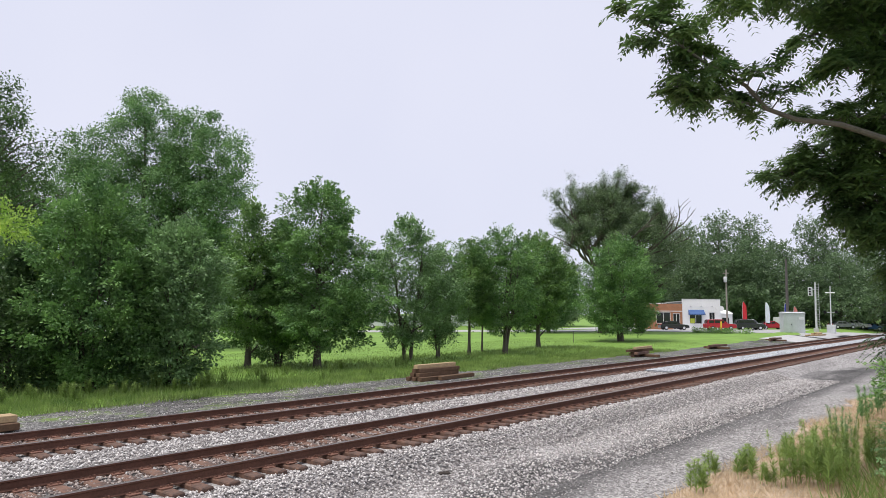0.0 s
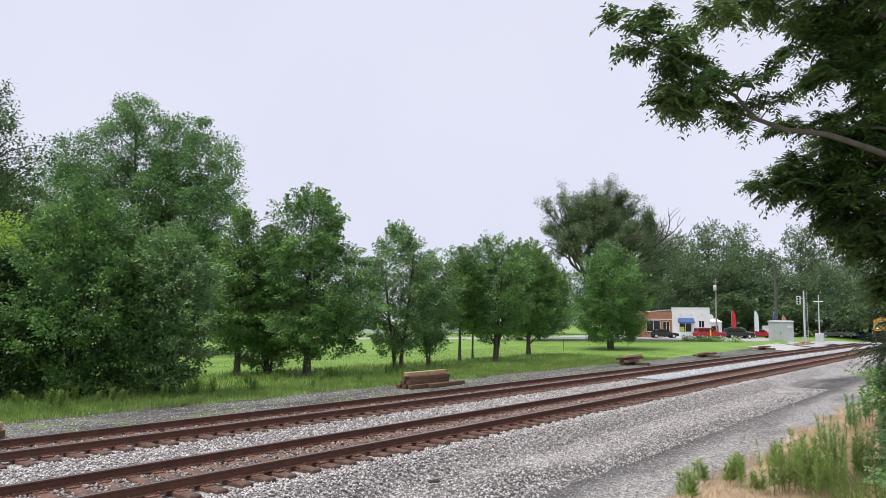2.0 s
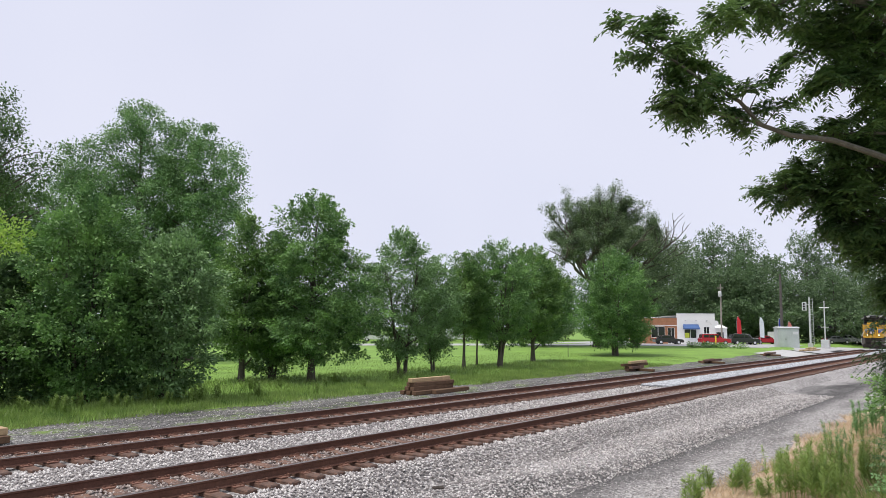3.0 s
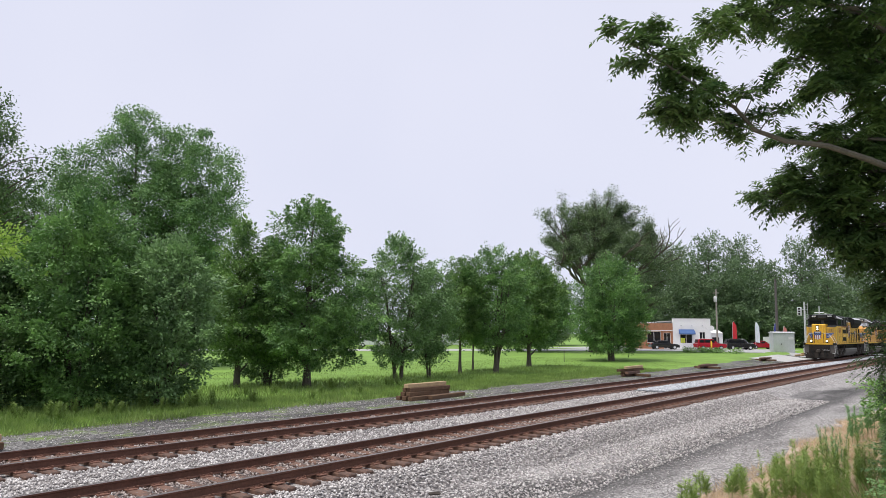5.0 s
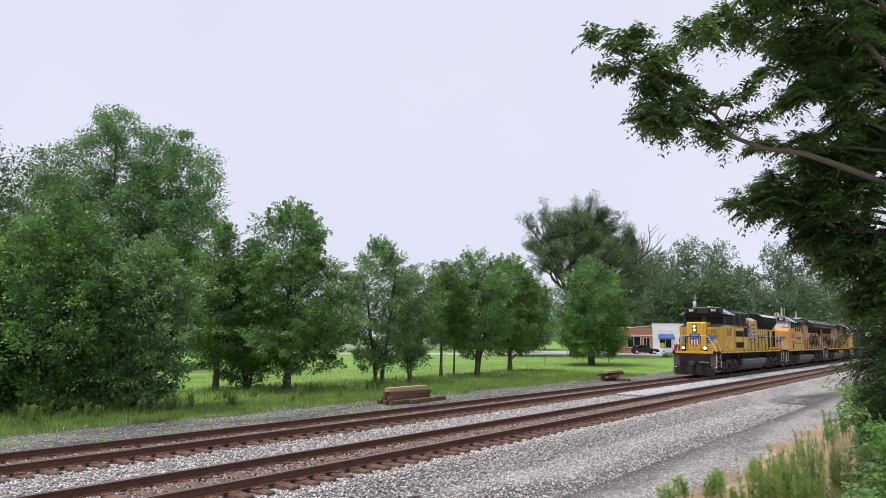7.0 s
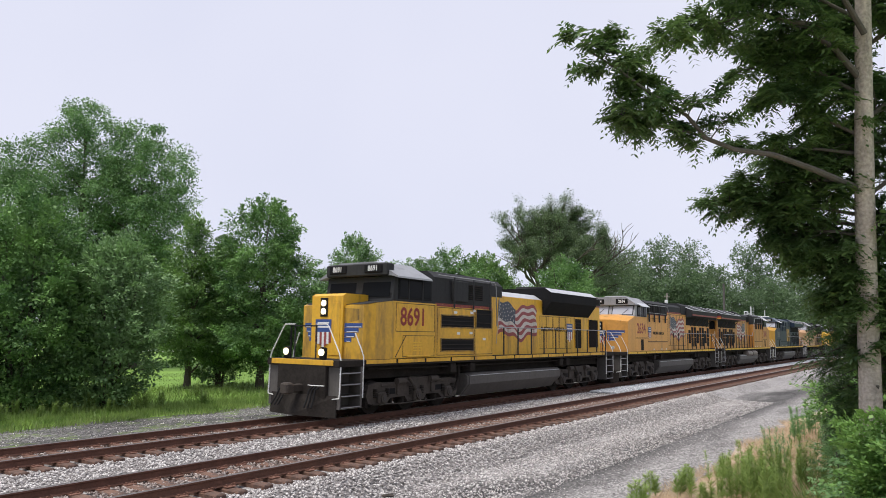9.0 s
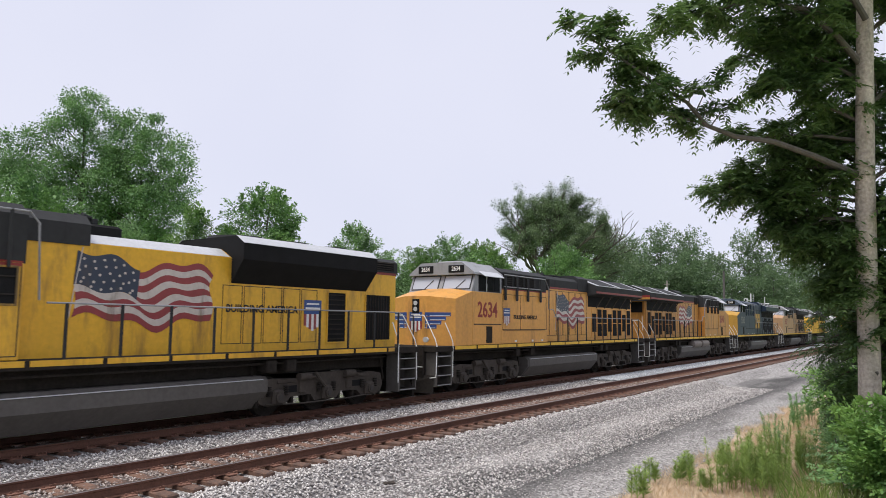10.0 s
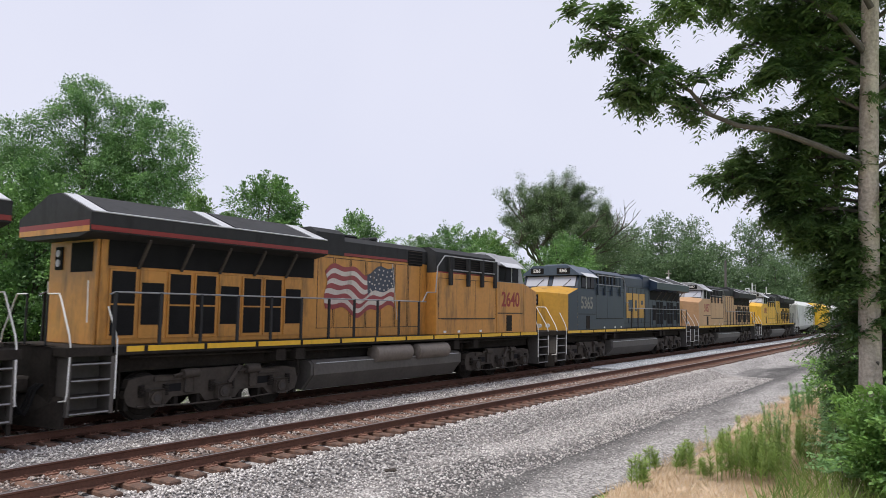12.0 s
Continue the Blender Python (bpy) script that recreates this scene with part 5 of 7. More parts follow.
def flag(t, s, x, y0, y1, z0, z1, mirror=False, scale=1.0):
    """A waving striped flag painted on the hood side: wavy stripes and a spotted canton."""
    f = new("painted_flag")
    f.parent = t
    tagged(f, "faded painted waving flag")
    n, k = 26, 9
    H, W = z1 - z0, y1 - y0

    def at(u, v):
        wave = 0.12 * math.sin(u * 8.5 + 0.2 + v) * H * (0.3 + 0.7 * u) + 0.05 * H * math.sin(u * 19 + v * 3)
        sag = -0.10 * H * u
        uu = 1 - u if mirror else u
        return (s * x, y0 + W * (uu + 0.02 * math.sin(v * 7)), z0 + H * (0.16 + 0.78 * v) + wave + sag + 0.04)

    def wavy_band(u0, u1, v0, v1, lift):
        b = Build()
        us = [u0 + (u1 - u0) * i / n for i in range(n + 1)]
        vs = []
        for h in (0.0, lift):
            for v in (v0, v1):
                vs += [(s * (x + h), *at(u, v)[1:]) for u in us]
        m = n + 1
        return b.add(vs, [(2 * m + i, 2 * m + i + 1, 3 * m + i + 1, 3 * m + i) for i in range(n)] + [(i, i + 1, 2 * m + i + 1, 2 * m + i) for i in range(n)] + [(m + i, m + i + 1, 3 * m + i + 1, 3 * m + i) for i in range(n)])
    for j in range(k):
        v0, v1 = j / k, (j + 1) / k
        b = wavy_band(0.42 if j >= 4 else 0.0, 1.0, v0, v1, 0.004)
        part("flag_stripe", b, [P_FLAGRED if j % 2 == 0 else P_FLAGWHITE], f)
    b = wavy_band(0.0, 0.42, 4 / k, 1.03, 0.005)
    part("flag_canton", b, [P_FLAGBLUE], f)
    st = Build()
    for r in range(5):
        for c in range(6):
            m = at(0.035 + 0.42 * (c + 0.25 + 0.4 * (r % 2)) / 6.4, 4 / k + (1 - 4 / k) * (r + 0.5) / 5)
            rr_ = 0.034
            st.add([(s * (x + 0.009), m[1] + rr_ * math.cos(q), m[2] + rr_ * math.sin(q)) for q in (0.31, 1.57, 2.83, 4.08, 5.34)], [(0, 1, 2, 3, 4)])
    tagged(part("flag_stars", st, [P_FLAGWHITE], f), kind="stuff")
    if not mirror:
        rail_tube(f, [(s * (x + 0.006), y0 - 0.12, z0 - 0.05), (s * (x + 0.006), y0 + 0.16, z1 + 0.12)], 0.012, P_FLAGWHITE, "flag_pole")
    return f


def emblem(t, o, u, v, n, size, stripes=True):
    """A plain shield: blue head over red and white bars, on a wall given by corner, across, up and outward."""
    u, v, n = Vector(u).normalized(), Vector(v).normalized(), Vector(n).normalized() * 0.006
    o = Vector(o)
    g = new("shield_emblem")
    g.parent = t
    w, h = size * 0.72, size
    part("shield_head", slab(Build(), o - u * w / 2 + v * h * 0.5, u * w, v * h * 0.42, n), [P_NAVY], g)
    for i in range(7):
        hh = h * (0.5 - 0.05 * abs(i - 3))
        part("shield_bar", slab(Build(), o - u * w / 2 + u * (w * i / 7) + v * (h * 0.5 - hh), u * (w / 7), v * hh, n), [P_FLAGRED if i % 2 == 0 else P_WHITE], g)
    part("shield_line", slab(Build(), o - u * w * 0.42 + v * h * 0.64, u * w * 0.84, v * h * 0.06, n * 1.7), [P_WHITE], g)
    part("shield_line", slab(Build(), o - u * w * 0.36 + v * h * 0.78, u * w * 0.72, v * h * 0.05, n * 1.7), [P_WHITE], g)
    return g


def wings(t, o, u, v, n, span, sweep=1):
    """Plain wing of blue and white bars beside a shield."""
    u, v, n = Vector(u).normalized(), Vector(v).normalized(), Vector(n).normalized() * 0.005
    g = new("wing_emblem")
    g.parent = t
    for i in range(4):
        L = span * (1 - 0.2 * i)
        o2 = Vector(o) - v * (0.15 * i)
        part("wing_bar", slab(Build(), o2, u * L, v * 0.138, n), [P_NAVY], g)
        part("wing_line", slab(Build(), o2 + v * 0.012 + u * 0.1, u * (L - 0.14), v * 0.022, n * 1.6), [P_WHITE], g)
    return g


def lamp_pair(t, x, y, z, d, lit, gap=0.2, r=0.085):
    h = part("headlight_box", Build().box(x - 0.16, x + 0.16, y - 0.03 * d if d > 0 else y, y if d > 0 else y + 0.03, z - gap - 0.06, z + gap + 0.06, 0.01), [P_BLACK], t)
    for k in (-1, 1):
        part("headlight", Build().tube([(x, y - d * 0.03, z + k * gap * 0.55), (x, y - d * 0.055, z + k * gap * 0.55)], r, 14), [P_LAMP if lit else P_LENS], h, "lit headlight" if lit else "", smooth=True)


def panel_lines(t, s, x, rects, mat=None):
    """Raised door panels on a side wall, each with a dark joint round it."""
    for y0, y1, z0, z1 in rects:
        j = Build()
        for a, b, c, d in ((y0, y1, z0, z0 + 0.018), (y0, y1, z1 - 0.018, z1), (y0, y0 + 0.018, z0, z1), (y1 - 0.018, y1, z0, z1)):
            j.box(s * x, s * (x + 0.006), a, b, c, d)
        part("panel_seam", j, [mat or P_GREY], t)


def grille(t, s, x, y0, y1, z0, z1, bars=8, name="grille", upright=False, frame_mat=None):
    """A dark opening in a frame with slats."""
    g = part(name, Build().box(s * (x - 0.02), s * (x + 0.004), y0, y1, z0, z1), [P_BLACK], t)
    f = Build()
    for a, b, c, d in ((y0 - 0.04, y1 + 0.04, z0 - 0.04, z0), (y0 - 0.04, y1 + 0.04, z1, z1 + 0.04), (y0 - 0.04, y0, z0, z1), (y1, y1 + 0.04, z0, z1)):
        f.box(s * x, s * (x + 0.025), a, b, c, d, 0.004)
    if frame_mat:
        part("grille_frame", f, [frame_mat], g)
    for i in range(bars):
        u = (i + 0.5) / bars
        b = Build()
        if upright:
            y = y0 + (y1 - y0) * u
            b.box(s * x, s * (x + 0.02), y - 0.02, y + 0.02, z0, z1)
        else:
            z = z0 + (z1 - z0) * u
            slab(b, (s * (x + 0.002), y0, z + 0.02), (0, y1 - y0, 0), (s * 0.022, 0, -0.03), (0, 0, 0.008))
        part("slat", b, [P_UNDER], g)
    return g


def tank(t, y0, y1, deck, reservoirs=None):
    prof = [(-1.3, 1.12), (-1.42, 1.02), (-1.42, 0.72), (-1.05, 0.28), (1.05, 0.28), (1.42, 0.72), (1.42, 1.02), (1.3, 1.12)]
    b = Build().prism(prof, "y", y0 + 0.1, y1 - 0.1)
    b.prism([(x * 0.98, 0.7 + (z - 0.7) * 0.97) for x, z in prof], "y", y0, y1)
    part("fuel_tank", b, [P_TANK], t, "long grey fuel tank")
    # A thin pale strip along the tank's upper edge on each side.
    for s in (-1, 1):
        part("tank_edge_strip", Build().box(s * 1.3, s * 1.44, y0 + 0.2, y1 - 0.2, 1.03, 1.05), [P_SILVER], t)
    if reservoirs:
        s = reservoirs
        for k in range(2):
            y = y0 + 1.0 + k * 2.15
            part("air_reservoir", Build().tube([(s * 1.36, y - 0.06, 1.2), (s * 1.36, y, 1.2), (s * 1.36, y + 1.75, 1.2), (s * 1.36, y + 1.81, 1.2)], [0.15, 0.26, 0.26, 0.15], 18), [P_RESERVOIR], t, smooth=True)


def underframe(t, L, deck, stripe=P_STRIPE):
    b = Build()
    b.box(-1.52, 1.52, 0.0, L, deck - 0.2, deck, 0.015)
    part("deck", b, [P_UNDER], t)
    part("underframe", Build().box(-1.0, 1.0, 1.2, L - 1.2, 1.12, deck - 0.19, 0.02), [P_UNDER], t)
    for s in (-1, 1):
        y = 1.2
        r = random.Random(3)
        while y < L - 1.4:
            e = min(L - 1.2, y + 1.55)
            part("sill_stripe", Build().box(s * 1.522, s * 1.53, y, e - 0.1, deck - 0.13, deck - 0.01, 0.002), [stripe], t)
            y = e
        for y in (5.9, 7.2, 14.9, 15.6):
            part("cable_box", Build().box(s * 1.05, s * 1.45, y, y + 0.35, 1.2, deck - 0.22, 0.02), [P_UNDER], t)
        rail_tube(t, [(s * 1.3, 1.5, 1.46), (s * 1.32, 7.0, 1.42), (s * 1.3, 14.0, 1.42), (s * 1.3, L - 1.5, 1.46)], 0.03, P_UNDER, "air_pipe")


def roof_gear(t, y, z):
    """Horns and an antenna dome."""
    b = Build()
    for k in range(3):
        b.tube([(-0.2 + 0.2 * k, y, z + 0.12), (-0.2 + 0.2 * k, y - 0.35 + 0.06 * k, z + 0.14)], [0.03, 0.09], 9)
    b.box(-0.3, 0.3, y - 0.02, y + 0.1, z - 0.02, z + 0.1, 0.01)
    part("horn", b, [P_GREY], t, smooth=True)


def ge_loco(label, body, nose, number, band=True, flagged=0, upper=None, roof=None, writing=None, num_mat=None, pilot_lit=False, reservoirs=-1, mark=False):
    L, deck = 21.5, 1.72
    t = empty("locomotive", pose(0, 0, 0), label, "locomotive", "freight train")
    upper = upper or P_GREY
    roof = roof or P_ROOF
    underframe(t, L, deck, P_STRIPE)
    end_platform(t, 0.0, 1, deck)
    end_platform(t, L, -1, deck)
    truck(t, 3.95)
    truck(t, 17.5)
    tank(t, 7.0, 14.6, deck, reservoirs)
    # nose
    b = Build()
    vs = []
    for z_f, z_c, z_b in ((deck, deck, deck), (3.52, 3.42, 3.74)):
        vs += [(-1.5, 2.4, z_b), (-1.5, 1.25, z_c), (-0.5, 0.86, z_f), (0.5, 0.86, z_f), (1.5, 1.25, z_c), (1.5, 2.4, z_b)]
    vs += [(-0.5, 2.4, 3.86), (0.5, 2.4, 3.86)]
    b.add(vs, [(0, 1, 7, 6), (1, 2, 8, 7), (2, 3, 9, 8), (3, 4, 10, 9), (4, 5, 11, 10), (6, 7, 8, 12), (8, 9, 13, 12), (9, 10, 11, 13), (0, 6, 12, 13, 11, 5)])
    part("nose", b, [nose], t)
    lamp_pair(t, 0.0, 0.86, 3.15, 1, False)
    for s in (-1, 1):
        part("ditch_light", Build().tube([(s * 1.05, 0.1, 1.95), (s * 1.05, 0.02, 1.95)], 0.1, 14), [P_LAMP if pilot_lit else P_LENS], t, smooth=True)
    if band:
        emblem(t, (0.0, 0.855, 2.2), (1, 0, 0), (0, 0, 1), (0, -1, 0), 0.8)
        for s in (-1, 1):
            wings(t, (s * 0.42, 0.852, 2.78), (s, 0, 0), (0, 0, 1), (0, -1, 0), 0.12)
            wings(t, (s * 0.52, 0.864, 2.78), (s, 0.39, 0), (0, 0, 1), (s * 0.363, -0.932, 0), 0.88)
    # cab
    cab = part("cab", Build().box(-1.5, 1.5, 2.4, 4.6, deck, 3.74, 0.02), [body], t)
    top = Build()
    top.prism([(2.36, 3.742), (2.66, 4.42), (4.6, 4.42), (4.6, 3.742)], "x", -1.48, 1.48)
    part("cab_upper", top, [upper if upper is not P_GREY else P_ROOF], t)
    rf = Build().prism([(-1.55, 4.40), (-1.53, 4.47), (-0.95, 4.88), (0.95, 4.88), (1.53, 4.47), (1.55, 4.40)], "y", 2.45, 4.62)
    part("cab_roof", rf, [roof], t)
    for s in (-1, 1):
        slope = Vector((0, 0.30, 0.678))
        n = Vector((0, -0.914, 0.404)) * 0.012
        w0 = 0.14 if s > 0 else -1.34
        fr = part("windshield_frame", slab(Build(), Vector((w0 - 0.05, 2.36, 3.742)) + slope * 0.10, (1.3, 0, 0), slope * 0.84, n * 0.6), [P_GREY], t)
        part("windshield", slab(Build(), Vector((w0, 2.36, 3.742)) + slope * 0.16, (1.2, 0, 0), slope * 0.72, n * 1.4), [P_GLARE_PANE], fr, "windshield with pale sky glare in its colour")
        rail_tube(fr, [(w0 + 0.6, 2.38, 3.85), (w0 + 0.95, 2.52, 4.2)], 0.012, P_BLACK, "wiper")
        nb = part("number_board", Build().box(s * 0.72 - 0.36, s * 0.72 + 0.36, 2.42, 2.62, 4.47, 4.76, 0.02), [P_BLACK], t)
        lettering("number", number, 0.17, P_WHITE, nb, Matrix(((1, 0, 0, s * 0.72), (0, 0, -1, 2.416), (0, 1, 0, 4.615), (0, 0, 0, 1))), 0.85)
        # side window, with sunshade
        # The black plate behind the panes stands in for the unlit cab.
        wf = part("cab_window", Build().box(s * 1.478, s * 1.492, 2.85, 4.45, 3.76, 4.38), [P_BLACK], t)
        for y0, y1 in ((2.92, 3.35), (3.45, 3.9), (4.0, 4.38)):
            part("window_pane", Build().box(s * 1.492, s * 1.5, y0, y1, 3.82, 4.33), [P_GLASS], wf)
        part("window_post", Build().box(s * 1.492, s * 1.506, 3.4, 3.45, 3.76, 4.38), [P_SILVER], wf)
        part("sunshade", slab(Build(), (s * 1.45, 2.85, 4.52), (0, 1.5, 0), (s * 0.32, 0, -0.2), (0, 0, 0.02)), [P_SILVER], t)
        lettering("road_number", number, 0.6, num_mat or P_NUMBER, t, on_side(s, 1.502, 3.5, 3.03), 0.9, "large painted road number")
        panel_lines(t, s, 1.5, [(2.5, 4.55, 2.48, 2.52)])
        # Thin dark plate paints a recess's shade on the flat cab side.
        part("step_recess_shade", Build().box(s * 1.5, s * 1.506, 3.4, 3.85, 1.78, 2.42), [P_UNDER], t)
        # equipment bay
        if s == 1:
            part("equipment_bay", Build().box(-1.48, 1.48, 4.605, 8.7, deck, 3.9, 0.02), [body], t)
            part("equipment_roof", Build().prism([(-1.42, 3.9), (-1.42, 4.62), (-1.1, 4.8), (1.1, 4.8), (1.42, 4.62), (1.42, 3.9)], "y", 4.625, 8.7), [upper], t)
        for k in range(4):
            y = 4.82 + 0.97 * k
            if k < 3:
                grille(t, s, 1.42, y, y + 0.76, 4.08, 4.58, 6, "vent")
            part("roof_rail_post", Build().box(s * 1.51, s * 1.58, y - 0.06 + 0.2 * (k == 3), y + 0.07 + 0.2 * (k == 3), 3.47, 4.5, 0.02), [upper], t)
        rail_tube(t, [(s * 1.56, 4.7, 4.5), (s * 1.56, 8.35, 4.5), (s * 1.54, 8.75, 4.1), (s * 1.5, 8.8, 3.2), (s * 1.5, 9.3, 3.18), (s * 1.5, 9.55, 2.86)], 0.022, P_ROOF)
        rail_tube(t, [(s * 1.56, 4.7, 4.02), (s * 1.56, 8.0, 4.02)], 0.02, P_ROOF)
        panel_lines(t, s, 1.48, [(4.7, 8.6, 2.28, 3.72), (4.7, 6.2, 2.28, 3.72)])
        part("door_ledge", Build().box(s * 1.48, s * 1.5, 4.75, 8.4, 2.26, 2.3), [P_GREY], t)
        for y_s in (5.7, 7.2, 8.1):
            part("warning_sticker", Build().box(s * 1.48, s * 1.488, y_s, y_s + 0.16, 1.78, 1.86), [P_WHITE], t)
        if writing:
            lettering("slogan", writing, 0.17, P_GREY, t, on_side(s, 1.486, 6.65, 2.8), 1.0, "small dark slogan lettering")
            emblem(t, (s * 1.482, 5.03, 2.46), (0, 1, 0), (0, 0, 1), (s, 0, 0), 0.76)
        # engine hood
        if s == 1:
            part("hood", Build().box(-1.04, 1.04, 8.7, 20.6, deck, 4.18, 0.02), [body], t)
            part("hood_roof", Build().prism([(-1.045, 4.18), (-1.045, 4.62), (-0.85, 4.78), (0.85, 4.78), (1.045, 4.62), (1.045, 4.18)], "y", 8.7, 13.0), [upper], t)
            part("hood_step", Build().prism([(-1.06, 4.18), (-1.06, 4.82), (-0.8, 4.97), (0.8, 4.97), (1.06, 4.82), (1.06, 4.18)], "y", 13.0, 14.2), [upper], t)
        panel_lines(t, s, 1.04, [(9.1 + 0.72 * k, 9.77 + 0.72 * k, 2.0, 4.1) for k in range(7)])
        grille(t, s, 1.05, 9.0, 9.8, 4.1, 4.62, 5, "vent")
        if band:
            part("red_stripe", Build().box(s * 1.046, s * 1.052, 9.85, 14.15, 4.185, 4.27), [P_RED], t)
            part("red_stripe", Build().box(s * 1.421, s * 1.427, 4.65, 8.68, 3.885, 3.95), [P_RED], t)
        if mark:
            part("nose_side", Build().prism([(1.32, deck + 0.01), (1.32, 3.42), (2.38, 3.7), (2.38, deck + 0.01)], "x", s * 1.496, s * 1.506), [body], t)
            for k, (a, c, z0, z1) in enumerate(((10.2, 11.15, 2.3, 3.75), (11.3, 12.2, 2.3, 3.75), (12.35, 13.3, 2.3, 3.75))):
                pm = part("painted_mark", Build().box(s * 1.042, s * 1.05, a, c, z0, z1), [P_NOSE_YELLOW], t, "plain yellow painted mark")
                part("mark_inset", Build().box(s * 1.05, s * 1.054, a + 0.3, c - (0.0 if k == 0 else 0.3), z0 + (0.4 if k != 2 else 0.8), z1 - 0.4), [body], pm)
        if flagged:
            flag(t, s, 1.05, 10.5, 13.75, 2.3, 3.95, mirror=(flagged == 2))
        # radiator compartment doors
        y = 14.7
        k = 0
        while y < 19.9:
            dr = part("radiator_door", Build().box(s * 1.041, s * 1.06, y, y + 0.66, 1.85, 3.38, 0.006), [body], t)
            for z0, z1 in (((1.92, 2.58), (2.62, 3.33)) if k % 3 else ((2.15, 3.1),)):
                part("screen", Build().box(s * 1.06, s * 1.066, y + 0.05, y + 0.61, z0, z1), [P_BLACK], dr)
            y += 0.72
            k += 1
        part("intake_screen", Build().box(s * 1.042, s * 1.05, 14.25, 20.45, 3.44, 4.0), [P_BLACK], t)
        for k in range(5):
            slab_b = slab(Build(), (s * 1.05, 15.3 + 1.1 * k, 3.42), (0, 0.07, 0), (s * 0.42, 0, 0.62), (s * 0.03, 0, -0.03))
            part("wing_brace", slab_b, [P_TRUCK], t)
        side_rail(t, s, 9.75, 20.5, 11, deck)
    # radiator wings over the rear hood
    rad = Build().prism([(-1.05, 4.0), (-1.53, 4.1), (-1.55, 4.5), (-0.25, 5.0), (0.25, 5.0), (1.55, 4.5), (1.53, 4.1), (1.05, 4.0)], "y", 14.2, 21.15)
    part("radiator_wing", rad, [upper], t, "wide overhanging radiator roof")
    for s in (-1, 1):
        sl = Vector((s * -1.30, 0, 0.50))
        # Short silver strips put the roof's white highlights into colour, between grey panels.
        for y0, y1, m in ((14.25, 14.7, P_SILVER), (14.8, 17.4, P_GREY), (17.5, 17.85, P_SILVER), (17.95, 20.75, P_GREY), (20.8, 21.1, P_SILVER)):
            slab(rp := Build(), Vector((s * 1.50, y0, 4.525)), (0, y1 - y0, 0), sl * 0.93, (s * 0.008, 0, 0.018))
            part("radiator_panel", rp, [m], t)
        rail_tube(t, [(s * 1.55, 14.25, 4.52), (s * 1.55, 21.1, 4.52)], 0.018, P_SILVER, "wing_edge")
        if band:
            part("red_stripe", Build().box(s * 1.545, s * 1.553, 14.21, 21.14, 4.13, 4.23), [P_RED], t)
    if band:
        part("rear_stripe", Build().box(-1.5, 1.5, 21.151, 21.157, 4.22, 4.34), [P_RED], t)
        part("rear_lip", Build().box(-1.5, 1.5, 21.151, 21.157, 4.1, 4.22), [body], t)
    part("hood_end", Build().box(-1.0, 1.0, 20.6, 20.68, deck, 4.02, 0.02), [body], t)
    lamp_pair(t, 0.55, 20.68, 3.62, -1, False)
    part("end_window", Build().box(-0.85, 0.05, 20.68, 20.69, 3.3, 3.95), [P_BLACK], t)
    for s in (-1, 1):
        rail_tube(t, [(s * 0.85, 20.74, 2.2), (s * 0.85, 20.76, 3.1)], 0.015)
    # stack and roof gear
    part("exhaust_stack", Build().box(-0.35, 0.35, 11.6, 12.6, 4.76, 4.95, 0.05), [P_BLACK], t)
    roof_gear(t, 10.9, 4.8)
    part("air_unit", Build().box(-0.6, 0.6, 3.0, 4.2, 4.87, 4.98, 0.05), [roof], t)
    return t


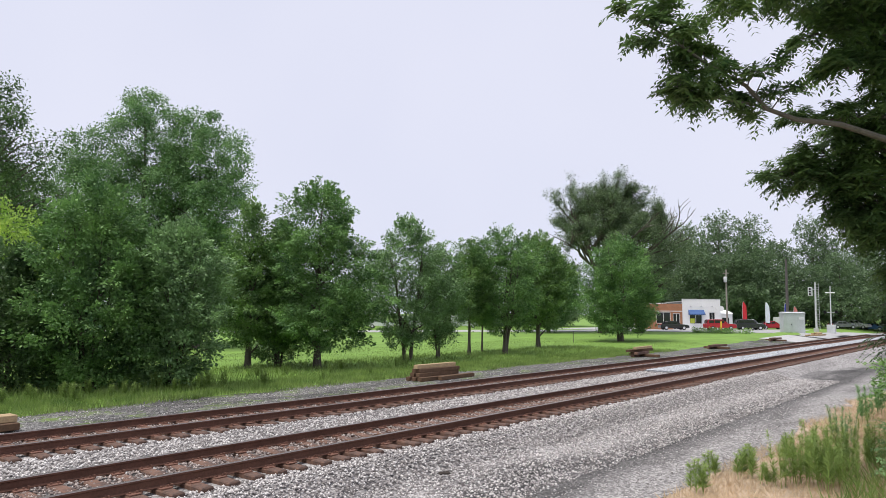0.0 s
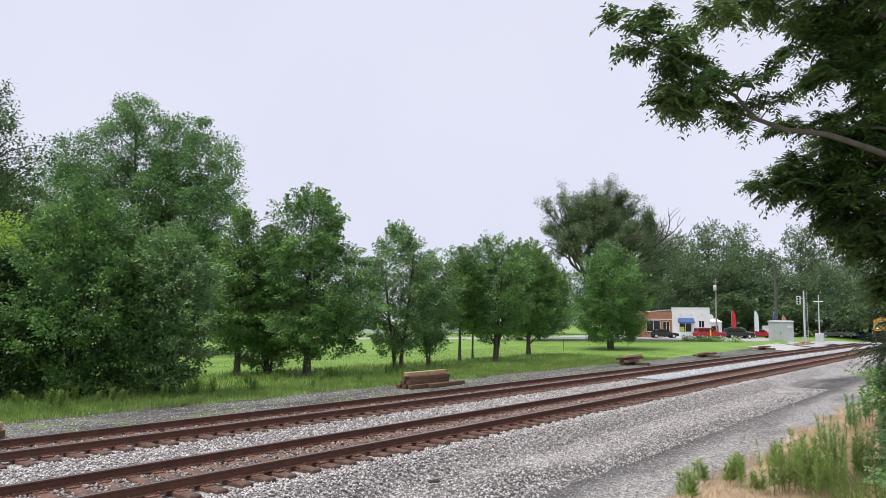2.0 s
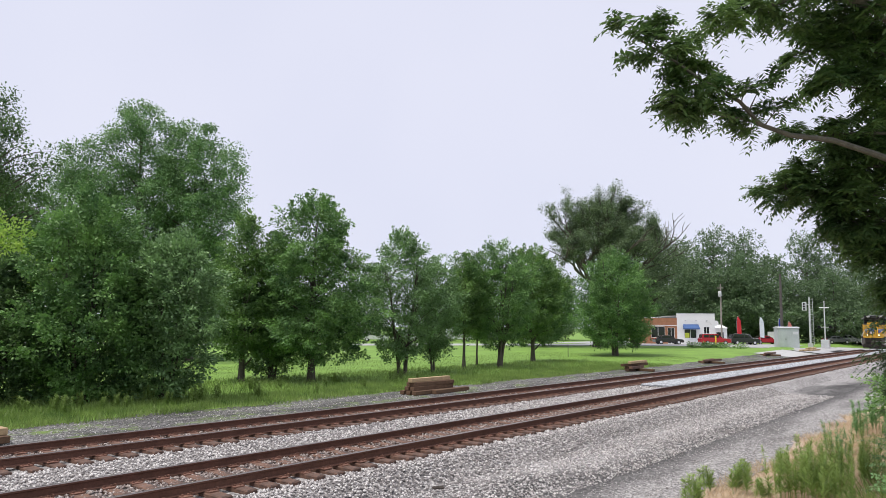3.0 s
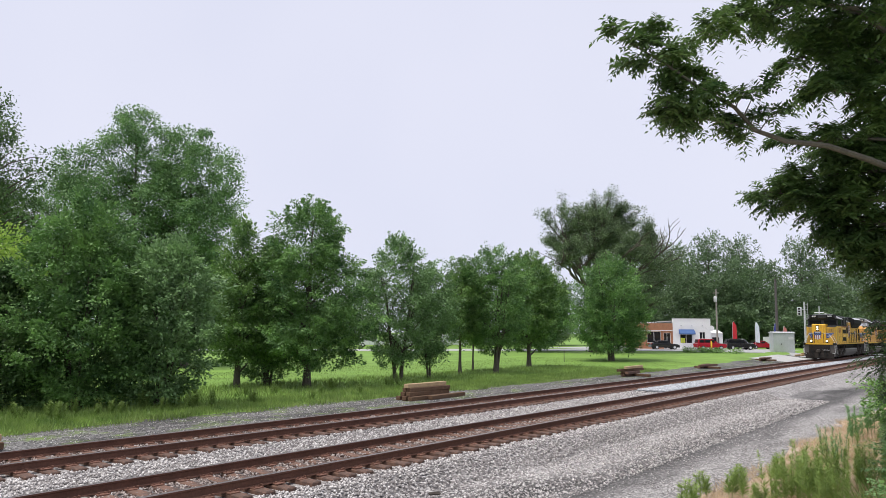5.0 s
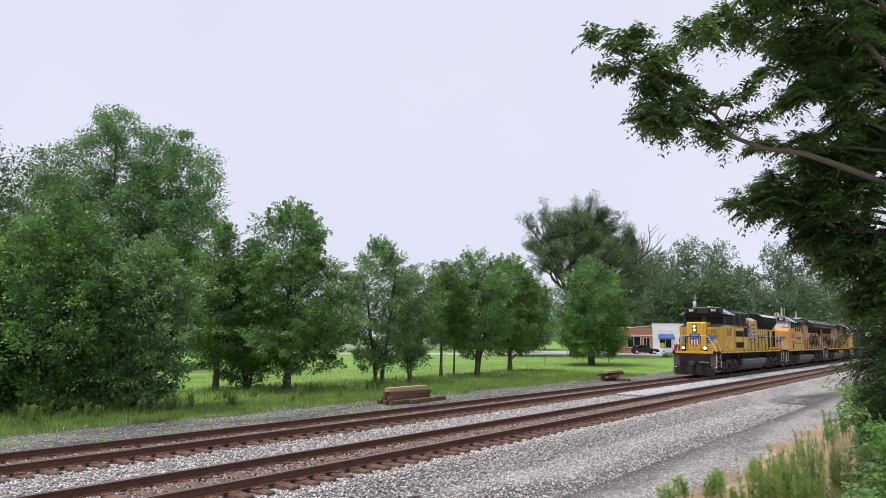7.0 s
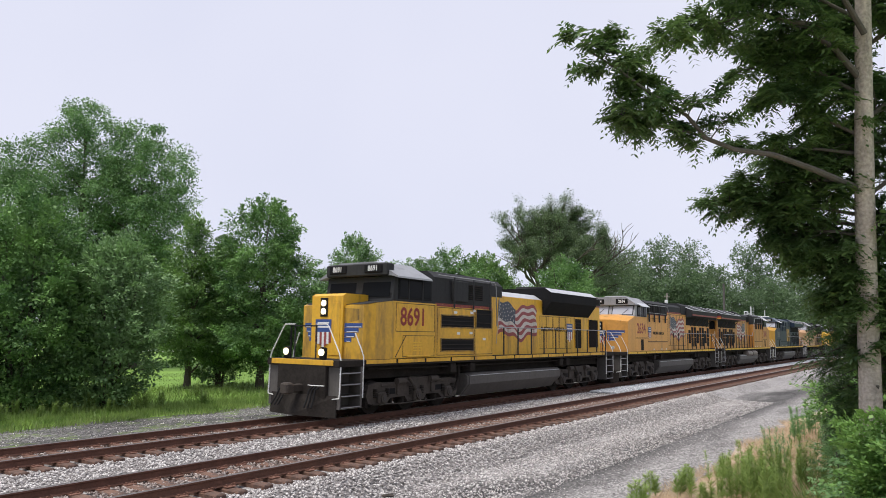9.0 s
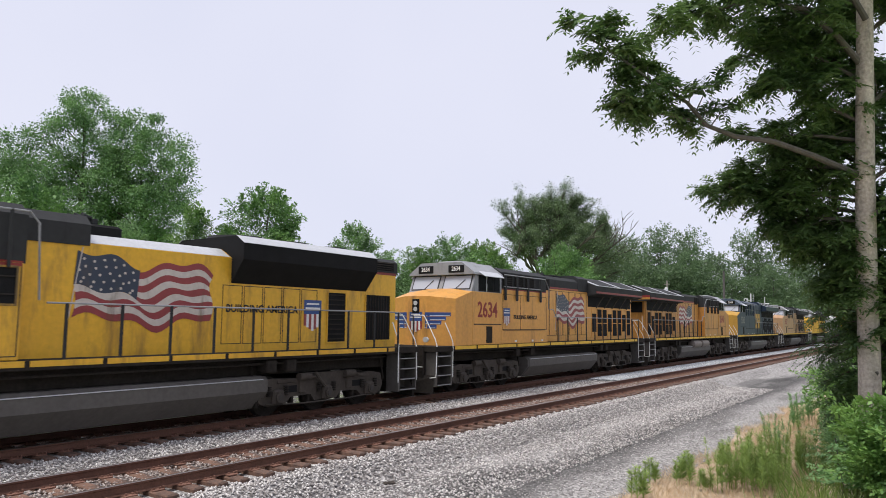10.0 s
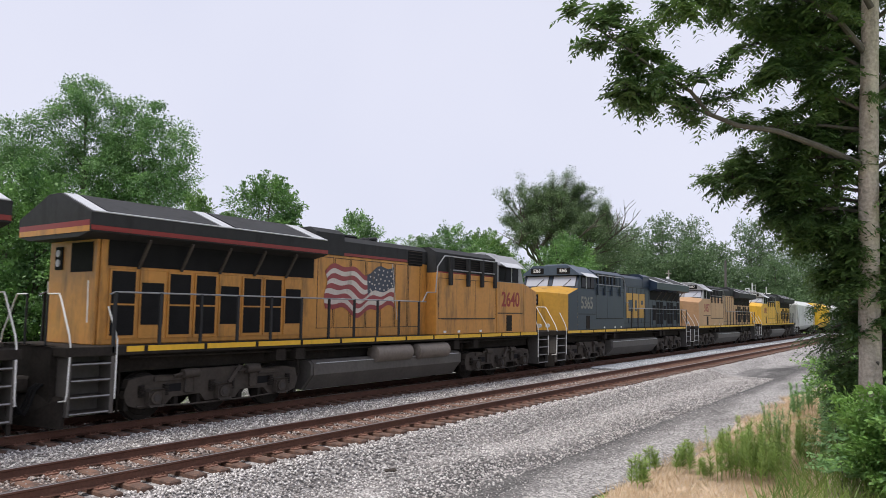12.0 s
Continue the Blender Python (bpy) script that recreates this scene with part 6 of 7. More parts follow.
def emd_loco(label, number):
    L, deck = 21.4, 1.75
    body, upper = P_YELLOW, P_GREY
    t = empty("locomotive", pose(0, 0, 0), label, "locomotive", "freight train")
    underframe(t, L, deck, P_YELLOW)
    end_platform(t, 0.0, 1, deck)
    end_platform(t, L, -1, deck)
    truck(t, 4.1)
    truck(t, 17.3)
    tank(t, 7.1, 15.0, deck)
    part("front_sill", Build().box(-1.3, 1.3, -0.03, 0.0, deck - 0.16, deck, 0.01), [P_YELLOW], t)
    # nose: flat front with chamfered corners, door side raised
    b = Build()
    vs = []
    for zf, zc, zb in ((deck, deck, deck), (3.42, 3.5, 3.6)):
        vs += [(-1.5, 2.5, zb), (-1.5, 1.62, zc), (-1.3, 1.28, zf), (1.3, 1.28, zf), (1.5, 1.62, zc), (1.5, 2.5, zb)]
    b.add(vs, [(0, 1, 7, 6), (1, 2, 8, 7), (2, 3, 9, 8), (3, 4, 10, 9), (4, 5, 11, 10), (6, 7, 8, 9, 10, 11), (0, 6, 11, 5)])
    part("nose", b, [P_GRIMY], t, "scuffed sooty yellow nose")
    part("nose_top", Build().add([(-1.44, 2.5, 3.612), (1.44, 2.5, 3.612), (1.44, 1.68, 3.52), (1.26, 1.34, 3.447), (-1.26, 1.34, 3.447), (-1.44, 1.68, 3.52)], [(0, 1, 2, 3, 4, 5)]), [P_GREY], t, "grey anti-glare nose top")
    part("scuff", Build().add([(0.45, 1.274, 2.85), (1.12, 1.274, 2.95), (1.12, 1.274, 3.3), (0.45, 1.274, 3.34)], [(0, 1, 2, 3)]), [P_SCUFF], t, "sooty scuffed patch")
    part("nose_cabinet", Build().prism([(1.2, deck), (1.2, 3.72), (1.34, 3.8), (2.4, 3.8), (2.4, deck)], "x", -0.85, 0.5), [body], t)
    lamp_pair(t, -0.3, 1.2, 3.36, 1, True, 0.24, 0.1)
    part("nose_door", Build().box(-0.1, 0.4, 1.182, 1.2, 1.85, 3.5, 0.01), [body], t)
    for s in (-1, 1):
        hd = part("ditch_light_stand", Build().box(s * 0.75 - 0.12, s * 0.75 + 0.12, 0.06, 0.2, 1.75, 2.12, 0.03), [P_BLACK], t)
        part("ditch_light", Build().tube([(s * 0.75, 0.06, 1.97), (s * 0.75, 0.02, 1.97)], 0.105, 14), [P_LAMP], hd, "lit ditch light", smooth=True)
    emblem(t, (-0.3, 1.178, 2.1), (1, 0, 0), (0, 0, 1), (0, -1, 0), 0.95)
    wings(t, (0.52, 1.275, 2.72), (1, 0, 0), (0, 0, 1), (0, -1, 0), 0.74)
    wings(t, (-0.86, 1.275, 2.72), (-1, 0, 0), (0, 0, 1), (0, -1, 0), 0.35)
    rail_tube(t, [(-0.6, 0.1, 2.75), (-0.6, 0.1, deck)], 0.03, P_BLACK)
    rail_tube(t, [(-0.6, 0.1, 2.75), (0.5, 0.1, 2.75)], 0.02, P_BLACK)
    # cab: yellow below, grey above
    part("cab", Build().box(-1.5, 1.5, 2.5, 4.85, deck, 3.6, 0.02), [body], t)
    part("cab_upper", Build().prism([(2.45, 3.602), (2.6, 4.5), (4.84, 4.5), (4.84, 3.602)], "x", -1.47, 1.47), [upper], t)
    part("cab_roof", Build().prism([(-1.74, 4.34), (-1.72, 4.40), (-0.8, 4.9), (0.8, 4.9), (1.72, 4.40), (1.74, 4.34), (1.46, 4.42), (-1.46, 4.42)], "y", 2.4, 4.3), [P_ROOF], t, "sooty grey sloped cab roof")
    part("cab_brow", Build().box(-1.35, 1.35, 2.3, 2.7, 4.42, 4.84, 0.04), [P_GREY], t)
    for s in (-1, 1):
        slope, n = Vector((0, 0.17, 0.878)), Vector((0, -0.98, 0.19)) * 0.012
        w0 = 0.12 if s > 0 else -1.36
        fr = part("windshield_frame", slab(Build(), Vector((w0 - 0.05, 2.45, 3.6)) + slope * 0.1, (1.34, 0, 0), slope * 0.72, n * 0.6), [P_BLACK], t)
        part("windshield", slab(Build(), Vector((w0 + 0.03, 2.45, 3.6)) + slope * 0.17, (1.18, 0, 0), slope * 0.58, n * 1.4), [P_GLASS], fr, "dark windshield")
        nb = part("number_board", Build().box(s * 0.78 - 0.38, s * 0.78 + 0.38, 2.26, 2.32, 4.52, 4.8, 0.02), [P_BLACK], t)
        lettering("number", number, 0.18, P_WHITE, nb, Matrix(((1, 0, 0, s * 0.78), (0, 0, -1, 2.256), (0, 1, 0, 4.66), (0, 0, 0, 1))), 0.85)
        # A black plate paints the unlit cab interior behind these panes.
        wf = part("cab_window", Build().box(s * 1.47, s * 1.482, 2.75, 4.6, 3.68, 4.36), [P_BLACK], t)
        for y0, y1 in ((2.82, 3.25), (3.35, 4.0), (4.15, 4.52)):
            part("window_pane", Build().box(s * 1.482, s * 1.49, y0, y1, 3.75, 4.3), [P_GLASS], wf)
        for y in (3.3, 4.07):
            part("window_post", Build().box(s * 1.482, s * 1.5, y - 0.03, y + 0.03, 3.68, 4.36), [P_GREY], wf)
        lettering("road_number", number, 0.6, P_NUMBER, t, on_side(s, 1.502, 3.56, 3.08), 0.86, "large painted road number")
        panel_lines(t, s, 1.5, [(2.62, 4.78, 2.62, 3.55), (3.0, 4.78, 1.8, 2.5)])
        slab(dl := Build(), (s * 1.501, 2.6, 1.8), (0, 0.55, 0.7), (0, 0.04, 0), (s * 0.005, 0, 0))
        part("cab_step", Build().box(s * 1.5, s * 1.56, 3.2, 4.5, 1.8, 1.85, 0.01), [P_STRIPE], t)
        part("panel_seam", dl, [P_GREY], t)
        for k in range(4):
            part("vent_slot", Build().box(s * 1.5, s * 1.512, 3.55, 4.05, 1.98 + 0.09 * k, 2.02 + 0.09 * k), [P_STRIPE], t)
        # electrical bay
        if s == 1:
            part("equipment_bay", Build().box(-1.49, 1.49, 4.855, 8.75, deck, 3.6, 0.02), [body], t)
            part("equipment_roof", Build().prism([(-1.4, 3.602), (-1.4, 4.55), (-1.1, 4.78), (1.1, 4.78), (1.4, 4.55), (1.4, 3.602)], "y", 4.845, 8.8), [upper], t)
            part("blower_housing", Build().prism([(-1.03, 4.1), (-1.03, 4.55), (-0.8, 4.76), (0.8, 4.76), (1.03, 4.55), (1.03, 4.1)], "y", 8.8, 10.25), [upper], t)
            part("hood", Build().prism([(-1.0, deck), (-1.0, 4.15), (-0.6, 4.38), (0.6, 4.38), (1.0, 4.15), (1.0, deck)], "y", 8.755, 20.75), [body], t)
            part("hood_top", Build().prism([(-0.99, 4.165), (-0.6, 4.395), (0.6, 4.395), (0.99, 4.165)], "y", 10.26, 13.95), [P_SILVER], t, "bare silver hood roof")
            part("flare", Build().prism([(-1.002, 3.5), (-1.45, 4.1), (-1.45, 4.52), (-1.15, 4.72), (1.15, 4.72), (1.45, 4.52), (1.45, 4.1), (1.002, 3.5)], "y", 14.0, 19.25), [P_BLACK], t, "black flared radiator housing")
            part("hood_cap", Build().prism([(-1.03, 4.16), (-1.03, 4.5), (-0.85, 4.62), (0.85, 4.62), (1.03, 4.5), (1.03, 4.16)], "y", 19.27, 20.8), [upper], t)
            for k in range(3):
                part("radiator_fan", Build().tube([(0, 14.95 + 1.65 * k, 4.71), (0, 14.95 + 1.65 * k, 4.82)], [0.82, 0.78], 24), [P_GREY], t, smooth=True)
            part("dynamic_fan", Build().tube([(0, 7.9, 4.77), (0, 7.9, 4.88)], 0.6, 20), [P_GREY], t, smooth=True)
            part("exhaust_stack", Build().box(-0.5, 0.5, 10.5, 11.3, 4.36, 4.66, 0.06), [P_BLACK], t)
        part("flare_edge", slab(Build(), (s * 1.455, 14.0, 4.52), (0, 5.25, 0), (s * -0.3, 0, 0.2), (0, 0, 0.012)), [P_SILVER], t)
        part("red_stripe", Build().box(s * 1.491, s * 1.497, 4.9, 8.7, 3.53, 3.596), [P_RED], t)
        part("red_stripe", Build().box(s * 1.402, s * 1.41, 4.9, 8.75, 3.61, 3.645), [P_RED], t)
        part("roof_cabinet", Build().box(s * 1.38, s * 1.5, 5.95, 6.95, 3.74, 4.5, 0.02), [P_GREY], t)
        grille(t, s, 1.405, 7.1, 8.1, 3.85, 4.42, 7, "vent")
        rail_tube(t, [(s * 1.55, 4.9, 4.62), (s * 1.55, 8.75, 4.6), (s * 1.52, 8.95, 4.4), (s * 1.5, 9.05, 2.9)], 0.022, P_ROOF)
        for y in (5.9, 7.2, 8.4):
            part("roof_rail_post", Build().box(s * 1.53, s * 1.57, y, y + 0.06, 3.5, 4.62, 0.008), [P_GREY], t)
        grille(t, s, 1.49, 5.2, 7.3, 2.82, 3.22, 3, frame_mat=P_SCUFF)
        grille(t, s, 1.49, 5.2, 7.3, 1.98, 2.38, 3, frame_mat=P_SCUFF)
        grille(t, s, 1.49, 7.5, 8.6, 2.82, 3.5, 2, frame_mat=P_SCUFF)
        for y, z in ((6.0, 3.3), (7.1, 3.32), (6.2, 2.55), (7.05, 2.57), (8.0, 2.35), (7.3, 3.4)):
            part("warning_sticker", Build().box(s * 1.49, s * 1.498, y, y + 0.2, z, z + 0.09), [P_WHITE], t)
        panel_lines(t, s, 1.49, [(4.95, 7.38, 1.82, 3.5), (7.42, 8.7, 1.82, 3.55)])
        flag(t, s, 1.008, 9.95, 13.4, 2.25, 3.95)
        panel_lines(t, s, 1.0, [(13.75 + 0.68 * k, 14.38 + 0.68 * k, 1.95, 3.45) for k in range(5)])
        lettering("slogan", "BUILDING AMERICA", 0.2, P_GREY, t, on_side(s, 1.01, 15.1, 2.85), 1.0, "small dark slogan lettering")
        emblem(t, (s * 1.004, 16.93, 2.28), (0, 1, 0), (0, 0, 1), (s, 0, 0), 0.95)
        grille(t, s, 1.004, 17.55, 18.3, 1.95, 3.4, 10, "intake", frame_mat=P_YELLOW)
        grille(t, s, 1.004, 19.25, 20.45, 1.98, 3.4, 9, "intake", True, frame_mat=P_YELLOW)
        grille(t, s, 1.03, 19.6, 20.6, 4.22, 4.5, 4, "vent")
        part("red_stripe", Build().box(s * 1.004, s * 1.01, 19.3, 20.75, 4.08, 4.16), [P_RED], t)
        side_rail(t, s, 9.6, 20.3, 10, deck)
        rail_tube(t, [(s * 1.02, 6.9, 1.45), (s * 1.3, 6.6, 1.4), (s * 1.35, 6.55, 1.0), (s * 1.3, 6.4, 0.6), (s * 1.3, 6.1, 0.5)], 0.05, P_UNDER, "sand_pipe")
    lamp_pair(t, 0.4, 20.75, 3.7, -1, False)
    roof_gear(t, 10.7, 4.7)
    for y in (3.1, 3.9):
        part("antenna", Build().tube([(0.2, y, 4.89), (0.2, y, 4.98), (0.2, y, 5.0)], [0.1, 0.08, 0.02], 10), [P_WHITE], t, smooth=True)
    return t


def hopper_car(label, mat, dy):
    """A covered hopper: ribbed sides, sloped ends, roof walkway, two trucks."""
    t = empty("covered_hopper", pose(0, 0, 0), label, "freight car", "freight train")
    L = 16.5
    part("car_body", Build().prism([(-1.5, 1.35), (-1.56, 3.9), (-0.7, 4.45), (0.7, 4.45), (1.56, 3.9), (1.5, 1.35), (0.7, 0.75), (-0.7, 0.75)], "y", 2.1, L - 2.1), [mat], t)
    for d, y0, y1 in ((1, 2.1, 1.0), (-1, L - 2.1, L - 1.0)):
        part("slope_end", Build().add([(-1.5, y0, 1.6), (1.5, y0, 1.6), (1.5, y1, 3.9), (-1.5, y1, 3.9), (-0.7, y1, 4.4), (0.7, y1, 4.4), (-0.7, y0, 4.4), (0.7, y0, 4.4), (-1.5, y0, 3.9), (1.5, y0, 3.9)],
             [(0, 1, 2, 3), (3, 2, 5, 4), (4, 5, 7, 6), (1, 9, 2), (0, 3, 8), (2, 9, 7, 5), (3, 4, 6, 8)]), [mat], t)
        part("end_platform", Build().box(-1.5, 1.5, min(y0 - d * 2.0, y0), max(y0 - d * 2.0, y0), 1.1, 1.25, 0.02), [P_UNDER], t)
        rail_tube(t, [(1.45, y0 - d * 1.6, 0.6), (1.45, y0 - d * 1.6, 4.2)], 0.02, mat, "ladder_rail")
        rail_tube(t, [(1.45, y0 - d * 1.1, 0.6), (1.45, y0 - d * 1.1, 4.2)], 0.02, mat, "ladder_rail")
    for s in (-1, 1):
        for k in range(13):
            y = 2.3 + k * (L - 4.6) / 12
            slab(rb := Build(), (s * 1.505, y - 0.04, 1.4), (0, 0.08, 0), (s * 0.058, 0, 2.45), (s * 0.05, 0, 0))
            part("side_rib", rb, [mat], t)
    part("roof_walkway", Build().box(-0.35, 0.35, 1.2, L - 1.2, 4.5, 4.54), [P_ROOF], t)
    truck(t, 2.2, (-0.88, 0.88), 1.5, 0.46)
    truck(t, L - 2.2, (-0.88, 0.88), 1.5, 0.46)
    return t


# front plate of the leading engine, metres along the line: a steady run
SPEED = 17.56
FRONT = [(t, 6.61 + SPEED * (9.5 - t)) for t in range(13)]

TRAIN = [
    (emd_loco("dirty yellow and grey lead diesel locomotive with lit headlights", "8691"), 0.0, False),
    (ge_loco("gold and grey diesel locomotive with painted flag", P_GOLD, P_GOLD, "2634", True, 1, writing="BUILDING AMERICA"), 22.38, False),
    (ge_loco("sooty gold and grey diesel locomotive running backwards", P_GOLD_OLD, P_GOLD_OLD, "2640", True, 1, reservoirs=-1), 44.7, True),
    (ge_loco("dark blue diesel locomotive with yellow nose", P_BLUE, P_NOSE_YELLOW, "5365", False, 0, upper=P_BLUE, roof=P_BLUEROOF, num_mat=P_PALENUM, mark=True), 66.9, False),
    (ge_loco("faded tan diesel locomotive with sooty hood", P_PEACH, P_PEACH, "5957", False, 0), 89.3, False),
    (ge_loco("yellow and grey diesel locomotive ahead of freight cars", P_YELLOW, P_YELLOW, "6801", False, 0), 111.7, False),
]
CAR_WHITE = paint("dirty_white_car_paint", (0.60, 0.61, 0.60), dirt=(0.3, 0.27, 0.24), amount=0.5)
CAR_YELLOW = paint("yellow_car_paint", (0.75, 0.47, 0.03), amount=0.15)
for k, (m, words) in enumerate(((CAR_WHITE, "dirty white ribbed covered hopper car"), (CAR_YELLOW, "yellow ribbed covered hopper car"), (CAR_WHITE, "dirty white ribbed covered hopper car"))):
    TRAIN.append((hopper_car(words, m, 0), 134.0 + 17.2 * k, False))


# ---- beyond the lawn: shop, vehicles, poles and crossing gear ----
C_WHITE = surface("white_render", (0.90, 0.90, 0.89), 0.85, vary=0.06, fine=6, coarse=0.6, bump=0.1, dirt=(0.55, 0.53, 0.5), dirt_amount=0.3)
C_BRICK = surface("orange_brick", (0.42, 0.20, 0.11), 0.9, vary=0.25, fine=8, coarse=1.5, bump=0.3)
C_AWNING = surface("blue_awning", (0.06, 0.13, 0.32), 0.7, vary=0.15, fine=8, coarse=2, bump=0.05)
C_POSTER = surface("yellow_poster", (0.65, 0.72, 0.08), 0.7, vary=0.1, fine=8, coarse=2, bump=0)
C_GALV = surface("galvanised_steel", (0.62, 0.63, 0.64), 0.5, 0.25, vary=0.15, fine=12, coarse=2, bump=0.05)
C_BOX = surface("pale_grey_cabinet", (0.46, 0.5, 0.49), 0.6, 0.1, vary=0.12, fine=6, coarse=0.9, bump=0.05)
C_POLE = surface("weathered_pole_wood", (0.30, 0.27, 0.24), 0.9, vary=0.2, fine=10, coarse=2, bump=0.3)
C_DARKPOLE = surface("dark_pole_wood", (0.10, 0.09, 0.085), 0.9, vary=0.2, fine=10, coarse=2, bump=0.3)
C_SIGN = surface("yellow_sign", (0.70, 0.45, 0.02), 0.5, vary=0.1, fine=6, coarse=2, bump=0)
C_TYRE = surface("tyre_rubber", (0.02, 0.02, 0.02), 0.9, vary=0.2, fine=20, coarse=3, bump=0.1)
C_CARGLASS = glass("car_glass", (0.02, 0.022, 0.025), 0.05)
C_TAIL = surface("red_lens", (0.35, 0.01, 0.01), 0.2, vary=0.1, fine=10, coarse=3, bump=0)


def cloth(name, color):
    return surface(name, color, 0.8, vary=0.12, fine=8, coarse=2, bump=0.05)


def car_paint(name, color):
    m = surface(name, color, 0.25, 0.2, vary=0.05, fine=8, coarse=1, bump=0)
    m.node_tree.nodes["Principled BSDF"].inputs["Coat Weight"].default_value = 0.6
    return m


def shop():
    t = empty("shop_building", pose(-44.0, 118.7, 0.65, 0, 0, 38.7), "low white shop with orange brick wing and blue awning", "building")

    def wall(name, x0, x1, h, mat, holes, depth=0.25):
        """A front wall with real openings."""
        b = Build()
        xs = sorted({x0, x1, *(v for q in holes for v in q[:2])})
        for a, c in zip(xs, xs[1:]):
            cut = [q for q in holes if q[0] <= a and q[1] >= c]
            z = -0.3
            for q in sorted(cut, key=lambda q: q[2]):
                if q[2] > z:
                    b.box(a, c, 0, depth, z, q[2])
                z = q[3]
            b.box(a, c, 0, depth, z, h)
        return part(name, b, [mat], t)
    white_holes = [(1.2, 3.3, 0.95, 2.5), (4.5, 5.5, 1.7, 2.9)]
    brick_holes = [(-4.4, -2.0, 1.0, 2.9), (-1.6, -0.4, 0.0, 2.7)]
    wall("front_wall", 0.0, 6.4, 5.05, C_WHITE, white_holes)
    wall("brick_wall", -5.6, -0.02, 4.3, C_BRICK, brick_holes)
    part("side_wall", Build().box(6.15, 6.4, 0.26, 9.5, -0.3, 5.0), [C_WHITE], t)
    part("side_wall", Build().box(-5.6, -5.35, 0.26, 9.5, -0.3, 4.25), [C_BRICK], t)
    part("back_wall", Build().box(-5.6, 6.4, 9.5, 9.75, -0.3, 4.6), [C_WHITE], t)
    part("roof", Build().box(-5.5, -0.05, 0.26, 9.45, 3.9, 4.05).box(0.0, 6.1, 0.26, 9.45, 4.6, 4.75), [M_ASPHALT], t)
    part("parapet_cap", Build().box(-0.04, 6.45, -0.05, 0.3, 5.05, 5.13, 0.02), [C_GALV], t)
    part("brick_band", Build().box(-5.6, -0.05, -0.04, -0.005, 3.0, 3.12), [C_WHITE], t)
    for x0, x1, z0, z1 in white_holes + brick_holes:
        w = part("window" if z0 > 0.5 else "door", Build().box(x0, x1, 0.12, 0.15, z0, z1), [C_CARGLASS], t)
        f = Build()
        for a, b, c, d in ((x0, x1, z0, z0 + 0.07), (x0, x1, z1 - 0.07, z1), (x0, x0 + 0.07, z0, z1), (x1 - 0.07, x1, z0, z1), ((x0 + x1) / 2 - 0.03, (x0 + x1) / 2 + 0.03, z0, z1)):
            f.box(a, b, 0.08, 0.12, c, d)
        part("window_frame", f, [C_WHITE], w)
    part("poster", Build().box(1.32, 2.05, 0.05, 0.07, 1.05, 1.85), [C_POSTER], t, "plain yellow window poster")
    part("awning", Build().prism([(0.0, 3.3), (0.02, 2.5), (-0.75, 2.45), (-0.78, 2.6)], "x", 1.0, 3.6), [C_AWNING], t, "blue cloth awning")
    for x in (1.4, 3.2, 5.0):
        part("wall_lamp", Build().box(x - 0.1, x + 0.1, -0.18, 0, 3.85, 4.0, 0.02), [C_GALV], t)
    part("annex", Build().box(6.42, 8.8, 1.0, 6.0, -0.3, 2.7).prism([(0.8, 2.7), (3.5, 3.3), (6.2, 2.7)], "x", 6.42, 8.9), [C_WHITE], t)
    part("annex_window", Build().box(7.0, 8.2, 0.97, 1.0, 1.0, 2.0), [C_CARGLASS], t)
    part("dish_antenna", Build().tube([(6.6, 0.3, 3.5), (6.62, 0.18, 3.52), (6.63, 0.1, 3.53)], [0.08, 0.35, 0.45], 14), [C_WHITE], t)


shop()


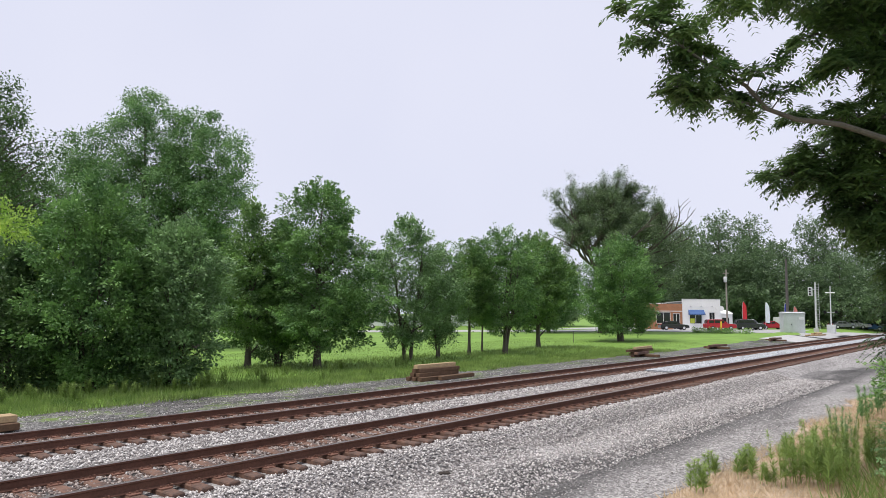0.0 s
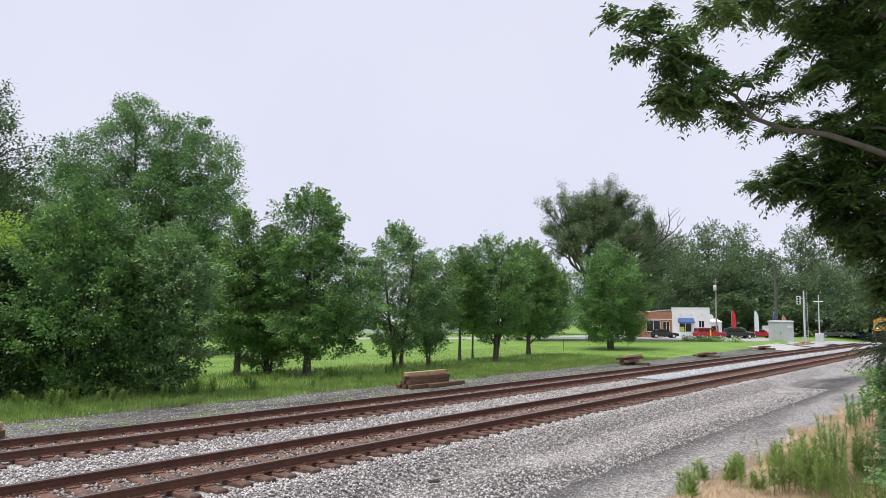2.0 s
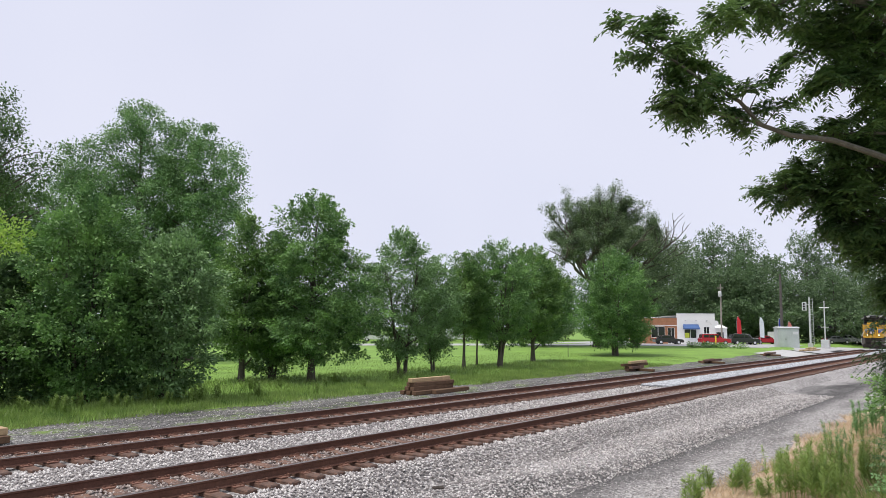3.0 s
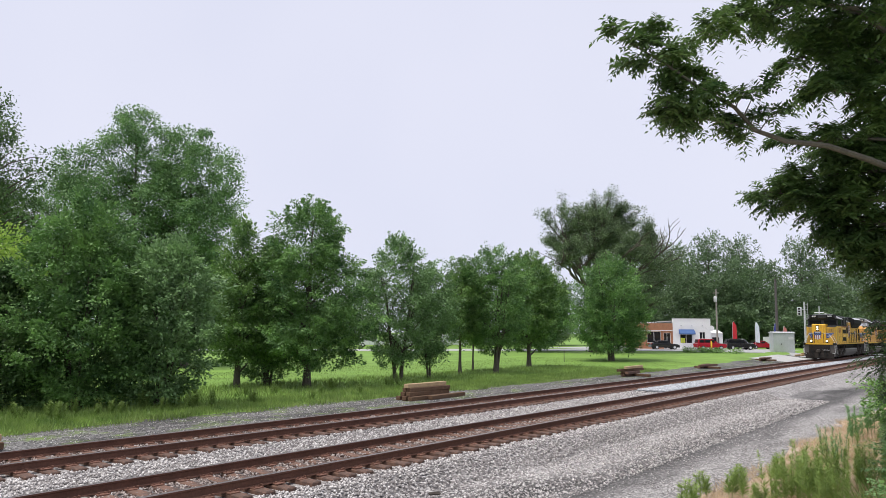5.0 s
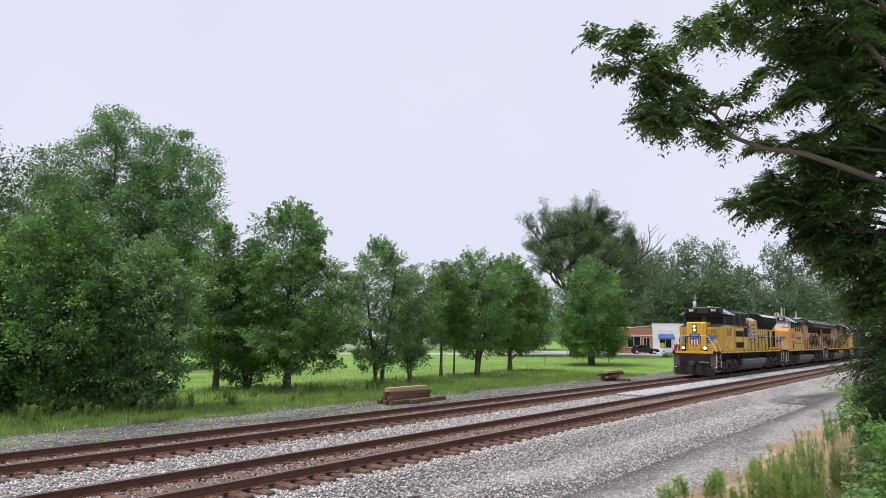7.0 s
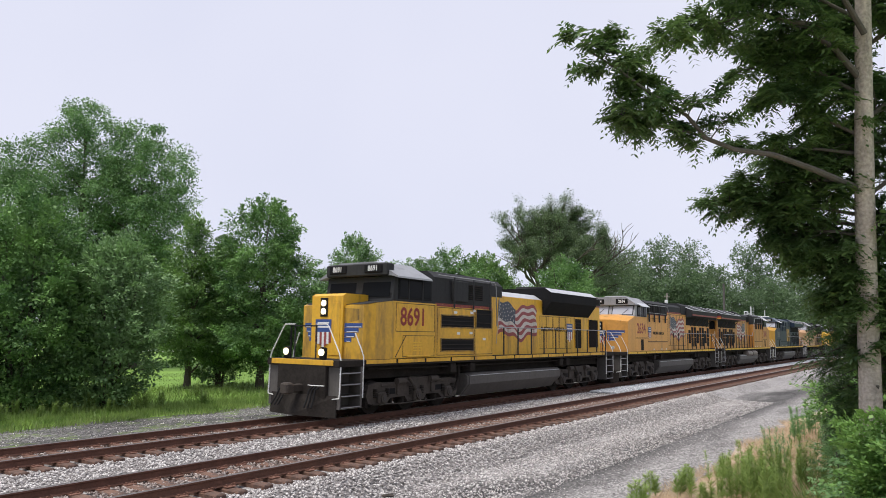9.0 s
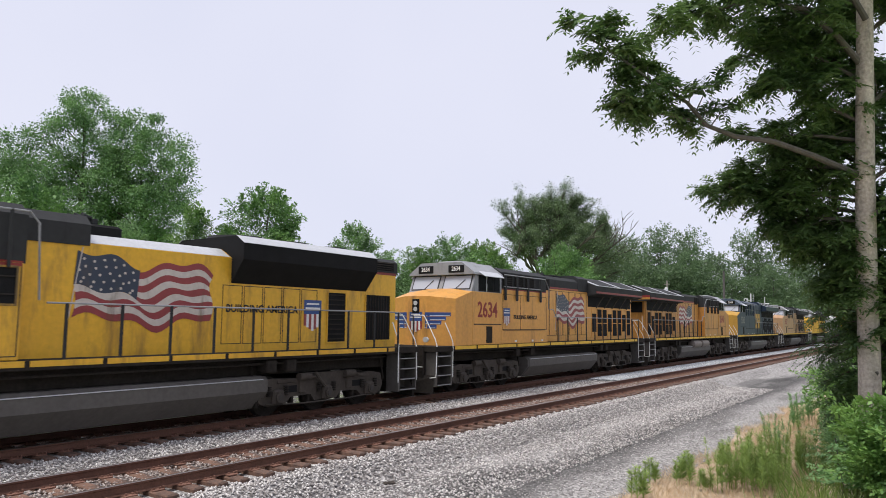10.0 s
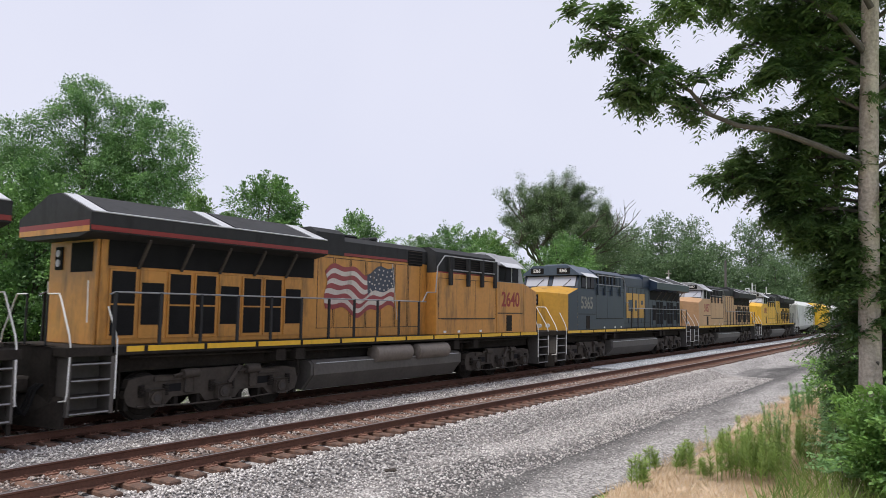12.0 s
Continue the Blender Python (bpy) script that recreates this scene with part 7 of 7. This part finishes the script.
def car(x, y, heading, mat, label, kind="suv"):
    """A parked vehicle, 4.7 m long, nose along +y before turning."""
    t = empty("car", pose(x, y, float(land(x, y)) + 0.03, 0, 0, heading), label, "car", "parked vehicles")
    if kind == "suv":
        low = [(-2.35, 0.35), (-2.38, 0.95), (-2.25, 1.1), (0.9, 1.1), (2.1, 0.98), (2.32, 0.75), (2.35, 0.35)]
        top = [(-2.22, 1.1), (-2.05, 1.66), (-1.8, 1.74), (0.0, 1.74), (0.3, 1.66), (1.0, 1.1)]
        glass_rects = [(-1.95, -1.15, 1.16, 1.58), (-1.05, -0.25, 1.16, 1.6), (-0.15, 0.45, 1.16, 1.58)]
    elif kind == "van":
        low = [(-2.5, 0.35), (-2.5, 1.1), (2.0, 1.1), (2.4, 0.9), (2.45, 0.35)]
        top = [(-2.48, 1.1), (-2.45, 2.1), (0.9, 2.15), (1.35, 1.75), (1.9, 1.1)]
        glass_rects = [(0.1, 1.1, 1.2, 1.75)]
    else:
        low = [(-2.3, 0.3), (-2.32, 0.8), (-2.0, 0.95), (0.8, 0.95), (2.0, 0.82), (2.28, 0.6), (2.3, 0.3)]
        top = [(-1.75, 0.95), (-1.1, 1.38), (-0.7, 1.45), (0.1, 1.42), (0.95, 0.95)]
        glass_rects = [(-1.2, -0.5, 0.99, 1.3), (-0.4, 0.3, 0.99, 1.32)]
    b = Build().prism(low, "x", -0.9, 0.9)
    b.prism([(p, q + 0.001) for p, q in top], "x", -0.74, 0.74)
    me = b.mesh("car_body", [mat])
    bm = bmesh.new()
    bm.from_mesh(me)
    bmesh.ops.bevel(bm, geom=list(bm.edges), offset=0.06, segments=2, affect="EDGES", profile=0.6)
    bm.to_mesh(me)
    bm.free()
    body = part("car_body", me, None, t)
    for s in (-1, 1):
        for y0, y1, z0, z1 in glass_rects:
            part("side_window", Build().box(s * 0.70, s * 0.752, y0, y1, z0, z1, 0.01), [C_CARGLASS], body)
        part("tail_lamp", Build().box(s * 0.62, s * 0.86, low[0][0] - 0.03, low[0][0] + 0.1, 0.75, 0.95, 0.02), [C_TAIL], body)
        part("head_lamp", Build().box(s * 0.55, s * 0.84, low[-1][0] - 0.14, low[-1][0] - 0.02, 0.62, 0.76, 0.02), [P_LENS], body)
        part("door_seam", Build().box(s * 0.895, s * 0.905, -0.3, -0.28, 0.45, 1.0), [C_TYRE], body)
        for a in (-1.42, 1.42):
            w = part("wheel", Build().tube([(s * 0.72, a, 0.34), (s * 0.74, a, 0.34), (s * 0.91, a, 0.34), (s * 0.93, a, 0.34)], [0.3, 0.34, 0.34, 0.3], 20), [C_TYRE], t, smooth=True)
            part("rim", Build().tube([(s * 0.915, a, 0.34), (s * 0.935, a, 0.34)], [0.21, 0.2], 12), [C_GALV], w)
    (fy, fz), (gy, gz) = top[-1], top[-2]
    slab(ws := Build(), (-0.64, fy - 0.03, fz + 0.06), (1.28, 0, 0), ((0, (gy - fy) * 0.85, (gz - fz) * 0.85)), (0, 0.03, 0.03))
    part("windscreen", ws, [C_CARGLASS], body)
    (fy, fz), (gy, gz) = top[0], top[1]
    slab(ws := Build(), (-0.6, fy - 0.03, fz + 0.1), (1.2, 0, 0), ((0, (gy - fy) * 0.75, (gz - fz) * 0.75)), (0, -0.03, 0.02))
    part("rear_window", ws, [C_CARGLASS], body)
    return t


CP_RED = car_paint("red_car_paint", (0.42, 0.015, 0.03))
CP_BLACK = car_paint("black_car_paint", (0.018, 0.02, 0.022))
CP_WHITE = car_paint("white_car_paint", (0.72, 0.73, 0.74))
CP_GREY = car_paint("grey_car_paint", (0.16, 0.17, 0.18))
CP_BLUE = car_paint("blue_car_paint", (0.10, 0.22, 0.42))
car(-36.9, 115.6, -51.3, CP_RED, "red parked suv beside the shop")
car(-43.4, 113.0, -51.3, CP_BLACK, "black parked sedan beside the brick wing", "sedan")
car(-34.4, 122.6, -51.3, CP_BLACK, "black parked suv on the forecourt")
car(-33.2, 131.5, -51.3, CP_RED, "red parked sedan among other vehicles", "sedan")
car(-35.6, 127.5, -120.0, CP_WHITE, "white parked suv behind the black one")
car(-31.6, 135.5, -120.0, CP_WHITE, "white parked van behind the vehicles", "van")
car(-25.5, 150.0, -51.3, CP_GREY, "dark grey parked car by the crossing road", "sedan")
car(-24.4, 157.6, -100.0, CP_WHITE, "white parked suv by the crossing road")
car(-22.1, 160.5, -100.0, CP_BLUE, "light blue parked car by the crossing road", "sedan")
car(-19.8, 163.0, -90.0, CP_WHITE, "white parked car by the crossing road", "sedan")
car(-86.8, 90.2, -51.3, CP_WHITE, "white parked suv beyond the road", "suv")
car(-82.6, 93.6, -51.3, CP_WHITE, "white parked van beyond the road", "van")
car(-76.0, 100.2, -51.3, CP_WHITE, "white parked van beyond the trees", "van")
car(-71.0, 104.0, -51.3, CP_GREY, "grey parked car beyond the trees", "sedan")
car(-66.0, 108.0, -51.3, CP_BLACK, "black parked suv beyond the trees")


def pole(x, y, h, r, mat, label, name="utility_pole"):
    t = empty(name, pose(x, y, float(land(x, y))), label, "pole")
    part("shaft", Build().tube([(0, 0, -0.3), (0, 0, h * 0.5), (0.05, 0, h)], [r, r * 0.85, r * 0.65], 10), [mat], t, smooth=True)
    return t


p = pole(-37.5, 121.3, 10.0, 0.16, C_POLE, "grey wooden utility pole with transformer")
part("transformer", Build().tube([(0, -0.35, 7.9), (0, -0.35, 8.0), (0, -0.35, 8.7), (0, -0.35, 8.8)], [0.2, 0.27, 0.27, 0.2], 14), [C_GALV], p, smooth=True)
part("crossarm", Build().box(-0.5, 0.5, -0.08, 0.04, 9.3, 9.42, 0.01), [C_POLE], p)
pole(-29.7, 127.7, 11.8, 0.26, C_DARKPOLE, "tall dark wooden utility pole")
p = pole(-24.3, 121.7, 7.7, 0.13, C_GALV, "silver railway signal mast with ladder", "signal_mast")
for k in range(18):
    part("ladder_rung", Build().box(0.16, 0.52, -0.03, 0.03, 0.8 + 0.38 * k, 0.84 + 0.38 * k), [C_GALV], p)
for x in (0.16, 0.52):
    part("ladder_rail", Build().box(x - 0.02, x + 0.02, -0.03, 0.03, 0.3, 7.6), [C_GALV], p)
part("signal_head", Build().box(-0.95, -0.35, -0.2, 0.2, 5.6, 6.9, 0.04), [C_GALV], p)
for k in range(3):
    part("signal_lens", Build().tube([(-0.65, -0.2, 5.85 + 0.4 * k), (-0.65, -0.34, 5.85 + 0.4 * k)], 0.14, 12), [P_BLACK], p)
part("head_bracket", Build().box(-0.5, 0.0, -0.05, 0.05, 6.5, 6.6), [C_GALV], p)
part("mast_box", Build().box(-0.35, 0.35, -0.25, 0.25, 0.0, 0.6, 0.02), [M_CONCRETE], p)
p = pole(-22.9, 125.4, 7.4, 0.11, C_GALV, "silver crossing signal post with cross arm", "crossing_signal")
part("top_arm", Build().box(-0.7, 0.7, -0.06, 0.06, 6.25, 6.4, 0.01), [C_WHITE], p)
part("signal_arm", Build().box(-0.9, 0.9, -0.05, 0.05, 3.2, 3.3, 0.01), [C_GALV], p)
for s in (-1, 1):
    part("crossing_lamp", Build().tube([(s * 0.8, -0.05, 3.25), (s * 0.8, -0.25, 3.25)], [0.25, 0.22], 14), [P_BLACK], p)
part("control_box", Build().box(-0.6, 0.6, -0.4, 0.4, 0.0, 1.3, 0.03), [C_GALV], p)

b = empty("relay_cabinet", pose(-25.7, 112.9, 0.6, 0, 0, 30), "pale grey steel railway relay cabinet", "cabinet")
part("cabinet_body", Build().box(-1.45, 1.45, -1.0, 1.0, -0.3, 2.8, 0.03), [C_BOX], b)
part("cabinet_roof", Build().prism([(-1.1, 2.8), (-1.1, 2.88), (0, 3.02), (1.1, 2.88), (1.1, 2.8)], "x", -1.55, 1.55), [C_GALV], b)
part("door", Build().box(-1.3, -0.3, -1.03, -1.0, 0.1, 2.4, 0.01), [C_BOX], b)
part("door_handle", Build().box(-0.45, -0.38, -1.07, -1.03, 1.1, 1.3), [P_BLACK], b)
part("air_vent", Build().box(0.6, 1.3, -1.03, -1.0, 1.9, 2.3), [C_GALV], b)


def feather_flag(x, y, h, w, mat, label):
    t = empty("feather_flag", pose(x, y, float(land(x, y)), 0, 0, 38), label, "flag")
    part("flag_pole", Build().tube([(0, 0, -0.05), (0, 0, h * 0.8), (0.1, 0, h), (0.3, 0, h + 0.05)], 0.025, 6), [C_GALV], t)
    part("flag_cloth", Build().prism([(0.0, h * 0.27), (0.0, h * 0.8), (0.1, h * 0.97), (0.28, h), (w * 0.9, h * 0.85), (w, h * 0.5), (w * 0.95, h * 0.25)], "y", -0.02, 0.02), [mat], t)


feather_flag(-36.4, 126.0, 4.7, 0.75, cloth("red_flag_cloth", (0.60, 0.03, 0.04)), "tall red advertising feather flag")
feather_flag(-33.0, 127.0, 4.6, 0.75, cloth("white_flag_cloth", (0.72, 0.78, 0.82)), "tall white advertising feather flag")
feather_flag(-30.4, 128.5, 4.4, 0.7, cloth("blue_flag_cloth", (0.04, 0.06, 0.35)), "tall blue advertising feather flag")
feather_flag(-29.2, 129.5, 3.9, 0.7, cloth("pale_red_flag_cloth", (0.65, 0.22, 0.20)), "tall pale red advertising feather flag")

b = empty("bollard", pose(-35.3, 111.2, 0.65), "yellow painted steel bollard", "bollard")
part("bollard_post", Build().tube([(0, 0, -0.1), (0, 0, 1.4), (0, 0, 1.5)], [0.11, 0.11, 0.05], 12), [C_SIGN], b, smooth=True)
b = empty("road_sign", pose(-62.0, 59.2, 0.1, 0, 0, 45), "yellow warning sign on a thin post", "sign")
part("sign_post", Build().tube([(0, 0, -0.2), (0, 0, 3.2)], 0.04, 8), [C_GALV], b)
part("sign_plate", Build().prism([(0, 2.75), (0.5, 3.25), (0, 3.75), (-0.5, 3.25)], "y", -0.06, -0.04), [C_SIGN], b)
b = empty("marker_post", pose(-37.1, 68.1, 0.05), "thin dark marker post on the lawn", "post")
part("post", Build().tube([(0, 0, -0.1), (0, 0, 1.25)], 0.035, 8), [C_DARKPOLE], b)
b = empty("picnic_shrub_bed", pose(-31.5, 100.0, 0.6), "low green planting bed at the lawn corner", "planting")
g_bed = np.random.default_rng(7)
part("foliage", leaves_mesh("foliage", clump_leaves(g_bed, g_bed.uniform((-4, -0.8, 0.1), (4, 0.8, 0.45), (60, 3)), 0.5, 40, 0.2), LEAF_ROW), None, b)


# ---- stacks of ties beside the track ----
def tie_piece(name, m, mat, label, length=2.6):
    b = Build().box(-0.12, 0.12, -length / 2, length / 2, 0, 0.18, 0.014)
    ob = part(name, b, [mat], None, label)
    ob.matrix_basis = m
    return tagged(ob, label, "railway tie", "loose ties beside the track")


OLD, PALE_T = "weathered brown railway tie lying beside the track", "pale timber tie on a stack beside the track"
for k in range(3):
    tie_piece("loose_tie", pose(-21.75 + 0.3 * k, 26.0, 0.03, 0, 0, 2 * k - 2), M_OLDTIE, OLD, 3.1)
for k in range(2):
    tie_piece("loose_tie", pose(-21.62 + 0.29 * k, 26.05, 0.212, 0, 0, 1.5 * k), M_OLDTIE, OLD, 3.0)
    tie_piece("loose_tie", pose(-21.6 + 0.27 * k, 26.1, 0.394, 0, 0, -k), M_OLDTIE, OLD, 2.9)
# The topmost tie is paler than those below it.
tie_piece("loose_tie", pose(-21.45, 26.0, 0.576, 0, 0, 1), M_TIMBER, PALE_T, 2.9)
tie_piece("loose_tie", pose(-20.95, 27.0, 0.03, 0, 0, 4), M_OLDTIE, OLD, 2.8)
for k in range(3):
    tie_piece("loose_tie", pose(-20.7 + 0.28 * k, 6.2, 0.06, 0, 0, -2 + 2 * k), M_OLDTIE, OLD, 2.8)
    if k < 2:
        tie_piece("loose_tie", pose(-20.6 + 0.28 * k, 6.25, 0.245, 0, 0, 2 * k), M_TIMBER, PALE_T, 2.7)
for cx, cy, n in ((-21.9, 50.4, 5), (-21.8, 66.5, 4), (-22.0, 87.5, 4)):
    rr_p = random.Random(int(cy))
    for k in range(n):
        up = 0.03 + 0.184 * (k // 2)
        tie_piece("loose_tie", pose(cx + 0.34 * (k % 2) + rr_p.uniform(-0.05, 0.05), cy + rr_p.uniform(-0.6, 0.6), up + float(land(cx, cy)), 0, 0, rr_p.uniform(-6, 6) + (70 if k == 1 else 0)), M_OLDTIE if k % 3 else M_TIE, OLD, 2.6 + 1.2 * (k == n - 1))
tie_piece("loose_tie", pose(-21.7, 50.4, 0.584, 0, 0, 4), M_TIMBER, PALE_T, 3.4)
for k in range(5):
    tie_piece("crossing_panel_timber", pose(-19.9 + 0.35 * (k % 3), 97.5 + 0.5 * k, 0.60 + 0.184 * (k // 3), 0, 0, 3 * k - 6), M_TIMBER, "pale timber crossing plank on a stack by the crossing", 5.0)

# a dark lump of stone on the ballast slope
b = Build()
g_r = np.random.default_rng(3)
for k in range(3):
    cx, cy, cz = (0.12 * k, 0.05 * k, 0.02 * k)
    vs = [(cx + 0.14 * math.cos(a) * (1 - abs(h) * 0.6) * g_r.uniform(0.8, 1.2), cy + 0.1 * math.sin(a) * (1 - abs(h) * 0.6) * g_r.uniform(0.8, 1.2), cz + 0.07 * h + 0.05) for h in (-1, 0, 1) for a in (0, 1.05, 2.1, 3.14, 4.19, 5.24)]
    b.add(vs, [(i + r * 6, (i + 1) % 6 + r * 6, (i + 1) % 6 + r * 6 + 6, i + r * 6 + 6) for r in range(2) for i in range(6)] + [tuple(range(5, -1, -1)), tuple(range(12, 18))])
rock = part("dark_rock", b, [P_TRUCK], None)
rock.matrix_basis = pose(-8.55, 10.55, 0.10)
rock.scale = (0.5, 0.5, 0.42)
tagged(rock, "dark broken lump lying on the gravel slope", "rock")


def motions():
    for ob, offset, backwards in TRAIN:
        rows = []
        for t, y in FRONT:
            rows.append((t, pose(FAR_X, y + offset + 21.5, RAIL_Z, 0, 0, 180) if backwards else pose(FAR_X, y + offset, RAIL_Z)))
        walk(ob, rows)
    # wheels roll with the train
    back = {ob for ob, offset, backwards in TRAIN if backwards}
    for wheels, y, r in TRUCKS:
        way = -1 if wheels.parent.parent in back else 1
        rows = []
        for k in range(0, 361):
            t = k / 30
            gone = SPEED * t
            rows.append((t, pose(0, y, r, math.degrees(way * gone / r) % 360)))
        walk(wheels, rows)


motions()
